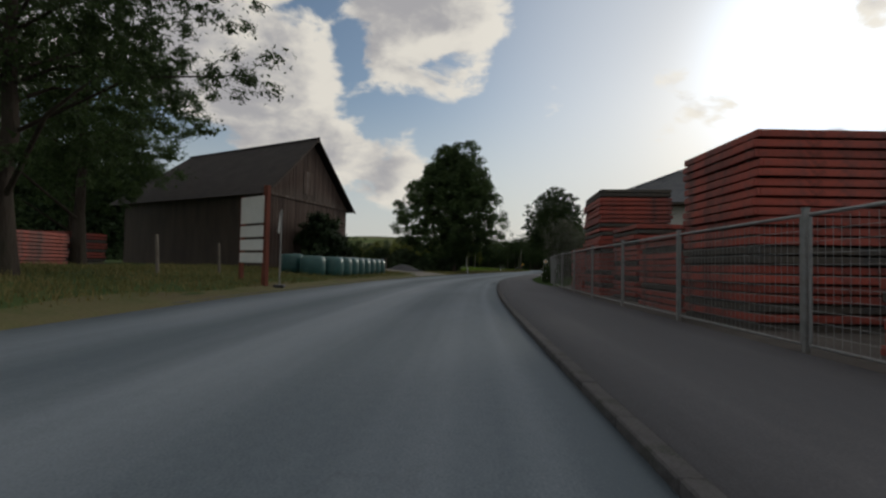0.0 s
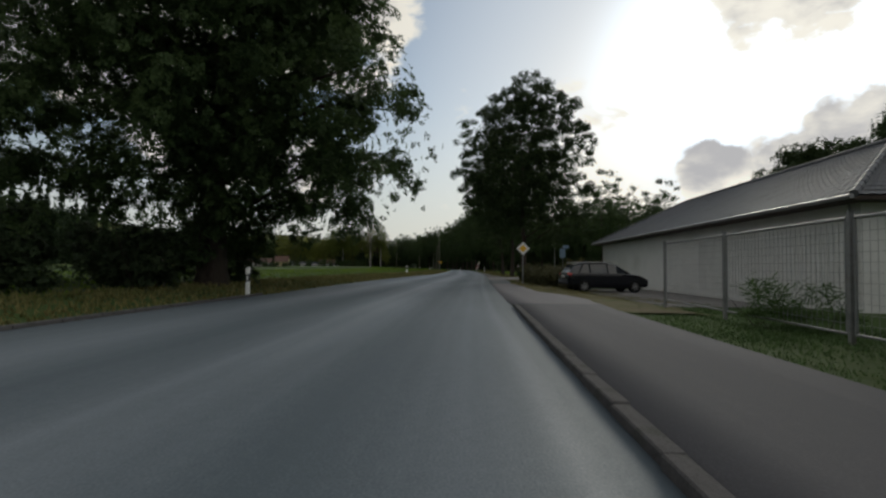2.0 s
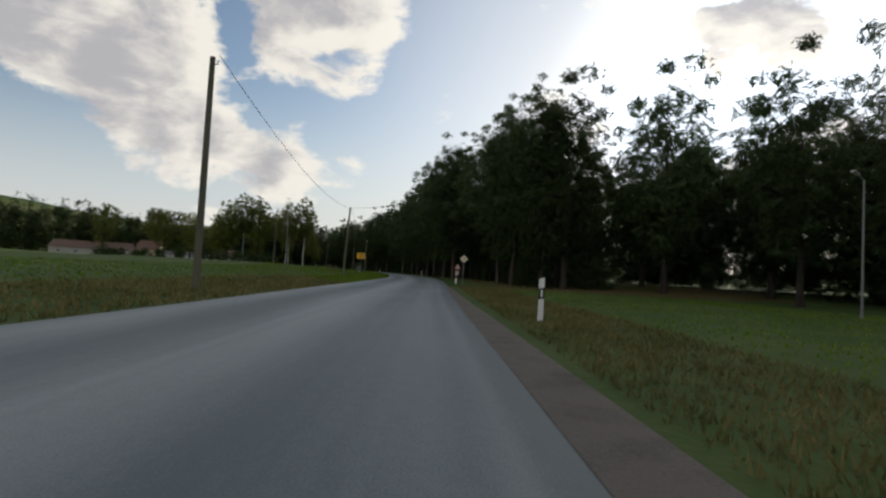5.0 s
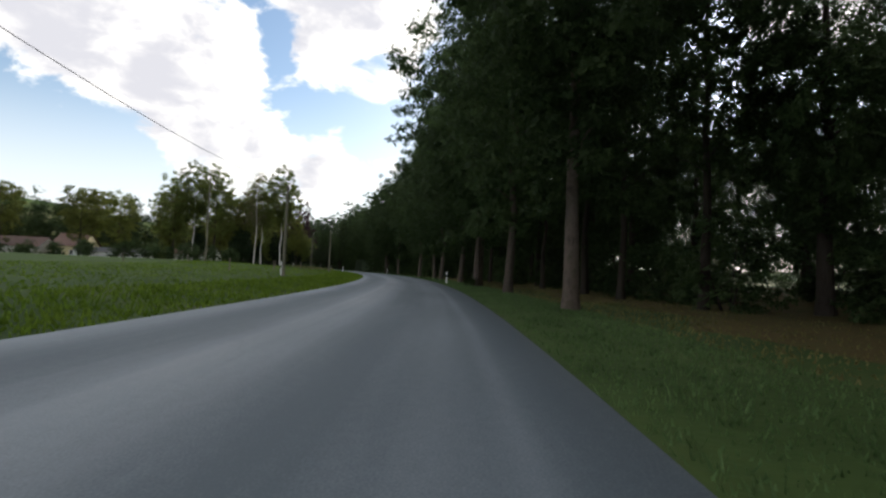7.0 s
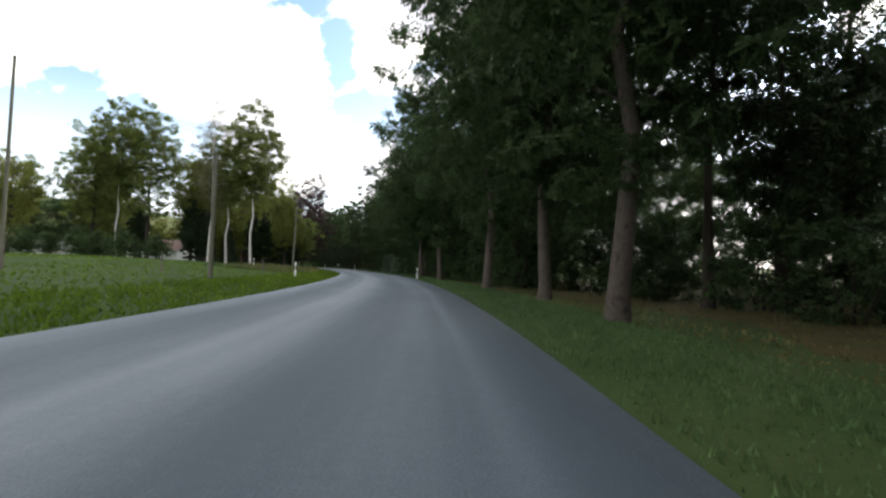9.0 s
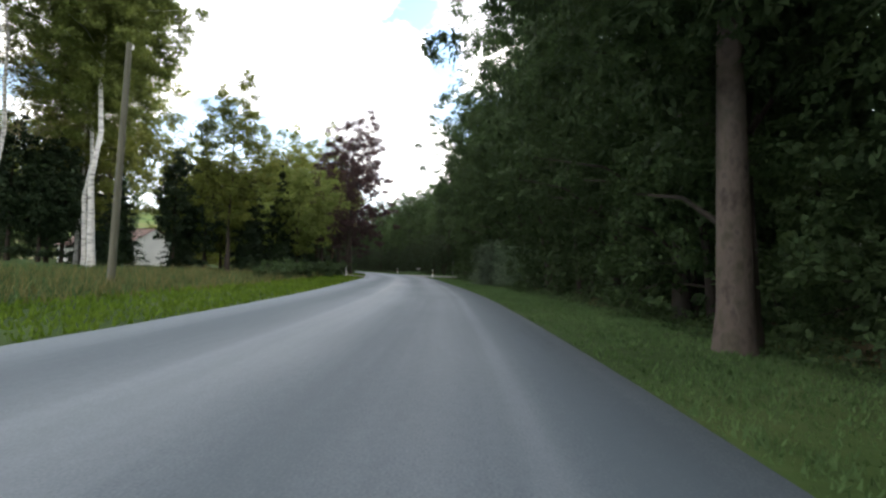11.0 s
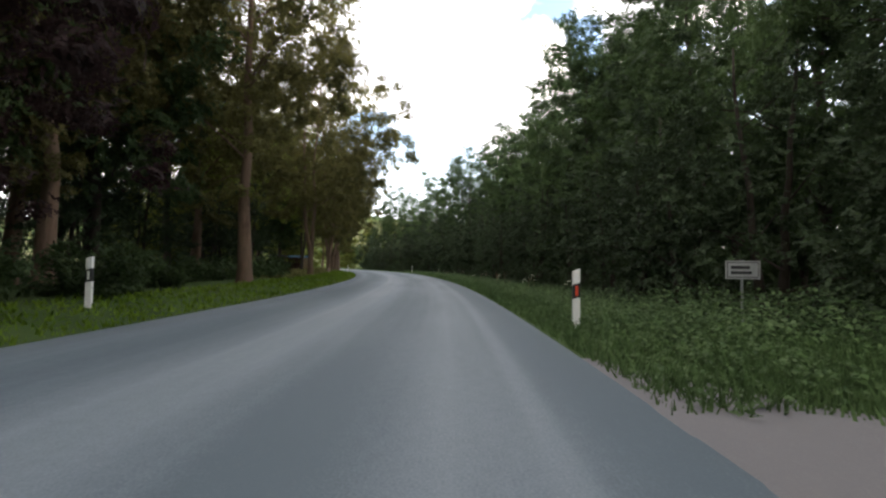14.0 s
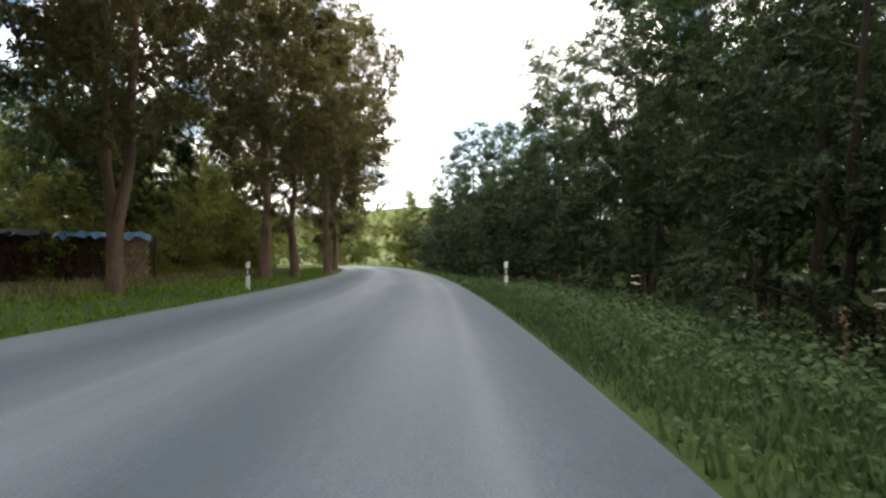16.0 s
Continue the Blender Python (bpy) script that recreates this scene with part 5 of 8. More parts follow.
# ---- parked car ----
CARPAINT = material("black_blue_car_paint", [(0.004, 0.005, 0.008), (0.007, 0.008, 0.012)], 1, 60, 0.12, 0)
TYRE = material("tyre_rubber", [(0.012, 0.012, 0.012), (0.025, 0.025, 0.025)], 4, 60, 0.9, 0.3)
ALLOY = material("alloy", [(0.35, 0.35, 0.36), (0.5, 0.5, 0.5)], 4, 40, 0.35, 0.05, metal=0.8)
TAILRED = material("tail_lamp_red", [(0.35, 0.012, 0.012), (0.5, 0.02, 0.02)], 4, 60, 0.15, 0)
HEADGLASS = material("lamp_glass", [(0.5, 0.5, 0.52), (0.65, 0.65, 0.66)], 4, 60, 0.1, 0)


def loft(bm, sections):
    """sections: lists of points of the same length, joined in order and closed at the ends."""
    rings = [[bm.verts.new(p) for p in sec] for sec in sections]
    n = len(rings[0])
    for a, b in zip(rings, rings[1:]):
        for i in range(n):
            bm.faces.new((a[i], a[(i + 1) % n], b[(i + 1) % n], b[i]))
    bm.faces.new(rings[0][::-1])
    bm.faces.new(rings[-1])
    return bm


def car(x, y, turn):
    """An estate car; x is its length, front at +x."""
    ob = thing("car", pose(x, y, ground_at(x, y) + 0.04, 0, 0, turn), "dark blue-black estate car parked on gravel beside the garage", "car")

    def sec(xx, w, z0, zb, zt, wt):
        return [(xx, -w * 0.9, z0), (xx, -w, z0 + 0.16), (xx, -w, zb - 0.08), (xx, -w * 0.96, zb), (xx, -wt, zt), (xx, wt, zt), (xx, w * 0.96, zb), (xx, w, zb - 0.08), (xx, w, z0 + 0.16), (xx, w * 0.9, z0)]

    bm = bmesh.new()
    loft(bm, [sec(-2.14, 0.72, 0.34, 0.80, 0.84, 0.66), sec(-2.06, 0.84, 0.25, 0.9, 0.94, 0.74), sec(-1.3, 0.88, 0.2, 0.93, 0.97, 0.8), sec(0.0, 0.885, 0.19, 0.91, 0.95, 0.8), sec(0.95, 0.88, 0.2, 0.88, 0.93, 0.78), sec(1.6, 0.86, 0.22, 0.8, 0.84, 0.72), sec(2.02, 0.78, 0.26, 0.64, 0.69, 0.62), sec(2.14, 0.62, 0.33, 0.55, 0.58, 0.5)])
    bmesh.ops.bevel(bm, geom=list(bm.edges), offset=0.02, segments=2, affect="EDGES", profile=0.6, clamp_overlap=True)
    for f in bm.faces:
        f.smooth = True
    part("body", bm, CARPAINT, ob)

    def roofsec(xx, wb, zb, wt, zt):
        return [(xx, -wb, zb), (xx, -wt, zt - 0.05), (xx, -wt * 0.85, zt), (xx, wt * 0.85, zt), (xx, wt, zt - 0.05), (xx, wb, zb)]

    bm = bmesh.new()
    loft(bm, [roofsec(-2.02, 0.72, 0.9, 0.66, 1.0), roofsec(-1.75, 0.76, 0.9, 0.62, 1.36), roofsec(-1.3, 0.78, 0.92, 0.62, 1.45), roofsec(-0.2, 0.79, 0.92, 0.63, 1.48), roofsec(0.4, 0.78, 0.9, 0.61, 1.41), roofsec(1.15, 0.74, 0.88, 0.66, 0.98)])
    bmesh.ops.bevel(bm, geom=list(bm.edges), offset=0.015, segments=1, affect="EDGES", clamp_overlap=True)
    part("cabin", bm, GLASS, ob, "dark tinted window glass")
    bm = bmesh.new()
    loft(bm, [roofsec(-1.78, 0.6, 1.37, 0.58, 1.39), roofsec(-1.3, 0.63, 1.42, 0.61, 1.47), roofsec(-0.2, 0.64, 1.45, 0.62, 1.5), roofsec(0.36, 0.62, 1.38, 0.6, 1.43)])
    part("roof_panel", bm, CARPAINT, ob)
    for xx, lean in ((-1.0, 0.0), (-0.05, 0.05), (-1.62, -0.3)):
        for sy in (-1, 1):
            bm = bmesh.new()
            rod(bm, (xx, sy * 0.795, 0.92), (xx - lean, sy * 0.635, 1.42), 0.035, n=5)
            part("pillar", bm, CARPAINT, ob)
    for sy in (-1, 1):
        bm = bmesh.new()
        rod(bm, (-1.75, sy * 0.56, 1.49), (0.2, sy * 0.56, 1.5), 0.018, n=6)
        part("roof_rail", bm, ALLOY, ob)
        bm = bmesh.new()
        box(bm, (0.14, 0.2, 0.13), (0.82, sy * 0.97, 0.98), bevel=0.03)
        part("wing_mirror", bm, CARPAINT, ob)
        bm = bmesh.new()
        box(bm, (0.16, 0.3, 0.2), (-2.02, sy * 0.68, 0.84), (0, 0, sy * -14), bevel=0.03)
        part("tail_lamp", bm, TAILRED, ob, "red tail lamp")
        bm = bmesh.new()
        box(bm, (0.24, 0.3, 0.14), (1.95, sy * 0.58, 0.62), (0, 0, sy * 22), bevel=0.03)
        part("headlamp", bm, HEADGLASS, ob, "clear headlamp")
        for xx in (-1.33, 1.3):
            w = new("wheel")
            w.parent = ob
            w.matrix_basis = pose(xx, sy * 0.79, 0.29, 90, 0, 0)
            bm = bmesh.new()
            lathe(bm, [(0.2, -0.1), (0.29, -0.1), (0.315, -0.07), (0.315, 0.07), (0.29, 0.1), (0.2, 0.1)], 20)
            part("tyre", bm, TYRE, w)
            bm = bmesh.new()
            lathe(bm, [(0.2, -0.08), (0.205, 0.08), (0.05, 0.06)], 16)
            for k in range(7):
                a = k * 2 * math.pi / 7
                for zf in (-1, 1):
                    box(bm, (0.17, 0.05, 0.02), (0.11 * math.cos(a), 0.11 * math.sin(a), zf * 0.093), (0, 0, math.degrees(a)), bevel=0.005)
            for zf in (-1, 1):
                rod(bm, (0, 0, zf * 0.082), (0, 0, zf * 0.09), 0.2, n=18)
            part("rim", bm, ALLOY, w, "silver alloy rim")
    bm = bmesh.new()
    box(bm, (0.02, 0.5, 0.11), (-2.15, 0, 0.78), bevel=0.004)
    part("number_plate", bm, WHITE, ob)
    bm = bmesh.new()
    box(bm, (0.008, 0.36, 0.05), (-2.163, 0, 0.78))
    part("plate_bar", bm, BLACK, ob)
    bm = bmesh.new()
    box(bm, (0.1, 1.5, 0.14), (-2.1, 0, 0.42), bevel=0.03)
    part("bumper", bm, TYRE, ob)


car(16.45, 79.15, -3)

# ---- trees and bushes along the road ----
def grow(kind, spots, label, group="", category="tree", name="tree", spread=0.12, seed=0, scales=None, **how):
    rng = random.Random(seed + 17)
    for i, (x, y) in enumerate(spots):
        sc = scales[i] if scales else rng.uniform(1 - spread, 1 + spread)
        plant(kind, x, y, label, category, name, sc, rng.uniform(0, 360), group, tall=rng.uniform(0.94, 1.06), seed=seed, **how)


def along(s_from, s_to, step, u, wander, seed):
    rng = random.Random(seed)
    out, s = [], s_from
    while s < s_to:
        out.append(flat(s + rng.uniform(-0.3, 0.3) * step, (u(s) if callable(u) else u) + rng.uniform(-wander, wander)))
        s += step
    return out


OAK = "tall dark green oak with a dense crown on the grass verge"
plant("oak_big", -2.0, 76.4, "huge dark green oak with branches down to the grass", turn=20, seed=11, height=21.0, radius=7.5, bare=0.5, leaves=32000, mt=LEAF, bark=BARK, trunk_r=0.55, leaf=0.27, shape="skirt", clump=1.05, matted=1.35, core=0.86, sparse=2.2, fine=True, sleeve=60)
grow("oak_tall", [flat(99.9, 3.8), (20.37, 109.28)], OAK, "roadside oaks", seed=21, scales=[1.0, 0.98], fine=True, height=17.5, radius=6.7, bare=2.7, leaves=19500, mt=LEAF, bark=BARK, trunk_r=0.22, leaf=0.16, shape="egg", clump=0.6, crowd=19, matted=1.25, core=0.74)
plant("oak_slim", 23.31, 123.46, "slender dark oak leaning over the shoulder with light lower twigs", seed=22, height=14.5, radius=4.9, bare=2.6, leaves=40000, mt=LEAF, bark=BARK, trunk_r=0.16, leaf=0.13, shape="egg", clump=0.62, lean=(-1.2, 0.4), core=0.5, sparse=0.2, matted=0.7, fine=True, limbs=60, crowd=70)
plant("oak_round", 28.5, 143.0, "dense rounded dark green maple on the verge", seed=31, height=14.6, radius=5.5, bare=1.8, leaves=16000, mt=LEAF, bark=BARK, trunk_r=0.28, leaf=0.22, shape="egg", clump=0.8, core=0.92, matted=1.5, fine=True, sparse=2.0, sleeve=40)
plant("tree_near", -13.7, 10.2, "dark green ash with overhanging branches beside the yard", seed=41, height=14.0, radius=7.0, bare=2.2, leaves=17000, mt=LEAF, bark=BARK, trunk_r=0.3, leaf=0.17, shape="dome", clump=0.72, core=0.5, matted=0.8, limbs=26)
grow("tree_near", [(-20.5, 22.0), (-27.0, 30.0)], "dark green ash behind the yard", "yard trees")
grow("shrub_tall", [(10.6, 55.4), (12.9, 57.6)], "tall upright shrub with silvery leaves behind the fence", category="shrub", name="shrub", fine=True, seed=45, scales=[1.0, 0.8], core=0.2, matted=0.4, height=7.7, radius=2.4, bare=0.3, leaves=9000, mt=LEAF_SILVER, bark=BARK, trunk_r=0.07, leaf=0.15, shape="vase", clump=0.8, stems=3, sparse=0.4)
grow("garden_tree", [(30.0, 72.0), (34.0, 84.0), (27.5, 55.0)], "round green garden tree behind the garage", "garden trees", seed=46, height=10.5, radius=4.2, bare=2.0, leaves=6500, mt=LEAF, bark=BARK, trunk_r=0.22, leaf=0.3, shape="dome", clump=0.95, matted=1.35)
grow("yew_bush", [(-11.5, 33.2), (-10.9, 36.0)], "dark green conifer bush in front of the barn", category="shrub", name="shrub", seed=47, scales=[1.0, 0.7], height=4.3, radius=1.9, bare=0.1, leaves=3500, mt=NEEDLE, bark=BARK, trunk_r=0.08, leaf=0.2, shape="egg", clump=0.6)
grow("small_bush", [flat(56.0, 4.9), flat(57.5, 5.0)], "low green bush beside the fence", "fence bushes", "shrub", "shrub", fine=True, seed=48, height=1.75, radius=0.75, bare=0.05, leaves=1500, mt=LEAF, bark=BARK, trunk_r=0.03, leaf=0.12, shape="dome", clump=0.4, stems=3)

FLOWER = material("white_petals", [(0.7, 0.68, 0.68), (0.8, 0.79, 0.78)], 5, 30, 0.7, 0.1)
hibiscus = plant("hibiscus", *flat(36.6, 4.5), "green hibiscus bush with white flowers at the fence", "shrub", "shrub", scale=0.66, fine=True, seed=59, height=2.05, radius=0.95, bare=0.0, leaves=3200, mt=LEAF, bark=BARK, trunk_r=0.03, leaf=0.11, shape="bush", clump=0.42, stems=3)
frng = np.random.default_rng(60)
fa, fz = frng.uniform(0, 2 * np.pi, 46), frng.uniform(0.4, 2.1, 46)
fc = np.stack([1.02 * np.cos(fa) * np.sqrt(1.05 - (fz / 2.2) ** 2), 1.02 * np.sin(fa) * np.sqrt(1.05 - (fz / 2.2) ** 2), fz], 1)
fc = np.repeat(fc, 5, axis=0) + frng.normal(0, 0.025, (230, 3))
piece("blossom", leaf_mesh("blossom", fc, frng.uniform(0.7, 1.2, 230), FLOWER, frng, 0.08, 0.07), hibiscus, label="white blossoms")

# the clipped hedge by the garage
LEAF_HEDGE = leaves_material("hedge_leaves", (0.042, 0.045, 0.022), (0.10, 0.098, 0.05), per_metre=12, fill=0.62)
grow("hedge_bush", along(88.5, 99.5, 1.15, 4.6, 0.15, 3) + along(88.5, 99.5, 1.3, 6.0, 0.2, 4), "dense olive green privet hedge bush", "garage hedge", "hedge", "hedge", fine=True, seed=49, height=1.4, radius=1.0, bare=0.0, leaves=1300, mt=LEAF_HEDGE, bark=BARK, trunk_r=0.03, leaf=0.15, shape="bush", clump=0.42, stems=3)
grow("weed_tuft", [flat(67.4, 5.5), flat(66.7, 5.8)], "tuft of tall yellowing grass at the fence", "grass tufts", "weeds", "weeds", seed=57, height=0.9, radius=0.6, bare=0.0, leaves=1200, mt=BLADE, bark=BARK, trunk_r=0.01, leaf=0.22, shape="bush", clump=0.3, stems=2, sparse=0, core=0, matted=0, slim=0.12, droop=1.5)
grow("oak_bush", [(-6.0, 69.5), (-9.0, 70.5), (-1.6, 78.5), (-6.5, 80.0), (-10.5, 77.0), (-4.0, 81.5), (-12.5, 73.0), (-8.5, 82.0), (-13.5, 79), (-3.2, 72.5)], "dark undergrowth bush below the oak", "oak undergrowth", "shrub", "shrub", fine=True, scales=[0.8, 1.15, 0.7, 0.95, 1.2, 0.62, 1.3, 1.05, 1.0, 0.8], seed=58, height=3.4, radius=2.3, bare=0.0, leaves=1500, mt=LEAF_DARK, bark=BARK, trunk_r=0.04, leaf=0.22, shape="bush", clump=0.7, stems=3)
grow("oak_bush", [(10.9, 56.6), (12.4, 58.6), (9.9, 53.4)], "dark leafy bush behind the mesh fence", "fence shrubs", "shrub", "shrub", scales=[0.7, 0.7, 0.55])
grow("small_bush", [(42.55, 248.7), (42.2, 248.9)], "low dark bush at the foot of a lime", "trunk bushes", "shrub", "shrub", scales=[0.42, 0.34])
grow("small_bush", [flat(99.7, 3.75), flat(100.1, 4.2)], "dark shoots and ivy at the foot of the oak", "oak shoots", "shrub", "shrub", scales=[0.62, 0.8])
grow("oak_bush", [(-38.2, 441.2), (-41.2, 444.3), (-35.2, 440.6), (-43.5, 447.0)], "dark undergrowth bush behind the roadside limes", "left undergrowth", "shrub", "shrub", scales=[0.42, 0.5, 0.36, 0.5])
grow("weed_mound", [flat(127.0, 13.5), flat(129.0, 17.0), flat(125.0, 17.5), flat(131, 14)], "mound of tall yellowing weeds in the meadow", "weed mound", "weeds", "weeds", seed=50, height=2.6, radius=2.2, bare=0.0, leaves=3200, mt=BLADE_DRY, bark=BARK, trunk_r=0.02, leaf=0.3, sparse=0, core=0.5, matted=0.8, slim=0.2, droop=1.0, shape="bush", clump=0.6, stems=3)

# roadside wood on the right
LIME = "tall dark green roadside lime with a straight dark trunk"
grow("edge_tree", [flat(208.0, 11.0), flat(214.0, 9.0), flat(221.0, 8.6), (41.8, 226.7), (42.8, 238.7), (43.0, 249.2), flat(257.0, 4.4), flat(268.0, 4.5), flat(281.0, 4.4), flat(289.0, 4.9), flat(298.0, 4.3), (39.3, 310.7), (37.1, 322.6)], LIME, "wood edge limes", seed=51, scales=[1, 1, 1.05, 1.12, 1.1, 1.1, 1.06, 1.08, 1.1, 1.06, 1.1, 1.04, 1.05], height=22.5, radius=7.5, bare=2.4, leaves=9600, mt=LEAF, bark=BARK_MOTTLED, trunk_r=0.21, leaf=0.21, shape="column", clump=0.72, matted=1.3, hollow=0.8, core=0.72, sleeve=125)
WOOD = "dark green tree in the roadside wood"
grow("wood_tree_a", along(204, 384, 10.5, 13.0, 1.6, 30), WOOD, "roadside wood", seed=61, height=19, radius=5.0, bare=0.6, leaves=2300, mt=LEAF, bark=BARK, trunk_r=0.24, leaf=0.46, shape="egg", clump=1.2)
grow("wood_tree_a", along(202, 300, 9.0, 20.0, 1.5, 71), WOOD, "roadside wood", seed=61)
grow("wood_tree_a", along(172, 204, 8.0, 40.0, 4.0, 35), WOOD, "wood beyond the meadow", seed=61)
grow("wood_tree_a", along(160, 206, 8.0, 29.0, 4.0, 37), WOOD, "wood beyond the meadow", seed=61)
grow("wood_back", along(226, 384, 8.5, 9.6, 0.8, 36), WOOD, "roadside wood", seed=64, height=19.5, radius=4.8, bare=4.5, leaves=3400, mt=LEAF, bark=BARK, trunk_r=0.2, leaf=0.32, shape="egg", clump=0.95)
UNDER = "low dark undergrowth bush at the wood edge"
grow("under_bush", along(207, 300, 4.2, 12.0, 1.6, 38) + along(205, 300, 4.2, 16.0, 1.5, 39) + along(300, 334, 3.2, 8.4, 0.8, 53) + along(334, 384, 3.0, 8.8, 0.8, 58), UNDER, "undergrowth", "shrub", "shrub", seed=66, height=3.4, radius=2.2, bare=0.0, leaves=850, mt=LEAF, bark=BARK, trunk_r=0.05, leaf=0.28, shape="bush", clump=0.75, stems=3)
# dense edge after the bend
EDGE = "dense dark green hazel with foliage down to the verge"
grow("hazel_a", along(300, 316, 5.0, 7.8, 0.5, 52) + along(318, 352, 3.8, 6.6, 0.5, 40) + along(364, 384, 4.0, 7.0, 0.5, 50), EDGE, "hazels by the verge", fine=True, seed=71, height=9.0, radius=2.9, bare=0.0, leaves=4600, mt=LEAF, bark=BARK, trunk_r=0.12, leaf=0.2, shape="bush", clump=0.58, stems=2)
grow("edge_tall", [flat(330.0, 4.6)] + along(336, 380, 7.4, 6.4, 0.4, 41) + [flat(380.5, 7.4), flat(383.5, 10.5)], "tall dark green maple by the road", "edge maples", seed=72, height=20.0, radius=7.9, bare=2.2, leaves=10500, mt=LEAF, bark=BARK, trunk_r=0.24, leaf=0.23, shape="column", clump=0.75, hollow=0.7, sleeve=50)
grow("elder", [flat(358.6, 5.0), flat(360.6, 5.6), flat(356.5, 5.8)], "broad elder bush with grey-green leaves on the verge", "elder bushes", "shrub", "shrub", fine=True, seed=73, scales=[1.0, 0.9, 0.85], height=4.0, radius=2.3, bare=0.0, leaves=15000, mt=LEAF_BLUE, bark=BARK, trunk_r=0.06, leaf=0.17, shape="bush", clump=0.44, stems=3, matted=0.5, slim=0.42, droop=0.8)
grow("hazel_b", along(399, 414, 4.2, 17.0, 1.5, 42) + along(412, 482, 4.7, lambda s: 9.0 - 1.0 * smooth((s - 440) / 30), 0.8, 43), EDGE, "hazels by the verge", seed=74, height=10.5, radius=3.5, bare=0.0, leaves=4200, mt=LEAF_DARK, bark=BARK, trunk_r=0.14, leaf=0.19, shape="bush", clump=0.52, stems=2)
grow("hazel_far", along(484, 546, 4.9, lambda s: 8.0, 0.8, 43), EDGE, "hazels by the verge", seed=77, height=10.5, radius=3.6, bare=0.0, leaves=1900, mt=LEAF_DARK, bark=BARK, trunk_r=0.14, leaf=0.3, shape="bush", clump=0.85, stems=2)
grow("edge_tall_b", along(408, 550, 8.5, lambda s: 13.4, 1.2, 44) + along(438, 492, 7.0, 17.5, 1.2, 57) + along(440, 510, 7.0, 23.0, 1.5, 59) + [(1.6, 432.6), (4.6, 435.0), (2.4, 440.5), (6.0, 429.5)], "tall green maple above the thicket", "edge maples", seed=75, height=21.5, radius=5.1, bare=0.6, leaves=2600, mt=LEAF, bark=BARK, trunk_r=0.22, leaf=0.44, shape="egg", clump=1.05)
grow("edge_tall_b", [flat(404.5, 11.5), flat(403.0, 17.5), flat(401.0, 24.0), flat(386.0, 16.0), flat(384.0, 23.0), flat(399.5, 31.0), (21.2, 411.5), (19.0, 417.0), (25.0, 413.0)], "tall green maple beside the side road", "side road maples", scales=[0.95, 1.05, 1.0, 1.0, 1.05, 1.0, 0.92, 1.0, 1.05])
grow("ash_open", [flat(386.5, 9.0), flat(399.5, 14.5)], "tall open-crowned ash by the side road", seed=76, height=17.5, radius=4.4, bare=5.0, leaves=5200, mt=LEAF_LIGHT, bark=BARK, trunk_r=0.24, leaf=0.24, shape="vase", clump=0.95, sparse=0.1, core=0.25, matted=0.6)

# left of the road
BIRCH = "slender birch with a white trunk and light hanging foliage"
grow("birch", [(12.0, 336.2), (6.5, 341.0), (-8.5, 338.0)], BIRCH, "birches", seed=81, scales=[0.95, 0.95, 0.95], height=24.0, radius=5.0, bare=7.0, leaves=21000, mt=LEAF_LIGHT, bark=BIRCHBARK, trunk_r=0.17, leaf=0.2, shape="dome", clump=0.8, droop=0.7, sparse=0.4, core=0.5, matted=1.1)
grow("birch_thin", [(6.1, 335.8), (1.5, 345.0)], "half-bare birch with a white trunk and thin yellowing foliage", "birches", seed=93, scales=[1.0, 0.9], height=24.5, radius=3.0, bare=6.0, leaves=15000, mt=LEAF_FADED, bark=BIRCHBARK, trunk_r=0.14, leaf=0.15, shape="egg", clump=0.9, droop=0.9, sparse=0.0, core=0.0, matted=0.0, limbs=40)
grow("bright_lime", [(-3.3, 337.0), (-14.0, 341.0)], "tall bright green lime behind the meadow", "bright limes", seed=94, scales=[1.0, 0.9], height=25.0, radius=6.2, bare=4.5, leaves=13000, mt=LEAF_LIGHT, bark=BARK, trunk_r=0.26, leaf=0.26, shape="egg", clump=0.95, sparse=0.5, core=0.5, matted=1.0)
grow("hornbeam", [(14.6, 343.6)], "slim dense hornbeam beyond the verge", "", seed=95, scales=[1.0], height=12.6, radius=3.0, bare=1.8, leaves=6500, mt=LEAF_WARM, bark=BARK, trunk_r=0.13, leaf=0.2, shape="egg", clump=0.6)
grow("park_tree", [(-34.1, 339.3), (-26.0, 340.0), (-16, 344), (-3.0, 352.0), (-44.0, 362.0), (-55, 345), (-20, 356), (1.0, 346)], "round green lime behind the houses", "park limes", seed=82, height=19.5, radius=5.4, bare=2.5, leaves=4300, mt=LEAF_WARM, bark=BARK, trunk_r=0.28, leaf=0.36, shape="dome", clump=1.15)
grow("garden_maple", [(9.0, 349.0), (14.4, 353.0), (9.5, 358.5), (4.0, 362.0), (10.4, 348.8), (3.0, 370.0)], "light green garden maple beyond the verge", "garden maples", seed=83, scales=[0.8, 1.0, 0.95, 0.9, 0.85, 1.1], height=9.8, radius=3.5, bare=1.2, leaves=5000, mt=LEAF_LIGHT, bark=BARK, trunk_r=0.13, leaf=0.24, shape="dome", clump=0.8)
grow("spruce_small", [(12.3, 349.5), (13.5, 351.8), (5.0, 345.0), (0.5, 347.0), (1.0, 356.0)], "dark green young spruce in the garden", "garden spruces", seed=84, needles=True, height=7.5, radius=2.0, leaves=3000, mt=NEEDLE, bark=BARK)
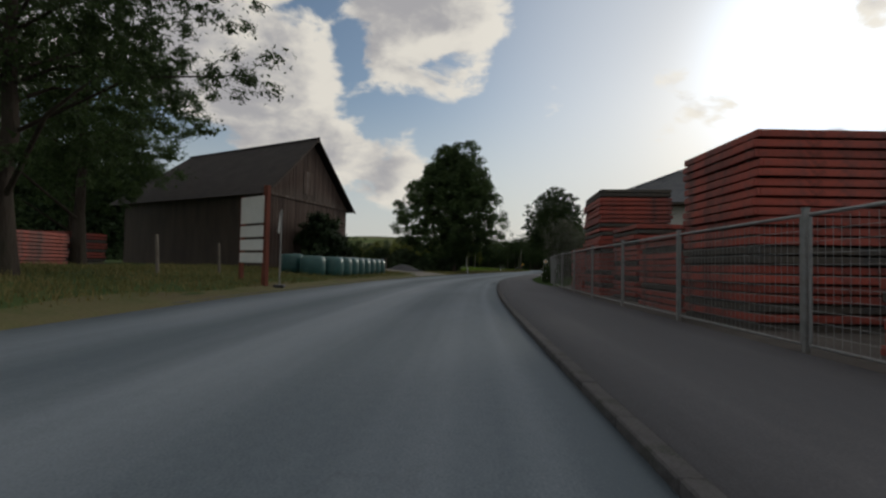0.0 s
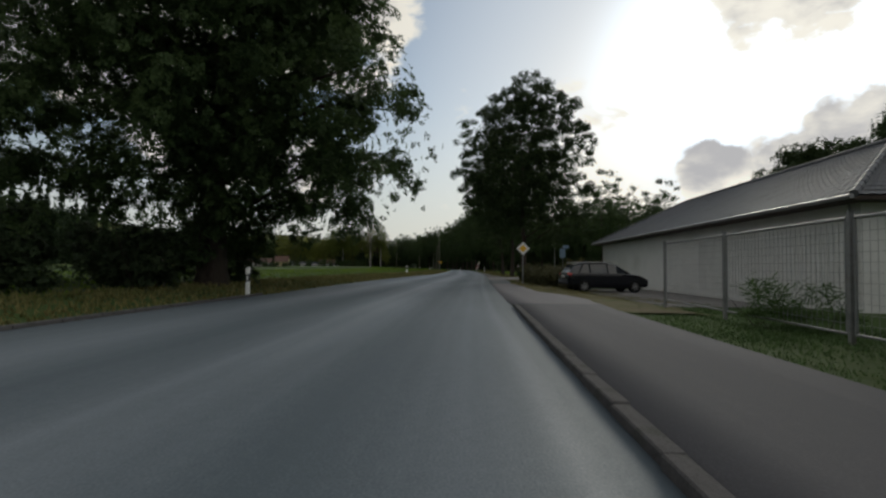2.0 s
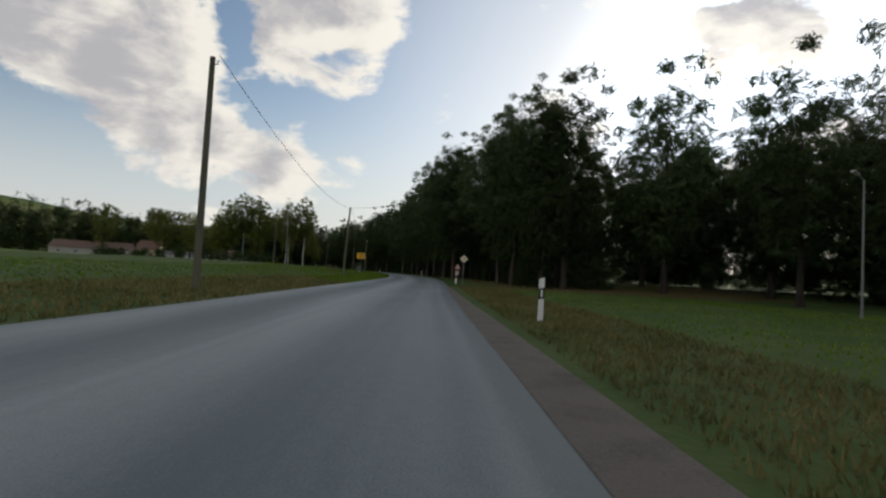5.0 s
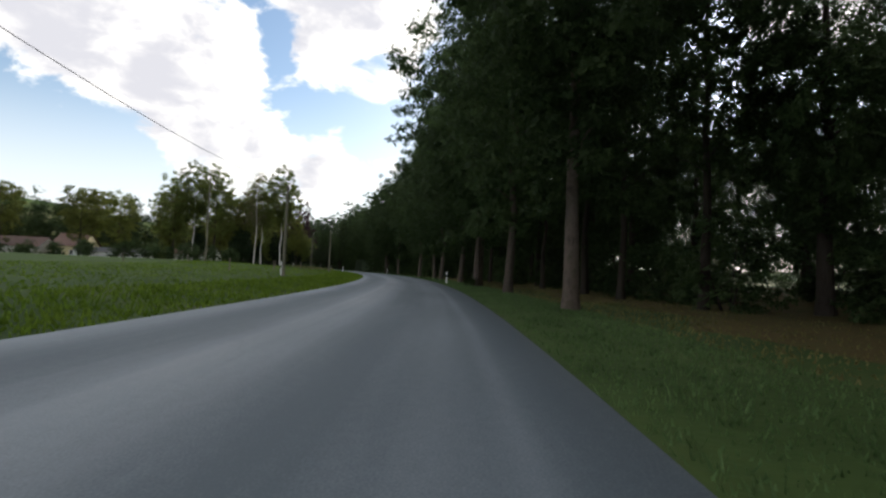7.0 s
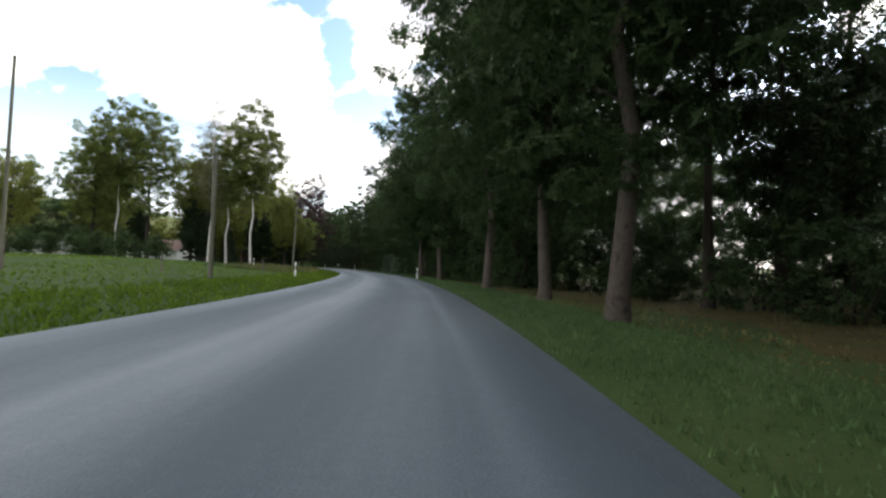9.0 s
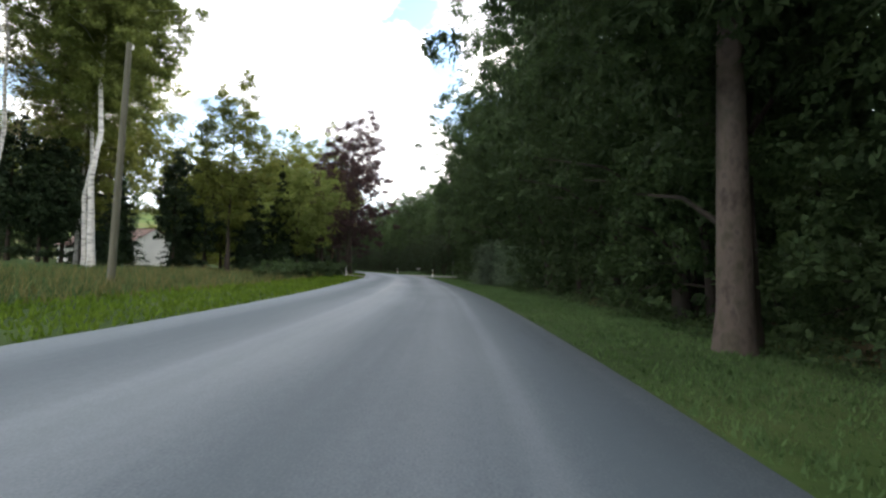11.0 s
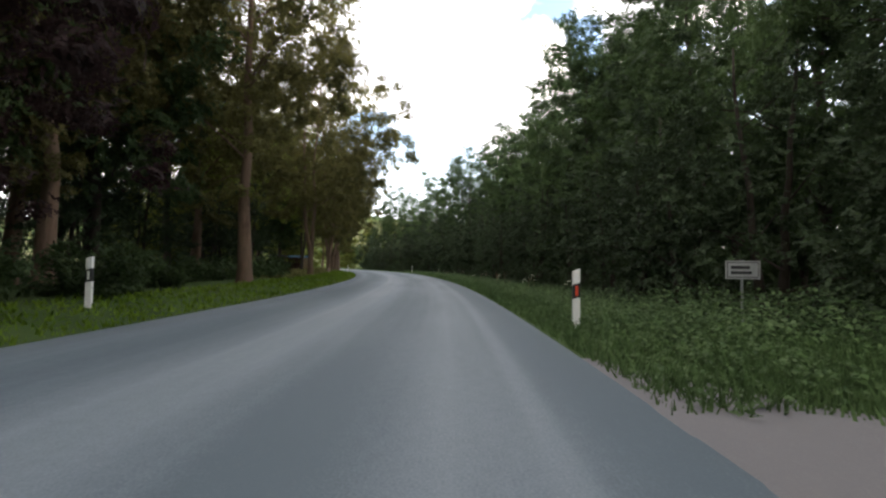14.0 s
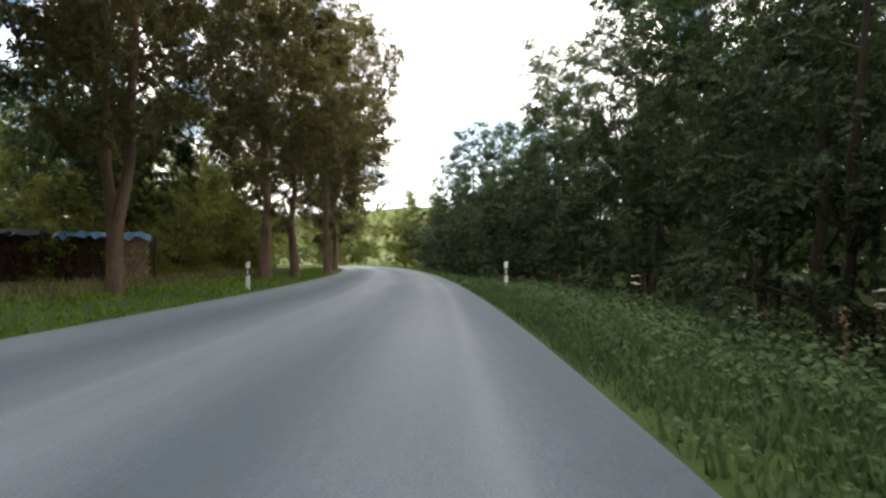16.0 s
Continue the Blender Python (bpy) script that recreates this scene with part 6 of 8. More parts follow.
grow("copper_beech", [(9.9, 375.2), (-1.8, 399.4)], "large copper beech with dark purple foliage", seed=85, scales=[1.0, 0.95], height=21.5, radius=6.2, bare=1.6, leaves=13500, mt=LEAF_COPPER, bark=BARK, trunk_r=0.4, leaf=0.2, shape="egg", clump=0.82)
CHEST = "tall brownish green roadside lime with a pale trunk"
grow("lime_left", [(-8.0, 404.0), (-8.4, 411.7), (-42.4, 458.5), (-44.6, 461.8), (-50.0, 468.5), (-57.5, 475.5), (-65.5, 482.0), flat(404, -17), flat(414, -20), flat(424, -14), flat(437, -13.5)], CHEST, "roadside limes", seed=86, scales=[1, 1.06, 1.05, 0.95, 1.05, 1, 1.05, 1, 1.05, 0.95, 1], height=19.5, radius=6.3, bare=3.6, leaves=8600, mt=LEAF_BROWN, bark=BARK_PALE, trunk_r=0.26, leaf=0.2, shape="dome", clump=0.68, matted=1.35)
grow("maple_left", [(-2.6, 392.2), (-29.2, 430.0), (-33.2, 432.6), (-34.3, 442.6), (-36.6, 437.0), (-41.0, 440.5)], "yellow-green roadside maple with two slender stems", "verge maples", seed=96, scales=[1.18, 0.95, 0.95, 0.95, 1.0, 1.05], height=19.5, radius=6.3, bare=3.9, leaves=8600, mt=LEAF_WARM, bark=BARK, trunk_r=0.16, leaf=0.2, shape="dome", clump=0.68, matted=1.25, stems=2, fork=1.2)
for fx, fy, ft in ((-16.9, 425.1, 110), (-25.3, 436.9, 40), (-35.3, 449.4, 50)):
    plant("lime_forked", fx, fy, "tall brownish green roadside lime with a forked pale trunk", turn=ft, group="roadside limes", seed=92, height=19.5, radius=7.3, bare=2.8, leaves=10500, mt=LEAF_BROWN, bark=BARK_PALE, trunk_r=0.18, leaf=0.2, shape="dome", clump=0.68, matted=1.35, stems=2, fork=1.9)
grow("wood_tree_a", [flat(412, -12.0), flat(419, -12.5), flat(426.5, -13.0), flat(433, -17.0)], "dense dark green maple behind the roadside limes", "dark maples")
grow("thuja", [(2.5, 343.0), (-0.5, 344.5), (8.6, 346.0), (10.2, 347.2), (-9.0, 344.0), (-11.5, 349.5), (1.2, 340.5), (2.4, 341.5)], "dark green columnar thuja in the garden", "thujas", seed=90, height=9.5, radius=1.9, bare=0.1, leaves=4200, mt=NEEDLE, bark=BARK, trunk_r=0.12, leaf=0.17, shape="egg", clump=0.5)
BEHIND = along(392, 525, 8.0, -17.0, 2.5, 45)
grow("wood_tree_a", [p for p in BEHIND if 434 < p[1] < 455], "dense dark green maple behind the roadside limes", "dark maples", scales=[0.95] * 8)
grow("left_back", [p for p in BEHIND if not 428 < p[1] < 455] + [flat(399, -25), flat(405, -31), flat(394, -30), (3.2, 381.5), (-9.0, 395.5), (-16.5, 399.5), (-12.5, 398.5), (-22.0, 402.0)], "green tree beyond the verge shrubs", "trees behind the verge", seed=87, height=18.0, radius=4.6, bare=2.0, leaves=2900, mt=LEAF_WARM, bark=BARK, trunk_r=0.2, leaf=0.32, shape="egg", clump=1.0)
grow("hazel_b", along(416, 450, 4.6, -14.5, 0.8, 56), "dark undergrowth behind the roadside limes", "left undergrowth", "shrub", "shrub", scales=[0.8] * 8)
grow("left_thicket", along(487, 524, 4.2, -15.5, 0.8, 55) + [(-52.5, 449.0), (-34.8, 421.6), (-34.0, 424.1), (-33.2, 426.6), (-31.6, 428.6), (-25.8, 421.5), (-27.4, 418.6), (-43.2, 426.5), (-21.5, 416.2)], "light green thicket behind the roadside limes", "left thicket", "shrub", "shrub", seed=91, height=6.5, radius=2.8, bare=0.0, leaves=3200, mt=LEAF_WARM, bark=BARK, trunk_r=0.08, leaf=0.24, shape="bush", clump=0.75, stems=3)
grow("verge_bush", along(386, 425, 2.4, -9.0, 0.5, 46) + along(352, 374, 2.6, -9.4, 0.7, 47) + along(425, 445, 3.0, -10.5, 0.8, 48), "low dark green bramble bush on the verge", "verge bushes", "shrub", "shrub", seed=88, height=1.25, radius=1.2, bare=0.0, leaves=1000, mt=LEAF, bark=BARK, trunk_r=0.02, leaf=0.15, shape="bush", clump=0.45, stems=3)
grow("spruce_sapling", along(388, 412, 3.4, -10.6, 0.8, 49) + along(368, 404, 2.1, -13.2, 1.2, 61) + along(372, 398, 2.6, -16.5, 1.5, 62), "small dark green spruce sapling", "spruce saplings", seed=89, needles=True, height=2.0, radius=0.7, leaves=900, mt=NEEDLE, bark=BARK, bare=0.1, leaf=0.2)


def woods(name, spots, tall, wide, leaves, leaf, mt, label, seed, needles=False):
    """Far trees, too many to count, as one mesh of leaf sprays."""
    rng = np.random.default_rng(seed)
    cens, sizes = [], []
    for x, y in spots:
        h, r = tall * rng.uniform(0.75, 1.15), wide * rng.uniform(0.8, 1.2)
        g = ground_at(x, y) if abs(nearest(x, y)[1]) < 60 else 0.0
        if needles:
            f = rng.uniform(0, 1, leaves) ** 0.7
            a = rng.uniform(0, 2 * np.pi, leaves)
            o = r * f * np.sqrt(rng.uniform(0.1, 1, leaves))
            c = np.stack([o * np.cos(a), o * np.sin(a), h * (1 - f)], 1)
        else:
            f = rng.uniform(0, 1, leaves) ** 0.85
            a = rng.uniform(0, 2 * np.pi, leaves)
            lump = 0.84 + 0.22 * np.sin(a * 3 + x) * np.cos(f * 9 + y)
            o = r * lump * np.sqrt(1 - np.clip((f - 0.35) / 0.65, 0, 1) ** 2.2) * rng.uniform(0.1, 1, leaves) ** 0.4
            c = np.stack([o * np.cos(a), o * np.sin(a), 0.2 + h * f * lump], 1)
        sz = rng.uniform(0.6, 1.3, leaves)
        inner = leaves // 7
        c[:inner, :2] *= 0.45
        sz[:inner] *= 2.6
        cens.append(c + np.array([x, y, g]))
        sizes.append(sz * 1.12)
    me = leaf_mesh(name, np.concatenate(cens), np.concatenate(sizes), mt, rng, leaf, leaf * 0.8, corners=3)
    tagged(new(name, me), label, "wood", "", "stuff")


rs = random.Random(12)
woods("spruce_forest", [(-92 - 0.16 * k + rs.uniform(-3, 3) - 9 * (k % 4), 140 + 1.25 * k + rs.uniform(-4, 4)) for k in range(130)], 26, 4.0, 560, 1.1, NEEDLE, "dark spruce forest edge across the field", 5, True)
woods("yard_spruces", [(-76 + 0.62 * k + rs.uniform(-2, 2), 50 + 0.4 * k + rs.uniform(-3, 5)) for k in range(46)], 15, 3.4, 620, 0.7, NEEDLE, "dark spruces behind the barn yard", 15, True)
woods("slope_spruces", [(-44 - 0.5 * k + rs.uniform(-2, 2), 66 - 0.45 * k + rs.uniform(-2, 3)) for k in range(30)], 14, 3.2, 520, 0.7, NEEDLE, "dark spruces on the slope behind the barn", 17, True)
woods("far_woods_left", [(-150 + 1.35 * k + rs.uniform(-3, 3), 372 + 0.10 * k + rs.uniform(-10, 14)) for k in range(82)], 19, 5.5, 360, 1.0, LEAF, "dark belt of trees beyond the meadow", 6)
woods("far_woods_hill", [(-420 + 4.2 * k + rs.uniform(-6, 6), 700 + rs.uniform(-40, 60)) for k in range(110)], 14, 8.0, 160, 2.4, LEAF, "distant woods on the hill", 7)
woods("far_woods_right", [(74 + rs.uniform(-6, 8), 182 + 1.6 * k) for k in range(34)] + [(98 + rs.uniform(-6, 6), 118 + 1.7 * k) for k in range(56)] + [(116 + rs.uniform(-6, 8), 60 + 1.7 * k) for k in range(84)], 19, 6.0, 330, 1.1, LEAF, "dark wood beyond the meadow and houses", 8)
woods("far_woods_back", [flat(205 + 2.4 * k, 27 + rs.uniform(0, 6)) for k in range(150)], 17, 4.6, 300, 1.1, LEAF, "deep dark wood behind the roadside trees", 9)
woods("side_road_wood", [flat(366 + 1.7 * k, 37 + rs.uniform(0, 9)) for k in range(60)], 19, 4.8, 300, 1.1, LEAF, "deep dark wood behind the side road", 16)
woods("far_woods_bend", [flat(500 + 2.6 * k, -24 - rs.uniform(0, 14)) for k in range(30)] + [(-70 - 3.0 * k, 515 + rs.uniform(-6, 10)) for k in range(30)], 15, 5.0, 330, 1.0, LEAF_WARM, "green woods round the bend", 10)
woods("village_bushes", [(-48 + 2.1 * k + rs.uniform(-2, 2), 322 + 0.25 * k + rs.uniform(-3, 3)) for k in range(26)], 3.2, 2.2, 260, 0.5, LEAF, "garden hedges and bushes by the houses", 11)


# ---- grass ----
def grass(name, s_from, s_to, u_of, wide, density, tall, mt, label, seed, thick=0.028, power=1.0):
    """Blades of grass as slim triangles, thicker on the ground towards the near side."""
    rng = np.random.default_rng(seed)
    n = int((s_to - s_from) * wide * density)
    s = rng.uniform(s_from, s_to, n)
    d = wide * rng.uniform(0, 1, n) ** power
    step = 1.0
    grid = np.arange(s_from - 2, s_to + 3, step)
    pts = np.array([(*on_line(float(g))[0], *on_line(float(g))[1]) for g in grid])
    edge = np.array([u_of(float(g)) for g in grid])
    side = -1 if edge[0] < 0 else 1
    e = np.interp(s, grid, edge)
    u = e + side * d
    zs = np.array([[land(float(g), float(ed) + side * dd) for dd in np.linspace(0, wide, 13)] for g, ed in zip(grid, edge)])
    gi = np.clip(((s - grid[0]) / step).astype(int), 0, len(grid) - 2)
    fi = (s - grid[0]) / step - gi
    dj = np.clip((d / wide * 12).astype(int), 0, 11)
    fj = d / wide * 12 - dj
    z = (zs[gi, dj] * (1 - fj) + zs[gi, dj + 1] * fj) * (1 - fi) + (zs[gi + 1, dj] * (1 - fj) + zs[gi + 1, dj + 1] * fj) * fi
    q = pts[gi] * (1 - fi)[:, None] + pts[gi + 1] * fi[:, None]
    x, y = q[:, 0] + q[:, 3] * u, q[:, 1] - q[:, 2] * u
    h = tall * rng.uniform(0.4, 1.25, n) * (0.55 + 0.45 * np.sin(s * 0.9 + 3 * np.sin(d * 2.0)) ** 2)
    a = rng.uniform(0, 2 * np.pi, n)
    w = thick * rng.uniform(0.6, 1.4, n)
    lean = rng.normal(0, 0.35, (n, 2)) * h[:, None]
    base = np.stack([x, y, z - 0.02], 1)
    wx = np.stack([np.cos(a) * w, np.sin(a) * w, np.zeros(n)], 1)
    tip = base + np.stack([lean[:, 0], lean[:, 1], h], 1)
    v = np.stack([base - wx, base + wx, tip], 1).reshape(-1, 3)
    me = bpy.data.meshes.new(name)
    me.vertices.add(3 * n)
    me.vertices.foreach_set("co", v.reshape(-1).astype(np.float32))
    me.loops.add(3 * n)
    me.loops.foreach_set("vertex_index", np.arange(3 * n, dtype=np.int32))
    me.polygons.add(n)
    me.polygons.foreach_set("loop_start", np.arange(0, 3 * n, 3, dtype=np.int32))
    me.polygons.foreach_set("loop_total", np.full(n, 3, dtype=np.int32))
    me.materials.append(mt)
    me.update(calc_edges=True)
    tagged(new(name, me), label, "grass", "", "stuff")


right = lambda s: table(EDGE_R, s) + 0.05
left = lambda s: table(EDGE_L, s) - 0.06
grass("verge_grass_right", 196, 384.5, right, 3.2, 210, 0.11, BLADE, "mown green grass on the verge", 1, 0.016)
grass("verge_grass_bend", 318, 384.5, right, 4.6, 260, 0.09, BLADE, "mown green grass on the verge of the bend", 25, 0.013)
grass("side_road_grass", 397, 412.2, lambda s: 1.7 + (412.2 - s) * 0.68, 3.2, 320, 0.2, BLADE, "rough grass beside the side road", 17, 0.014)
grass("verge_grass_tip", 384.3, 390.4, lambda s: max(right(s), 1.2 + (s - 386.9) * 1.27), 3.5, 400, 0.11, BLADE, "mown green grass at the corner of the verge", 18, 0.012)
grass("verge_grass_corner", 368, 392.4, lambda s: max(right(s) + 2.8, 1.3 + (s - 386.9) * 1.27), 5.5, 420, 0.10, BLADE_BRIGHT, "bright green grass at the corner of the side road", 15, 0.012)
grass("verge_grass_right_far", 411, 480, right, 4.5, 300, 0.27, BLADE, "green grass and weeds on the verge", 2, 0.015)
grass("verge_grass_right_end", 480, 560, right, 3.0, 40, 0.2, BLADE, "green grass on the verge", 3, 0.05)
grass("wood_grass", 196, 330, lambda s: right(s) + 3.0, 8.0, 34, 0.13, BLADE_DRY, "thin dry grass and litter under the trees", 4, 0.035)
grass("meadow_grass_right", 112.4, 196, lambda s: table(EDGE_R, s) + 0.75 + 0.9 * smooth((128 - s) / 14), 3.6, 170, 0.17, BLADE_DRY, "yellowing long grass beside the shoulder", 5, 0.016)
grass("meadow_right", 112.2, 196, lambda s: table(EDGE_R, s) + 4.2, 18.0, 30, 0.10, BLADE_BRIGHT, "short green meadow grass", 6, 0.03)
grass("lawn_right", 31, 78, lambda s: table(PAVE_R, s) + 0.03, 4.2, 300, 0.09, BLADE, "green lawn beside the pavement", 7, 0.014)
strip("verge_worn", [70 + 1.5 * i for i in range(16)], lambda s: [(table(PAVE_R, s) + d, land(s, table(PAVE_R, s) + d) + 0.02 + 0.035 * (0.1 < d < 2)) for d in (0.02, 0.3, 0.7, 1.1, 1.7, 2.3 + 0.4 * math.sin(s * 1.3))], DRYSOIL, "worn olive earth between pavement and parking place", "ground")
grass("parking_grass", 76, 90, lambda s: table(PAVE_R, s) + 0.03, 3.9, 330, 0.13, BLADE_DRY, "worn olive grass before the parking place", 16, 0.012)
grass("hedge_grass", 88, 100, lambda s: table(PAVE_R, s) + 0.1, 2.4, 120, 0.18, BLADE_DRY, "rough grass below the hedge", 8, 0.014)
strip("verge_dirt_left", [-60 + 2 * i for i in range(54)], lambda s: [(table(EDGE_L, s) - d, max(land(s, table(EDGE_L, s) - d), 0.0) + 0.015 - 0.05 * (d < 0)) for d in (1.05 + 0.25 * math.sin(s * 0.7), 0.7, 0.35, 0.05, -0.1)], DRYSOIL, "dry pale earth strip at the edge of the road", "ground")
grass("bank_grass_left", -20, 48, lambda s: left(s) - 0.7, 9.0, 70, 0.24, BLADE_DRY, "long rough grass on the bank", 9, 0.022)
grass("verge_grass_left", 61, 190, left, 4.0, 60, 0.22, BLADE_DRY, "rough grass at the edge of the meadow", 10, 0.035)
grass("meadow_left", 64, 330, lambda s: left(s) - 3.0, 24.0, 9, 0.11, BLADE_BRIGHT, "short green meadow grass", 11, 0.07)
grass("verge_grass_left_far", 190, 376, left, 3.2, 70, 0.2, BLADE_BRIGHT, "bright green verge grass", 12, 0.035)
grass("verge_grass_left_end", 384, 520, left, 3.0, 60, 0.16, BLADE_BRIGHT, "bright green verge grass", 13, 0.035)
grass("left_rough_grass", 436, 505, lambda s: left(s) - 2.7, 4.5, 24, 0.4, BLADE_DRY, "long rough grass under the roadside limes", 19, 0.032)
grass("park_grass", 318, 376, lambda s: left(s) - 3.0, 9.0, 30, 0.4, BLADE, "tall rough grass before the birches", 14, 0.03)


grass("park_grass_dry", 318, 376, lambda s: left(s) - 2.4, 8.0, 22, 0.6, BLADE_DRY, "olive seeding grass before the birches", 26, 0.02)


def weeds(name, s_from, s_to, u_from, wide, density, tall, leaf, mt, label, seed):
    """Nettles and other broad-leaved weeds, leaf above leaf on leaning stalks."""
    rng = np.random.default_rng(seed)
    cens, sizes = [], []
    for _ in range(int((s_to - s_from) * wide * density)):
        s, d = rng.uniform(s_from, s_to), wide * rng.uniform(0, 1) ** 0.9
        u = (u_from(s) if callable(u_from) else u_from) + d
        x, y = flat(s, u)
        h = tall * rng.uniform(0.35, 1.1) * (0.45 + 0.55 * min(1.0, d / (0.35 * wide)))
        n = int(9 + 5 * h)
        f = rng.uniform(0.1, 1, n)
        off = rng.normal(size=(n, 2)) * 0.11
        lean = rng.normal(size=2) * 0.14 * h
        cens.append(np.stack([x + off[:, 0] + lean[0] * f, y + off[:, 1] + lean[1] * f, land(s, u) + h * f], 1))
        sizes.append((1.25 - 0.5 * f) * rng.uniform(0.7, 1.2, n))
    me = leaf_mesh(name, np.concatenate(cens), np.concatenate(sizes), mt, rng, leaf, leaf * 0.72, 0.0, 1.3)
    tagged(new(name, me), label, "weeds", "", "stuff")


LEAF_NETTLE = leaves_material("nettle_leaves", (0.044, 0.08, 0.03), (0.11, 0.158, 0.066), 0.35, 0.1)
weeds("nettles", 414, 486, lambda s: right(s) + 1.3, 4.6, 18, 0.92, 0.1, LEAF_NETTLE, "tall nettles and grey-green weeds on the verge", 21)
weeds("side_road_weeds", 398, 415, lambda s: max(right(s) + 0.6, 2.1 + (411.8 - s) * 0.68), 10.0, 5, 0.62, 0.1, BLADE, "tall weeds and rough grass beside the side road", 24)
weeds("verge_herbs", 411, 486, lambda s: right(s) + 0.2, 1.9, 24, 0.3, 0.08, LEAF_NETTLE, "low broad-leaved weeds beside the road", 22)
weeds("wood_edge_herbs", 320, 384, lambda s: right(s) + 2.3, 1.6, 7, 0.4, 0.12, LEAF, "dark low weeds at the foot of the thicket", 23)


def hogweed(x, y, tall, seed):
    rng = np.random.default_rng(seed)
    ob = thing("hogweed", pose(x, y, ground_at(x, y), rng.uniform(-5, 5), rng.uniform(-5, 5), rng.uniform(0, 360)), "tall hogweed with flat white flower heads among nettles", "weed", "hogweeds")
    bm = bmesh.new()
    rod(bm, (0, 0, -0.1), (0.02, 0, tall * 0.75), 0.012, 0.008, 5)
    heads = [(0.02, 0.0, tall, 0.13), (0.17, 0.06, tall * 0.86, 0.09), (-0.12, -0.12, tall * 0.8, 0.08)]
    for hx, hy, hz, r in heads:
        rod(bm, (0.02, 0, tall * 0.6), (hx, hy, hz), 0.007, 0.004, 4)
    part("stalk", bm, BLADE, ob)
    for hx, hy, hz, r in heads:
        n = 60
        a, q = rng.uniform(0, 2 * np.pi, n), r * np.sqrt(rng.uniform(0, 1, n))
        c = np.stack([hx + q * np.cos(a), hy + q * np.sin(a), hz + 0.03 - 1.6 * q * q + rng.normal(0, 0.006, n)], 1)
        piece("flower_head", leaf_mesh("flower_head", c, rng.uniform(0.7, 1.2, n), UMBEL, rng, 0.045, 0.04, 0.0, 3.0), ob)


def dock(x, y, tall, seed):
    """A dead brown dock stalk with knobbly seed heads."""
    rng = np.random.default_rng(seed)
    ob = thing("dock", pose(x, y, ground_at(x, y), rng.uniform(-6, 6), rng.uniform(-6, 6), rng.uniform(0, 360)), "tall brown seeding dock stalk among the nettles", "weed", "docks")
    bm = bmesh.new()
    rod(bm, (0, 0, -0.1), (0.03, 0, tall), 0.01, 0.005, 5)
    part("stalk", bm, SEED, ob)
    n = 90
    h = np.linspace(0.45, 1.0, n)
    c = np.stack([0.03 * h + rng.normal(0, 0.028, n), rng.normal(0, 0.028, n), tall * h], 1)
    piece("seed_head", leaf_mesh("seed_head", c, rng.uniform(0.6, 1.2, n), SEED, rng, 0.05, 0.04), ob)


SEED = material("brown_seed", [(0.10, 0.06, 0.035), (0.2, 0.13, 0.08)], 6, 40, 0.85, 0.3)
for k in range(22):
    hx, hy = flat(440 + 2.1 * k + 0.8 * math.sin(k * 3.3), 6.3 + 0.9 * math.sin(k * 1.7))
    dock(hx, hy, 1.15 + 0.3 * math.sin(k * 2.7), 400 + k)
UMBEL = material("umbel_white", [(0.62, 0.62, 0.5), (0.75, 0.74, 0.64)], 6, 40, 0.8, 0.1)
for k, (hs, hu) in enumerate([(432, 6.4), (437, 5.8), (443, 6.8), (448, 6.0), (455, 6.3), (461, 6.6), (468, 6.9), (470.5, 6.4), (472.5, 5.6), (475, 6.8), (478, 6.0), (484, 6.5)]):
    hx, hy = flat(hs, hu)
    hogweed(hx, hy, 1.15 + 0.25 * math.sin(k * 2.1), 300 + k)
strip("wood_litter", [197 + 4 * i for i in range(44)], lambda s: [(table(EDGE_R, s) + d, land(s, table(EDGE_R, s) + d) + 0.03 - 0.09 * (d < 4.9)) for d in ((3.9 + 0.7 * math.sin(s * 0.9)) if s < 320 else 2.2, 5.0 + 0.4 * math.sin(s * 0.37), 7.0, 9.5, 12.0, 16.0, 22.0, 30.0)], WOODFLOOR, "brown leaf litter under the trees", "ground")


# ---- signs ----
SIGNWHITE = material("sign_white", [(0.7, 0.7, 0.68), (0.78, 0.78, 0.76)], 3, 30, 0.4, 0.03)
SIGNYELLOW = material("sign_yellow", [(0.75, 0.42, 0.02), (0.82, 0.48, 0.03)], 3, 30, 0.4, 0.03)
SIGNRED = material("sign_red", [(0.5, 0.02, 0.02), (0.6, 0.03, 0.025)], 3, 30, 0.4, 0.03)
SIGNDULL = material("sign_dull_blue", [(0.16, 0.23, 0.33), (0.22, 0.3, 0.4)], 3, 30, 0.5, 0.03)
SIGNGREY = material("sign_weathered_white", [(0.28, 0.29, 0.28), (0.4, 0.4, 0.39)], 3, 30, 0.5, 0.03)


def plate(parent, name, outline, y, thick, mt, label=""):
    bm = bmesh.new()
    prism(bm, outline, thick, Matrix.Translation((0, y, 0)))
    bmesh.ops.recalc_face_normals(bm, faces=list(bm.faces))
    return part(name, bm, mt, parent, label)


def sign_pole(ob, tall, r=0.03, y=0.05):
    bm = bmesh.new()
    rod(bm, (0, y, -0.3), (0, y, tall), r, n=10)
    rod(bm, (0, y, tall), (0, y, tall + 0.02), r * 1.15, n=10)
    part("pole", bm, STEEL, ob)


def ring_outline(n, r, cx=0.0, cz=0.0, start=0.0):
    return [(cx + r * math.sin(start + 2 * math.pi * i / n), cz + r * math.cos(start + 2 * math.pi * i / n)) for i in range(n)]


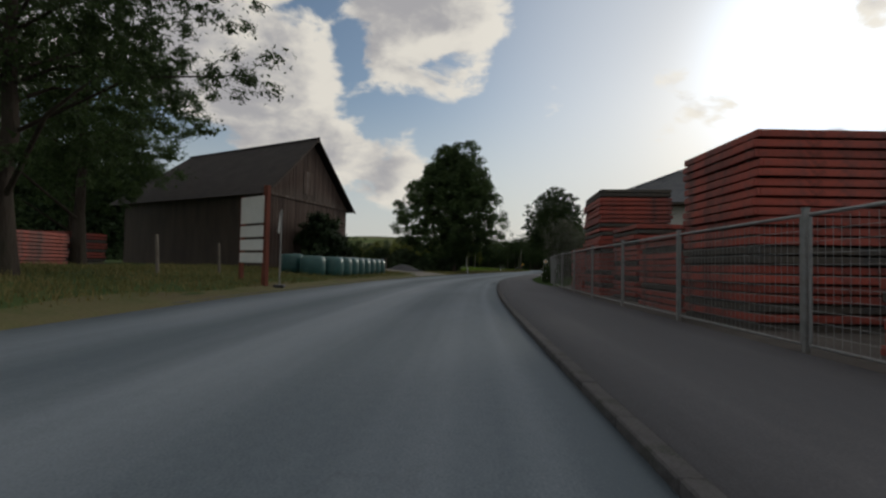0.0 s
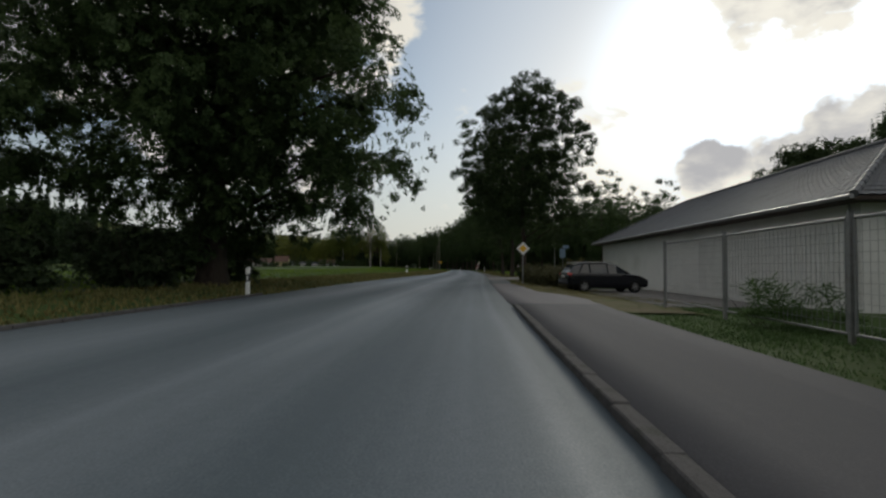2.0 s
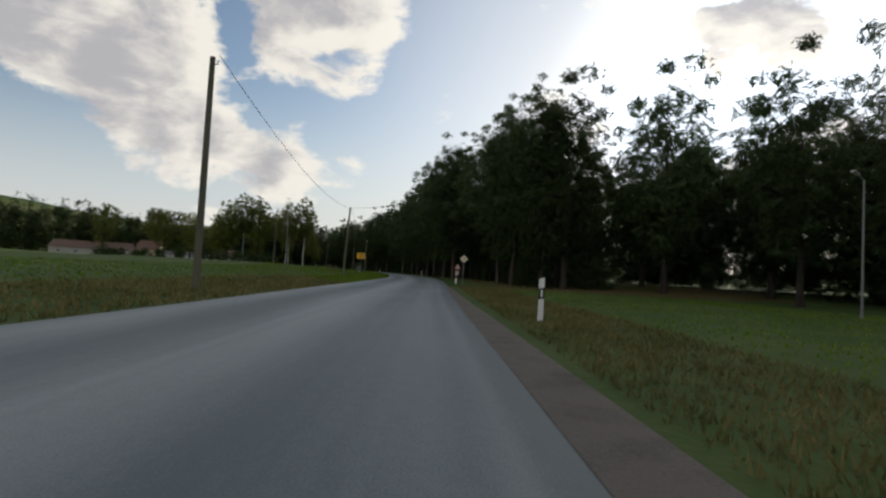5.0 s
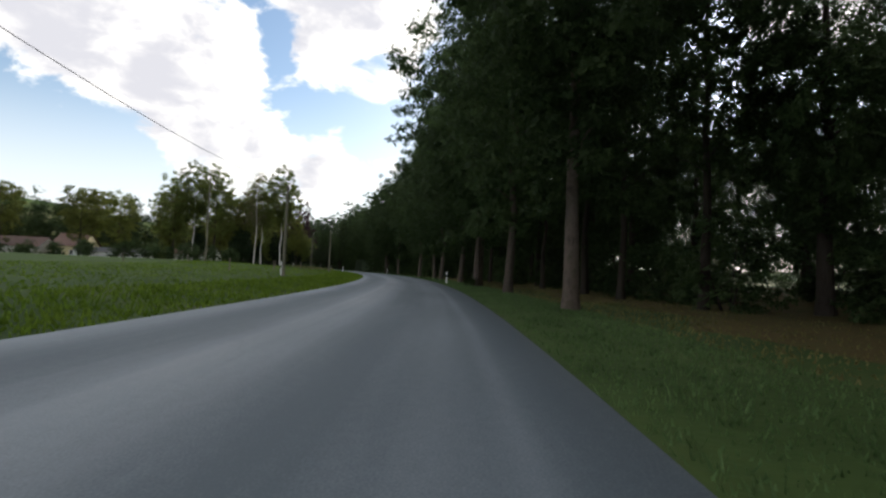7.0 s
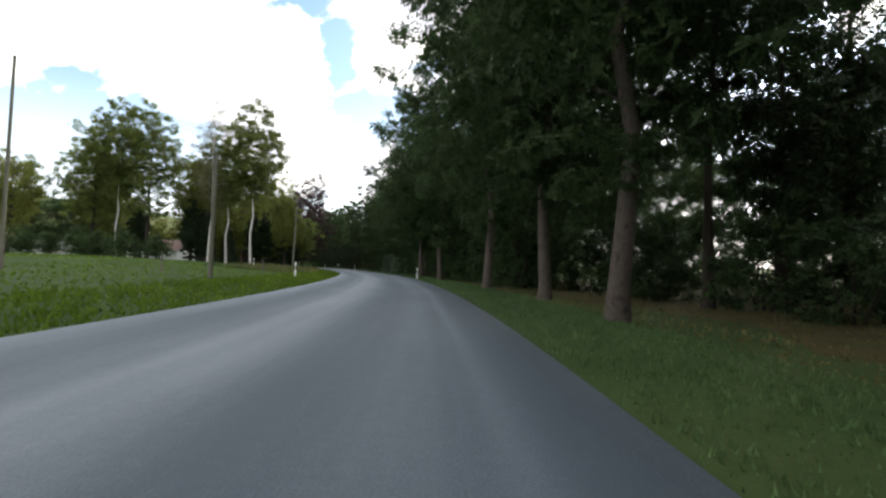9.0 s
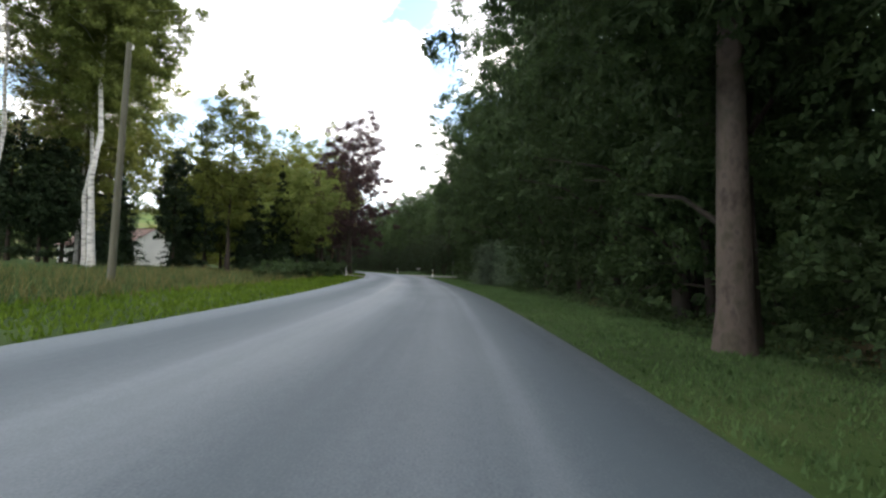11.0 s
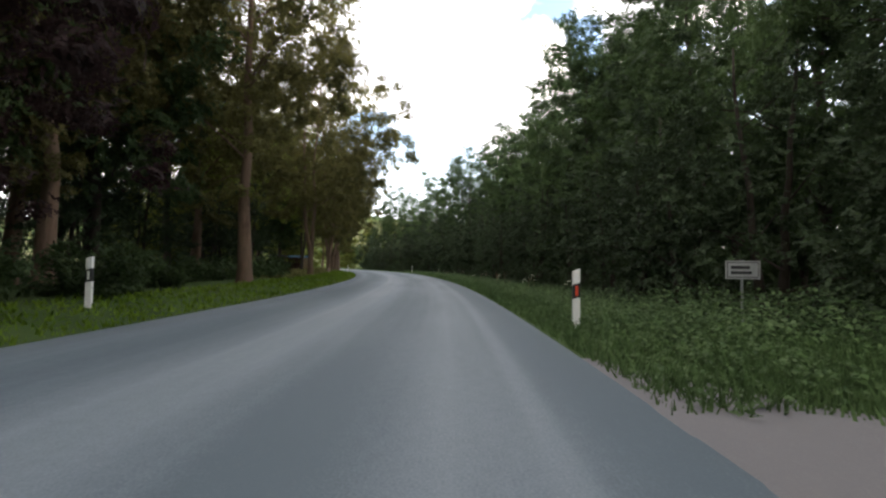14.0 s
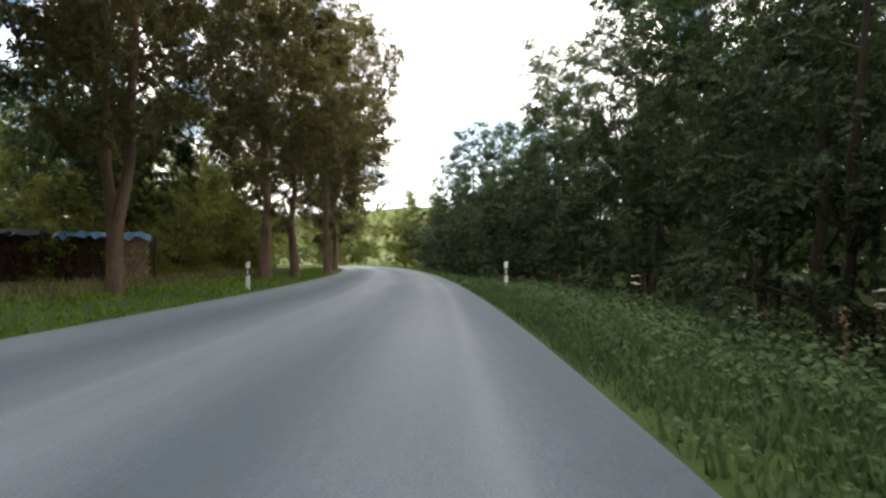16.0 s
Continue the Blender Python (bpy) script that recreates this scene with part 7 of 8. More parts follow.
def priority_sign(x, y, turn, centre, lean=0.0, size=1.0):
    ob = thing("priority_sign", pose(x, y, ground_at(x, y), 0, lean, turn), "yellow and white diamond priority road sign on a grey pole", "road sign", "priority signs")
    sign_pole(ob, centre + 0.3)
    h = 0.42 * size
    for name, r, yy, mt in (("back_plate", h, 0.0, STEEL), ("white_face", h - 0.008, -0.006, SIGNWHITE), ("black_border", h - 0.045, -0.010, BLACK), ("white_field", h - 0.06, -0.014, SIGNWHITE), ("yellow_field", 0.235 * size, -0.018, SIGNYELLOW)):
        plate(ob, name, ring_outline(4, r, 0, centre), yy, 0.012, mt)


priority_sign(13.95, 84.9, heading(88) , 2.3)
priority_sign(35.72, 195.25, heading(200) - 4, 2.3, 0.8, 0.86)


def lettering(parent, text, size, at, mt):
    cu = bpy.data.curves.new("lettering", "FONT")
    cu.body, cu.size, cu.align_x, cu.align_y, cu.extrude = text, size, "CENTER", "CENTER", 0.003
    tmp = new("lettering", cu)
    me = bpy.data.meshes.new_from_object(tmp)
    bpy.data.objects.remove(tmp)
    me.materials.append(mt)
    piece("lettering", me, parent, pose(*at, 90, 0, 0))


def curve_sign(x, y, turn):
    ob = thing("warning_sign", pose(x, y, ground_at(x, y), 0, 2, turn), "red-edged warning triangle above a round speed limit sign", "road sign")
    sign_pole(ob, 2.05)
    z = 1.72
    tri3 = lambda r: [(0, z + r), (r * 0.866, z - r / 2), (-r * 0.866, z - r / 2)]
    plate(ob, "triangle_border", tri3(0.5), 0.0, 0.012, SIGNRED)
    plate(ob, "triangle_field", tri3(0.37), -0.006, 0.012, SIGNWHITE)
    bm = bmesh.new()
    box(bm, (0.2, 0.006, 0.06), (0.0, -0.009, z - 0.12), bevel=0.002)
    box(bm, (0.1, 0.006, 0.05), (-0.02, -0.009, z - 0.065), bevel=0.002)
    part("symbol", bm, BLACK, ob)
    plate(ob, "round_border", ring_outline(24, 0.30, 0, 1.07), 0.0, 0.012, SIGNRED)
    plate(ob, "round_field", ring_outline(24, 0.235, 0, 1.07), -0.006, 0.012, SIGNWHITE)
    lettering(ob, "40", 0.37, (0, -0.014, 1.07), BLACK)


curve_sign(39.1, 212.3, heading(218))


def town_sign(x, y, turn):
    ob = thing("town_sign", pose(x, y, ground_at(x, y), 0, 0, turn), "yellow town exit sign with a red diagonal stroke on a pole", "road sign")
    sign_pole(ob, 2.5, 0.035)
    z0, z1, w = 1.9, 2.65, 0.52
    plate(ob, "back_plate", [(-w, z0), (w, z0), (w, z1), (-w, z1)], 0.0, 0.014, BLACK)
    plate(ob, "upper_field", [(-w + 0.02, z0 + 0.39), (w - 0.02, z0 + 0.39), (w - 0.02, z1 - 0.02), (-w + 0.02, z1 - 0.02)], -0.006, 0.012, SIGNYELLOW)
    plate(ob, "lower_field", [(-w + 0.02, z0 + 0.02), (w - 0.02, z0 + 0.02), (w - 0.02, z0 + 0.37), (-w + 0.02, z0 + 0.37)], -0.006, 0.012, SIGNYELLOW)
    plate(ob, "red_stroke", [(-w + 0.04, z0 + 0.05), (-w + 0.1, z0 + 0.03), (w - 0.04, z0 + 0.34), (w - 0.1, z0 + 0.36)], -0.014, 0.008, SIGNRED)
    plate(ob, "name_bar", [(-0.3, z0 + 0.15), (0.25, z0 + 0.15), (0.25, z0 + 0.25), (-0.3, z0 + 0.25)], -0.011, 0.006, BLACK)
    plate(ob, "place_bar", [(-0.42, z0 + 0.5), (0.22, z0 + 0.5), (0.22, z0 + 0.6), (-0.42, z0 + 0.6)], -0.011, 0.006, BLACK)
    plate(ob, "arrow", [(0.36, z0 + 0.44), (0.4, z0 + 0.44), (0.4, z0 + 0.6), (0.44, z0 + 0.6), (0.38, z0 + 0.68), (0.32, z0 + 0.6), (0.36, z0 + 0.6)], -0.011, 0.006, BLACK)


town_sign(27.4, 214.8, heading(218) + 6)


def small_board(x, y, turn, z0, z1, w, label, mt, bars=True, pole=None):
    ob = thing("sign_board", pose(x, y, ground_at(x, y), 0, 0, turn), label, "sign")
    sign_pole(ob, pole or z1, 0.028)
    plate(ob, "board", [(-w, z0), (w, z0), (w, z1), (-w, z1)], 0.0, 0.014, mt)
    if bars:
        plate(ob, "border", [(-w + 0.03, z0 + 0.03), (w - 0.03, z0 + 0.03), (w - 0.03, z1 - 0.03), (-w + 0.03, z1 - 0.03)], -0.003, 0.012, BLACK)
        plate(ob, "field", [(-w + 0.05, z0 + 0.05), (w - 0.05, z0 + 0.05), (w - 0.05, z1 - 0.05), (-w + 0.05, z1 - 0.05)], -0.006, 0.012, mt)
        plate(ob, "text_bar", [(-w * 0.7, z0 + (z1 - z0) * 0.55), (w * 0.4, z0 + (z1 - z0) * 0.55), (w * 0.4, z0 + (z1 - z0) * 0.72), (-w * 0.7, z0 + (z1 - z0) * 0.72)], -0.010, 0.01, BLACK)
        plate(ob, "text_bar", [(-w * 0.7, z0 + (z1 - z0) * 0.26), (w * 0.5, z0 + (z1 - z0) * 0.26), (w * 0.5, z0 + (z1 - z0) * 0.42), (-w * 0.7, z0 + (z1 - z0) * 0.42)], -0.010, 0.01, BLACK)
    return ob


small_board(10.12, 409.8, heading(410) - 4, 1.2, 1.62, 0.38, "small weathered white place board with dark bars in the weeds", SIGNGREY)
blue = small_board(27.5, 112.4, heading(112) - 12, 2.35, 3.4, 0.32, "dull blue information sign on a tall pole beside the drive", SIGNDULL, False, 3.95)
plate(blue, "upper_board", [(0.02, 3.45), (0.72, 3.45), (0.72, 3.82), (0.02, 3.82)], 0.02, 0.014, SIGNDULL, "dull blue direction board")
for z in (2.7, 3.1, 3.6):
    plate(blue, "clamp", [(-0.05, z), (0.05, z), (0.05, z + 0.04), (-0.05, z + 0.04)], 0.014, 0.03, STEEL)
small_board(18.48, 401.05, heading(400), 2.1, 2.55, 0.05, "thin grey marker pole by the side road", STEEL, False, 2.6)


def marker_post(x, y, turn):
    ob = thing("marker_post", pose(x, y, ground_at(x, y), 0, 0, turn), "small white plate with a red mark on a wooden post", "marker post")
    bm = bmesh.new()
    box(bm, (0.07, 0.07, 1.5), (0, 0, 0.55), bevel=0.008)
    part("post", bm, TIMBER, ob)
    bm = bmesh.new()
    box(bm, (0.13, 0.02, 0.17), (0, -0.05, 1.2), bevel=0.004)
    part("plate", bm, WHITE, ob, "small white plate")
    bm = bmesh.new()
    box(bm, (0.08, 0.008, 0.05), (0.0, -0.064, 1.22), bevel=0.002)
    part("red_mark", bm, SIGNRED, ob)


marker_post(20.95, 108.95, heading(115))



def yard_board(ax, ay, bx, by):
    """Hoarding: two red-brown posts with white sheets between."""
    g = ground_at((ax + bx) / 2, (ay + by) / 2)
    d = Vector((bx - ax, by - ay))
    wide = d.length
    m = Matrix(((d.x / wide, -d.y / wide, 0, ax), (d.y / wide, d.x / wide, 0, ay), (0, 0, 1, g), (0, 0, 0, 1)))
    ob = thing("hoarding", m, "white sheet hoarding between two red-brown timber posts on the bank", "hoarding")
    for x, w, tall in ((0.0, 0.14, 3.4), (wide, 0.24, 3.75)):
        bm = bmesh.new()
        box(bm, (w, 0.16, tall + 0.4), (x, 0, tall / 2 - 0.2), bevel=0.012)
        part("post", bm, POSTRED, ob)
    for z0, z1 in ((2.3, 3.35), (1.76, 2.2), (1.24, 1.66), (0.75, 1.14)):
        bm = bmesh.new()
        box(bm, (wide - 0.1, 0.04, z1 - z0), (wide / 2, -0.1, (z0 + z1) / 2), bevel=0.008)
        part("sheet", bm, WHITEPAINT, ob, "plain white sheet")
    for z in (0.9, 1.5, 2.0, 3.1):
        bm = bmesh.new()
        box(bm, (wide, 0.05, 0.09), (wide / 2, -0.04, z), bevel=0.006)
        part("cross_rail", bm, POSTRED, ob)


POSTRED = material("red_brown_timber", [(0.11, 0.03, 0.018), (0.17, 0.05, 0.03), (0.09, 0.03, 0.02)], 2, 25, 0.85, 0.4, stretch=(1, 1, 0.15))
yard_board(-10.3, 17.4, -8.95, 16.4)


def back_sign(x, y, turn):
    ob = thing("warning_sign", pose(x, y, ground_at(x, y), 0, 0, turn), "grey back of a triangular road sign on a portable pole", "road sign")
    bm = bmesh.new()
    rod(bm, (0, 0, 0.05), (0, 0, 3.05), 0.03, n=10)
    part("pole", bm, STEEL, ob)
    bm = bmesh.new()
    box(bm, (0.75, 0.4, 0.12), (0, 0, 0.05), bevel=0.03)
    part("foot_plate", bm, BLACK, ob, "black rubber foot plate")
    plate(ob, "triangle_plate", [(0, 2.98), (0.5, 2.12), (-0.5, 2.12)], 0.05, 0.014, STEEL)
    for z in (2.3, 2.75):
        bm = bmesh.new()
        box(bm, (0.12, 0.05, 0.04), (0, 0.035, z), bevel=0.004)
        part("clamp", bm, STEEL, ob)


back_sign(-8.5, 16.75, heading(19) + 106)

# ---- poles and wires ----
POLEWOOD = material("grey_pole_wood", [(0.1, 0.1, 0.075), (0.18, 0.17, 0.13)], 2, 25, 0.9, 0.4, stretch=(1, 1, 0.1), spread=0.15)


def wire_pole(x, y, tall, r=0.12, lean=0.0):
    ob = thing("utility_pole", pose(x, y, ground_at(x, y), 0, lean, 0), "grey wooden utility pole in the meadow", "utility pole", "utility poles")
    bm = bmesh.new()
    rod(bm, (0, 0, -0.4), (0, 0, tall), r, r * 0.7, 10)
    part("pole", bm, POLEWOOD, ob)
    bm = bmesh.new()
    rod(bm, (0.0, 0.0, tall - 0.25), (0.16, 0.0, tall - 0.2), 0.015, n=6)
    rod(bm, (0.16, 0.0, tall - 0.22), (0.16, 0.0, tall - 0.08), 0.03, 0.02, 8)
    part("insulator", bm, WHITE, ob)
    return Vector((x + 0.16 + math.sin(radians(lean)) * tall, y, ground_at(x, y) + tall - 0.1))


tops = [wire_pole(25.3, 207.6, 7.4, 0.13, 2.5), wire_pole(29.4, 245.3, 5.95), wire_pole(6.5, 301.0, 15.0, 0.15)]
wire_pole(28.3, 287.2, 6.0)
wire_pole(20.15, 329.2, 8.2, 0.13, 1.5)
wire_pole(20.5, 168.0, 7.4)


def wire(a, b, sag):
    verts, faces = [], []
    run = [a.lerp(b, i / 12) - Vector((0, 0, sag * 4 * i / 12 * (1 - i / 12))) for i in range(13)]
    tube(verts, faces, run, [0.012] * 13, 5)
    me = mesh_from("overhead_wire", verts, faces, BLACK, True)
    tagged(new("overhead_wire", me), "thin black overhead wire between the poles", "wire", "overhead wires")


chain = [Vector((20.7, 168.0, 7.6))] + tops
for a, b in zip(chain, chain[1:]):
    wire(a, b, 1.1)
wire(tops[0], Vector((45.0, 184.5, 7.9)), 0.2)
rng = random.Random(9)
for fs, fu in [(236, -20), (243, -22), (262, -16), (276, -15), (292, -17), (300, -14), (300, -30), (286, -34), (318, -12), (330, -10)]:
    fx, fy = flat(fs, fu)
    ob = thing("fence_post", pose(fx, fy, ground_at(fx, fy), rng.uniform(-4, 4), rng.uniform(-4, 4), 0), "short grey wooden pasture post in the meadow", "fence post", "pasture posts")
    bm = bmesh.new()
    rod(bm, (0, 0, -0.2), (0, 0, 1.1), 0.06, 0.05, 8)
    part("post", bm, TIMBER, ob)
for fx, fy, tall in ((-6.4, 70.0, 1.6), (-3.0, 74.0, 1.3), (-9.8, 57.5, 1.3), (-13.2, 16.5, 1.5), (-12.4, 20.0, 1.4)):
    ob = thing("fence_post", pose(fx, fy, ground_at(fx, fy), 2, -2, 0), "weathered grey wooden post in the grass", "fence post", "yard posts")
    bm = bmesh.new()
    rod(bm, (0, 0, -0.2), (0, 0, tall), 0.07, 0.06, 8)
    part("post", bm, TIMBER, ob)
LAMPHEAD = material("lamp_head", [(0.45, 0.45, 0.44), (0.55, 0.55, 0.54)], 3, 30, 0.4, 0.05)


def street_lamp(x, y, tall, turn):
    ob = thing("street_lamp", pose(x, y, ground_at(x, y), 0, 0, turn), "slender grey street lamp at the edge of the wood", "street lamp", "street lamps")
    bm = bmesh.new()
    rod(bm, (0, 0, -0.3), (0, 0, tall), 0.06, 0.04, 8)
    rod(bm, (0, 0, tall), (-0.7, 0, tall + 0.18), 0.03, 0.025, 6)
    part("pole", bm, STEEL, ob)
    bm = bmesh.new()
    box(bm, (0.6, 0.2, 0.09), (-0.95, 0, tall + 0.22), (0, 8, 0), bevel=0.03)
    part("lamp_head", bm, LAMPHEAD, ob)


street_lamp(48.5, 170.0, 6.4, 20)
street_lamp(62.0, 168.0, 6.0, 20)

# pale edging board below the hedge
bm = bmesh.new()
for k in range(8):
    a, b = spot(92.2 + k, 3.2, 0.05), spot(93.15 + k, 3.2, 0.05)
    rod(bm, a, b, 0.045, n=6)
edging = bpy.data.meshes.new("edging_poles")
bm.to_mesh(edging)
bm.free()
edging.materials.append(TIMBER)
tagged(new("bed_edging", edging), "pale round timber edging below the hedge", "edging", "", "structure")

# ---- green box beside the drive ----
BOXGREEN = material("dark_green_plastic", [(0.01, 0.03, 0.02), (0.02, 0.05, 0.032)], 2, 30, 0.5, 0.05)
BOXLID = material("pale_green_lid", [(0.1, 0.2, 0.14), (0.15, 0.26, 0.19)], 2, 30, 0.5, 0.05)
grit = thing("grit_box", pose(26.9, 107.6, ground_at(26.9, 107.6), 0, 0, -14), "dark green grit box with a pale lid beside the drive", "grit box")
bm = bmesh.new()
box(bm, (1.5, 0.9, 0.6), (0, 0, 0.28), bevel=0.04)
part("body", bm, BOXGREEN, grit)
bm = bmesh.new()
prism(bm, [(-0.8, 0.58), (0.8, 0.58), (0.78, 0.66), (0.6, 0.78), (-0.6, 0.78), (-0.78, 0.66)], 1.0, Matrix.Translation((0, -0.5, 0)))
part("lid", bm, BOXLID, grit, "pale green hinged lid")

# ---- gravel heap ----
HEAP = material("dark_gravel_heap", [(0.03, 0.032, 0.036), (0.07, 0.07, 0.075), (0.05, 0.05, 0.055)], 2, 30, 0.9, 0.8, tall=0.05)


def heap(x, y, r, h):
    verts, faces = [], []
    rings, n = 12, 36
    for i in range(rings + 1):
        f = i / rings
        for k in range(n):
            a = 2 * math.pi * k / n
            rr = r * (1 - f) * (1 + 0.22 * noise.noise(Vector((math.cos(a) * 1.5, math.sin(a) * 1.5, 2.0))))
            z = h * smooth(f) + 0.06 * noise.noise(Vector((rr * math.cos(a) * 3, rr * math.sin(a) * 3, f)))
            verts.append((rr * math.cos(a), rr * math.sin(a) * 1.5, z - 0.05))
    for i in range(rings):
        for k in range(n):
            faces.append((i * n + k, i * n + (k + 1) % n, (i + 1) * n + (k + 1) % n, (i + 1) * n + k))
    ob = new("spoil_heap", mesh_from("spoil_heap", verts, faces, HEAP, True))
    ob.matrix_basis = pose(x, y, ground_at(x, y), 0, 0, 30)
    tagged(ob, "low heap of dark grey gravel in the yard", "gravel heap")


heap(-7.6, 55.6, 2.3, 0.75)

# ---- houses ----


def house(name, x, y, turn, L, D, eave, rise, wall_mt, roof_mt, label, wins, over=0.4, storeys=1):
    """A gabled house; front along local x, looking along -y."""
    ob = thing(name, pose(x, y, -0.2, 0, 0, turn), label, "house")
    wall_box(ob, L, D, eave, wall_mt)
    for xx in (0.0, L - 0.25):
        bm = bmesh.new()
        prism(bm, [(0, eave), (D, eave), (D / 2, eave + rise)], 0.25, Matrix.Translation((xx, 0, 0)) @ pose(0, 0, 0, 0, 0, 90) @ Matrix.Translation((0, -0.25, 0)))
        part("gable", bm, wall_mt, ob)
    slope = math.hypot(D / 2 + over, rise * (D / 2 + over) / (D / 2))
    up = Vector((0, D / 2, rise)).normalized()
    tiled_slope(Vector((-over, 0, eave + 0.1)) - up * 0.45, Vector((1, 0, 0)), up, L + 2 * over, L + 2 * over, slope, 0.0, ob, roof_mt, 0.5, 0.6)
    up = Vector((0, -D / 2, rise)).normalized()
    tiled_slope(Vector((-over, D, eave + 0.1)) - up * 0.45, Vector((1, 0, 0)), up, L + 2 * over, L + 2 * over, slope, 0.0, ob, roof_mt, 0.5, 0.6)
    for wx, wz, w, h in wins:
        window(ob, (wx, -0.03, wz), 0, w, h, 2, WHITEPAINT)
    return ob


rowh = [(2.5, 6.6, 1.5, 1.7), (6.5, 6.6, 1.5, 1.7), (2.5, 2.4, 1.5, 1.7), (6.5, 2.4, 1.5, 1.7)]
house("house", 78.5, 164.0, -62, 12.5, 10.0, 8.6, 1.6, WHITEWALL, TILE, "white two-storey house with a low grey roof beyond the meadow", rowh + [(10.2, 6.6, 1.4, 1.7)])
house("house", 86.2, 150.6, -62, 11.0, 10.0, 9.2, 1.9, WHITEWALL, TILE, "white two-storey house with a grey roof beside its twin", rowh)
house("house", -46.5, 350.0, 0, 7.0, 9.0, 3.6, 3.2, YELLOWWALL, TILE_RED, "small cream house with a brown roof behind the meadow", [(2.0, 1.9, 1.2, 1.2), (5.0, 1.9, 1.2, 1.2)])
house("house", -72.0, 346.0, 4, 24.0, 9.0, 3.0, 2.4, PLASTER, TILE_RED, "long low house with a brown roof behind the meadow", [(3.0, 1.7, 1.2, 1.1), (8.0, 1.7, 1.2, 1.1), (14.0, 1.7, 1.2, 1.1)])
house("shed", -38.0, 344.0, -3, 16.0, 6.0, 2.4, 1.0, WHITEWALL, TILE, "low white garden shed row behind the meadow", [(3.0, 1.4, 1.0, 0.9), (9.0, 1.4, 1.0, 0.9)])
house("house", -24.0, 366.0, -8, 11.0, 8.0, 2.9, 2.2, WHITEWALL, TILE_RED, "white bungalow with a brown roof behind the birches", [(2.5, 1.6, 1.3, 1.2), (7.0, 1.6, 1.3, 1.2)])
house("house", -92.0, 455.0, 20, 10.0, 8.0, 3.2, 2.6, WHITEWALL, TILE_RED, "white house in the valley seen between the trees", [(2.5, 1.6, 1.3, 1.2), (7.0, 1.6, 1.3, 1.2)])

# ---- firewood ----
CUTWOOD = material("cut_firewood", [(0.30, 0.20, 0.11), (0.42, 0.30, 0.18), (0.22, 0.15, 0.09)], 6, 40, 0.85, 0.4, spread=0.35)
TARP = material("blue_tarpaulin", [(0.05, 0.16, 0.3), (0.09, 0.25, 0.42), (0.3, 0.38, 0.45)], 1.2, 9, 0.5, 0.3)


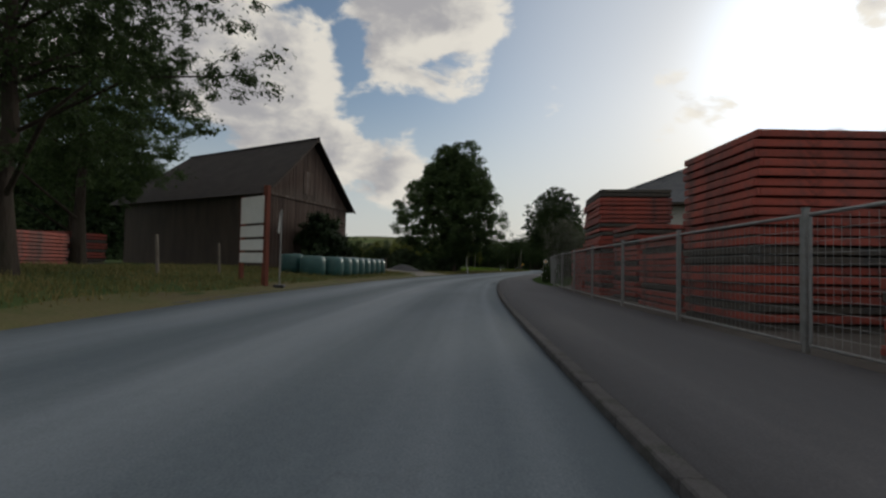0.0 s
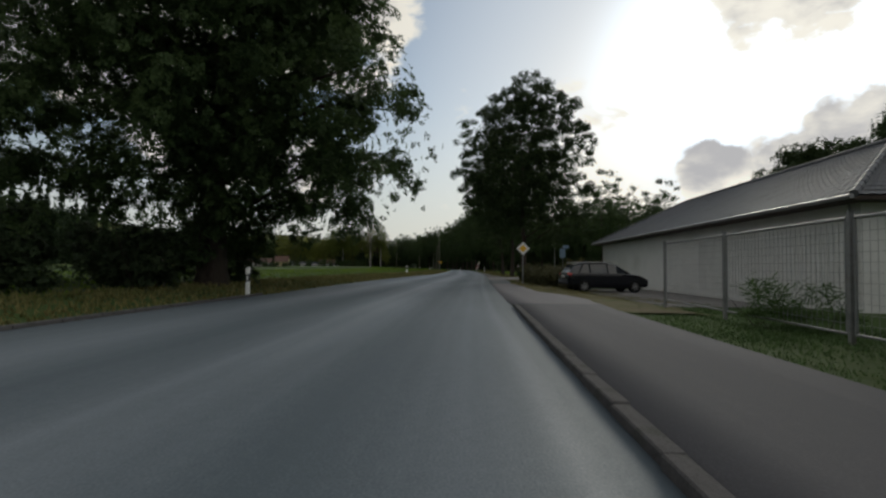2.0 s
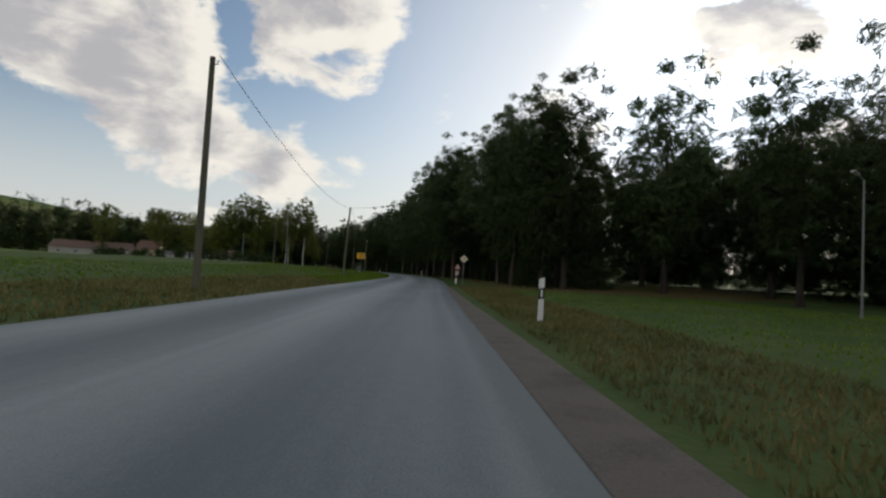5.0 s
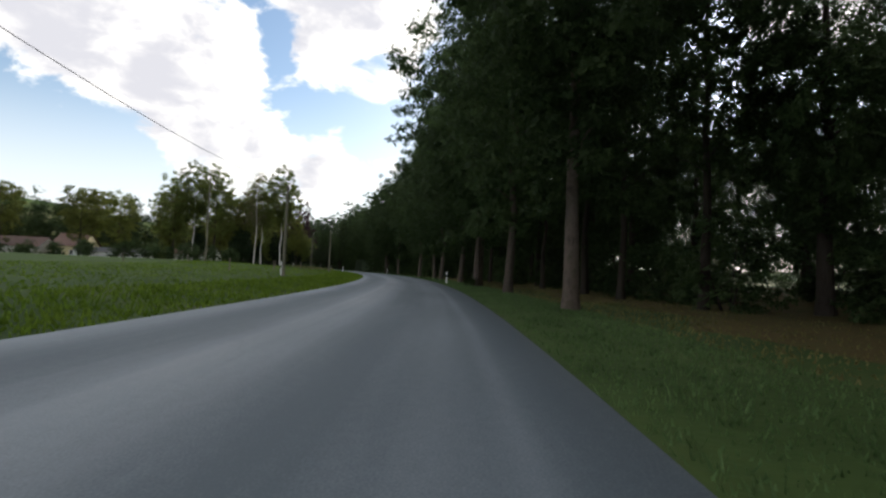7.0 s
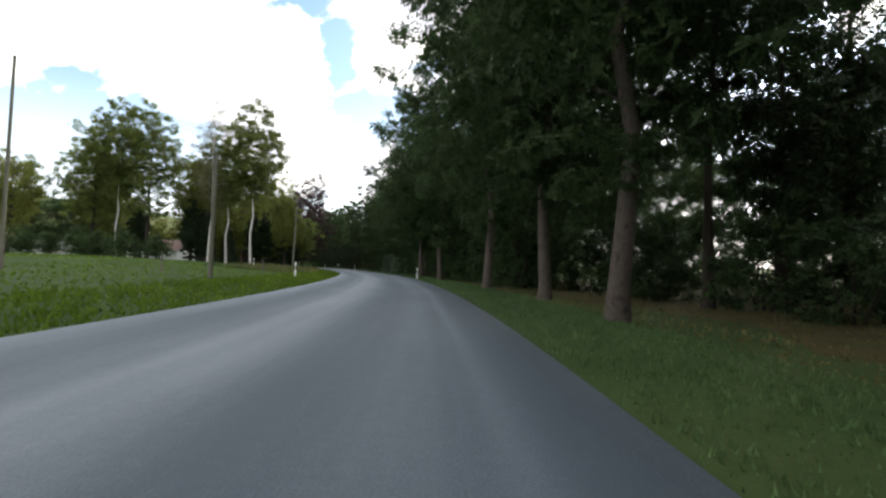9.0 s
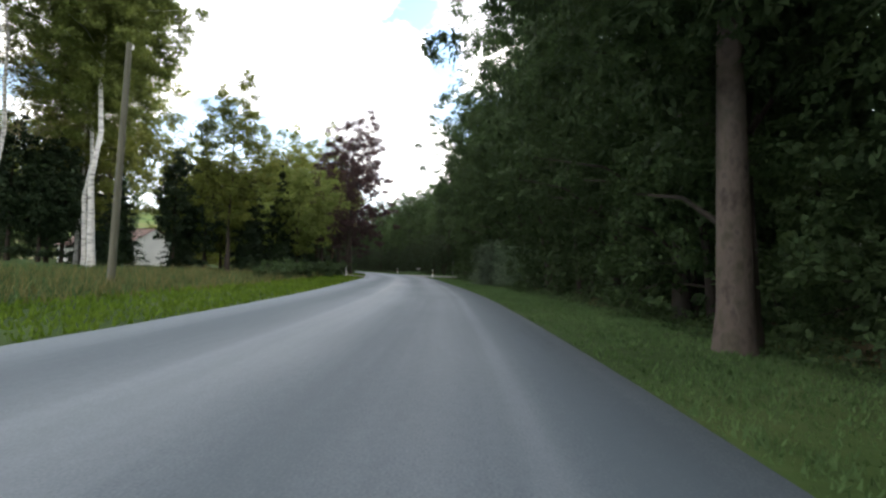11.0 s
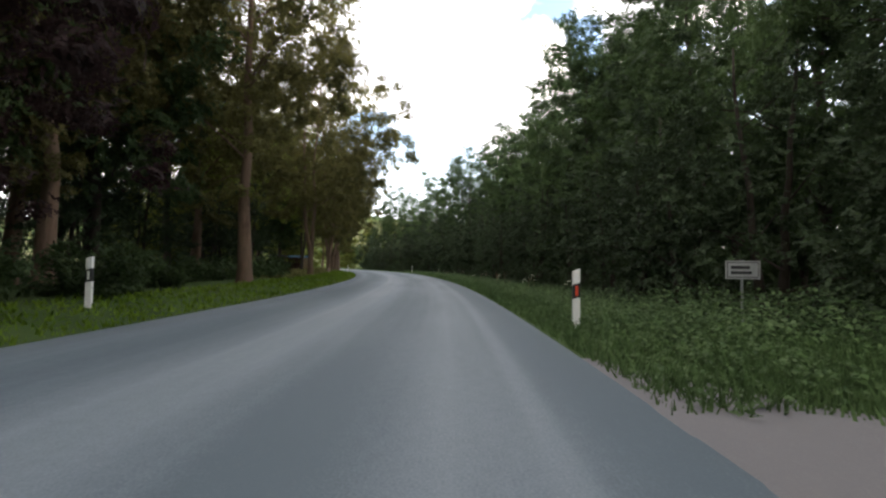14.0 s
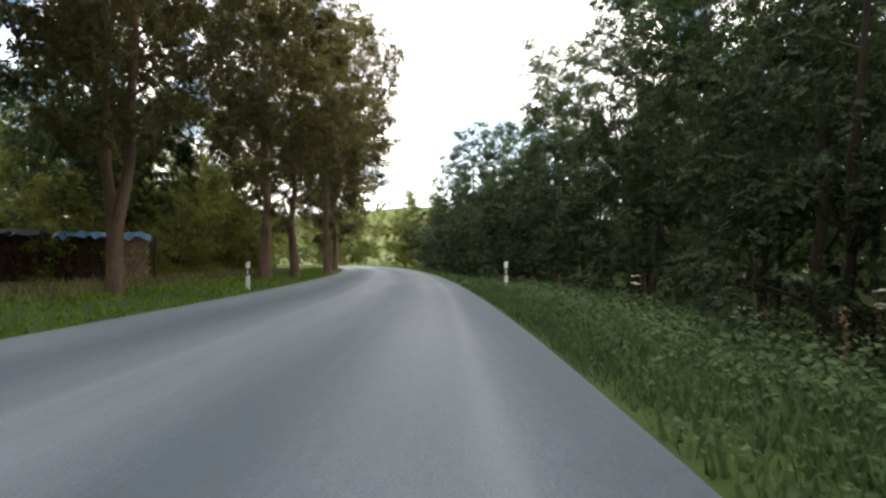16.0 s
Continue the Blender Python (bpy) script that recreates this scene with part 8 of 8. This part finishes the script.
def firewood(x, y, turn, columns, wood, label, sheet, sheet_label):
    """Split logs stacked in rows, with a crumpled sheet thrown over."""
    ob = thing("firewood_stack", pose(x, y, ground_at(x, y), 0, 0, turn), label, "firewood", "firewood stacks")
    bm = bmesh.new()
    lathe(bm, [(0.075, 0.0), (0.078, 0.02), (0.074, 0.93), (0.07, 0.95)], 6)
    me = bpy.data.meshes.new("log")
    bm.to_mesh(me)
    bm.free()
    me.materials.append(wood)
    rng = random.Random(columns)
    wide = columns * 0.158
    for r in range(13):
        for c in range(columns):
            piece("log", me, ob, Matrix.LocRotScale((-wide / 2 + 0.04 + c * 0.158 + 0.08 * (r % 2), rng.uniform(-0.09, 0.09), 0.1 + r * 0.142), Euler((radians(-90), rng.uniform(0, 1), radians(rng.uniform(-3, 3)))), (1, 1, 1) if rng.random() < 0.6 else (0.8, 1.1, 1)))
    bm = bmesh.new()
    n = max(6, columns)
    vs = [[bm.verts.new((-wide / 2 - 0.12 + (wide + 0.26) * i / n, -0.16 + 1.34 * j / 5, 2.02 + 0.13 * noise.noise(Vector((i * 0.7, j * 0.9, columns))) - (0.22 + 0.14 * noise.noise(Vector((i * 0.8, 0, 4)))) * (j in (0, 5)) - 0.12 * (i in (0, n)))) for i in range(n + 1)] for j in range(6)]
    for j in range(5):
        for i in range(n):
            bm.faces.new((vs[j][i], vs[j][i + 1], vs[j + 1][i + 1], vs[j + 1][i]))
    bmesh.ops.solidify(bm, geom=list(bm.faces), thickness=0.02)
    part("tarpaulin", bm, sheet, ob, sheet_label)
    return ob


OLDWOOD = material("weathered_firewood", [(0.035, 0.02, 0.015), (0.075, 0.04, 0.03), (0.05, 0.035, 0.028)], 6, 40, 0.9, 0.4, spread=0.3)
SHEET = material("black_sheet", [(0.015, 0.016, 0.02), (0.03, 0.032, 0.04)], 1.5, 9, 0.5, 0.3)
firewood(-42.7, 452.65, 64, 6, CUTWOOD, "stacked pale split firewood under a blue tarpaulin", TARP, "crumpled pale blue tarpaulin")
firewood(-43.4, 451.2, 64, 13, OLDWOOD, "stacked dark weathered firewood under a blue tarpaulin", TARP, "crumpled pale blue tarpaulin")
firewood(-44.55, 448.85, 64, 14, OLDWOOD, "low stack of dark weathered firewood under a black sheet", SHEET, "crumpled black sheet")
stake = thing("stake", pose(-42.35, 453.3, ground_at(-42.35, 453.3), 3, 0, 64), "dark wooden stake at the end of the firewood", "stake")
bm = bmesh.new()
rod(bm, (0, 0, -0.2), (0.03, 0, 1.85), 0.06, 0.05, 7)
part("pole", bm, OLDWOOD, stake)


def drain_grate(x, y, turn):
    ob = thing("drain_grate", pose(x, y, 0.005, 0, 0, turn) @ Matrix.Scale(0.62, 4), "small dark iron drain grate set in the road beside the kerb", "drain grate")
    for nm, size, at in (("frame", (0.5, 0.04, 0.012), (0, -0.23, 0.004)), ("frame", (0.5, 0.04, 0.012), (0, 0.23, 0.004)), ("frame", (0.04, 0.42, 0.012), (-0.23, 0, 0.004)), ("frame", (0.04, 0.42, 0.012), (0.23, 0, 0.004))):
        bm = bmesh.new()
        box(bm, size, at, bevel=0.003)
        part(nm, bm, BLACK, ob)
    for k in range(7):
        bm = bmesh.new()
        box(bm, (0.03, 0.42, 0.01), (-0.18 + 0.06 * k, 0, 0.003), bevel=0.002)
        part("bar", bm, BLACK, ob)


gx, gy = flat(32.4, 0.86)
drain_grate(gx, gy, heading(32.6))
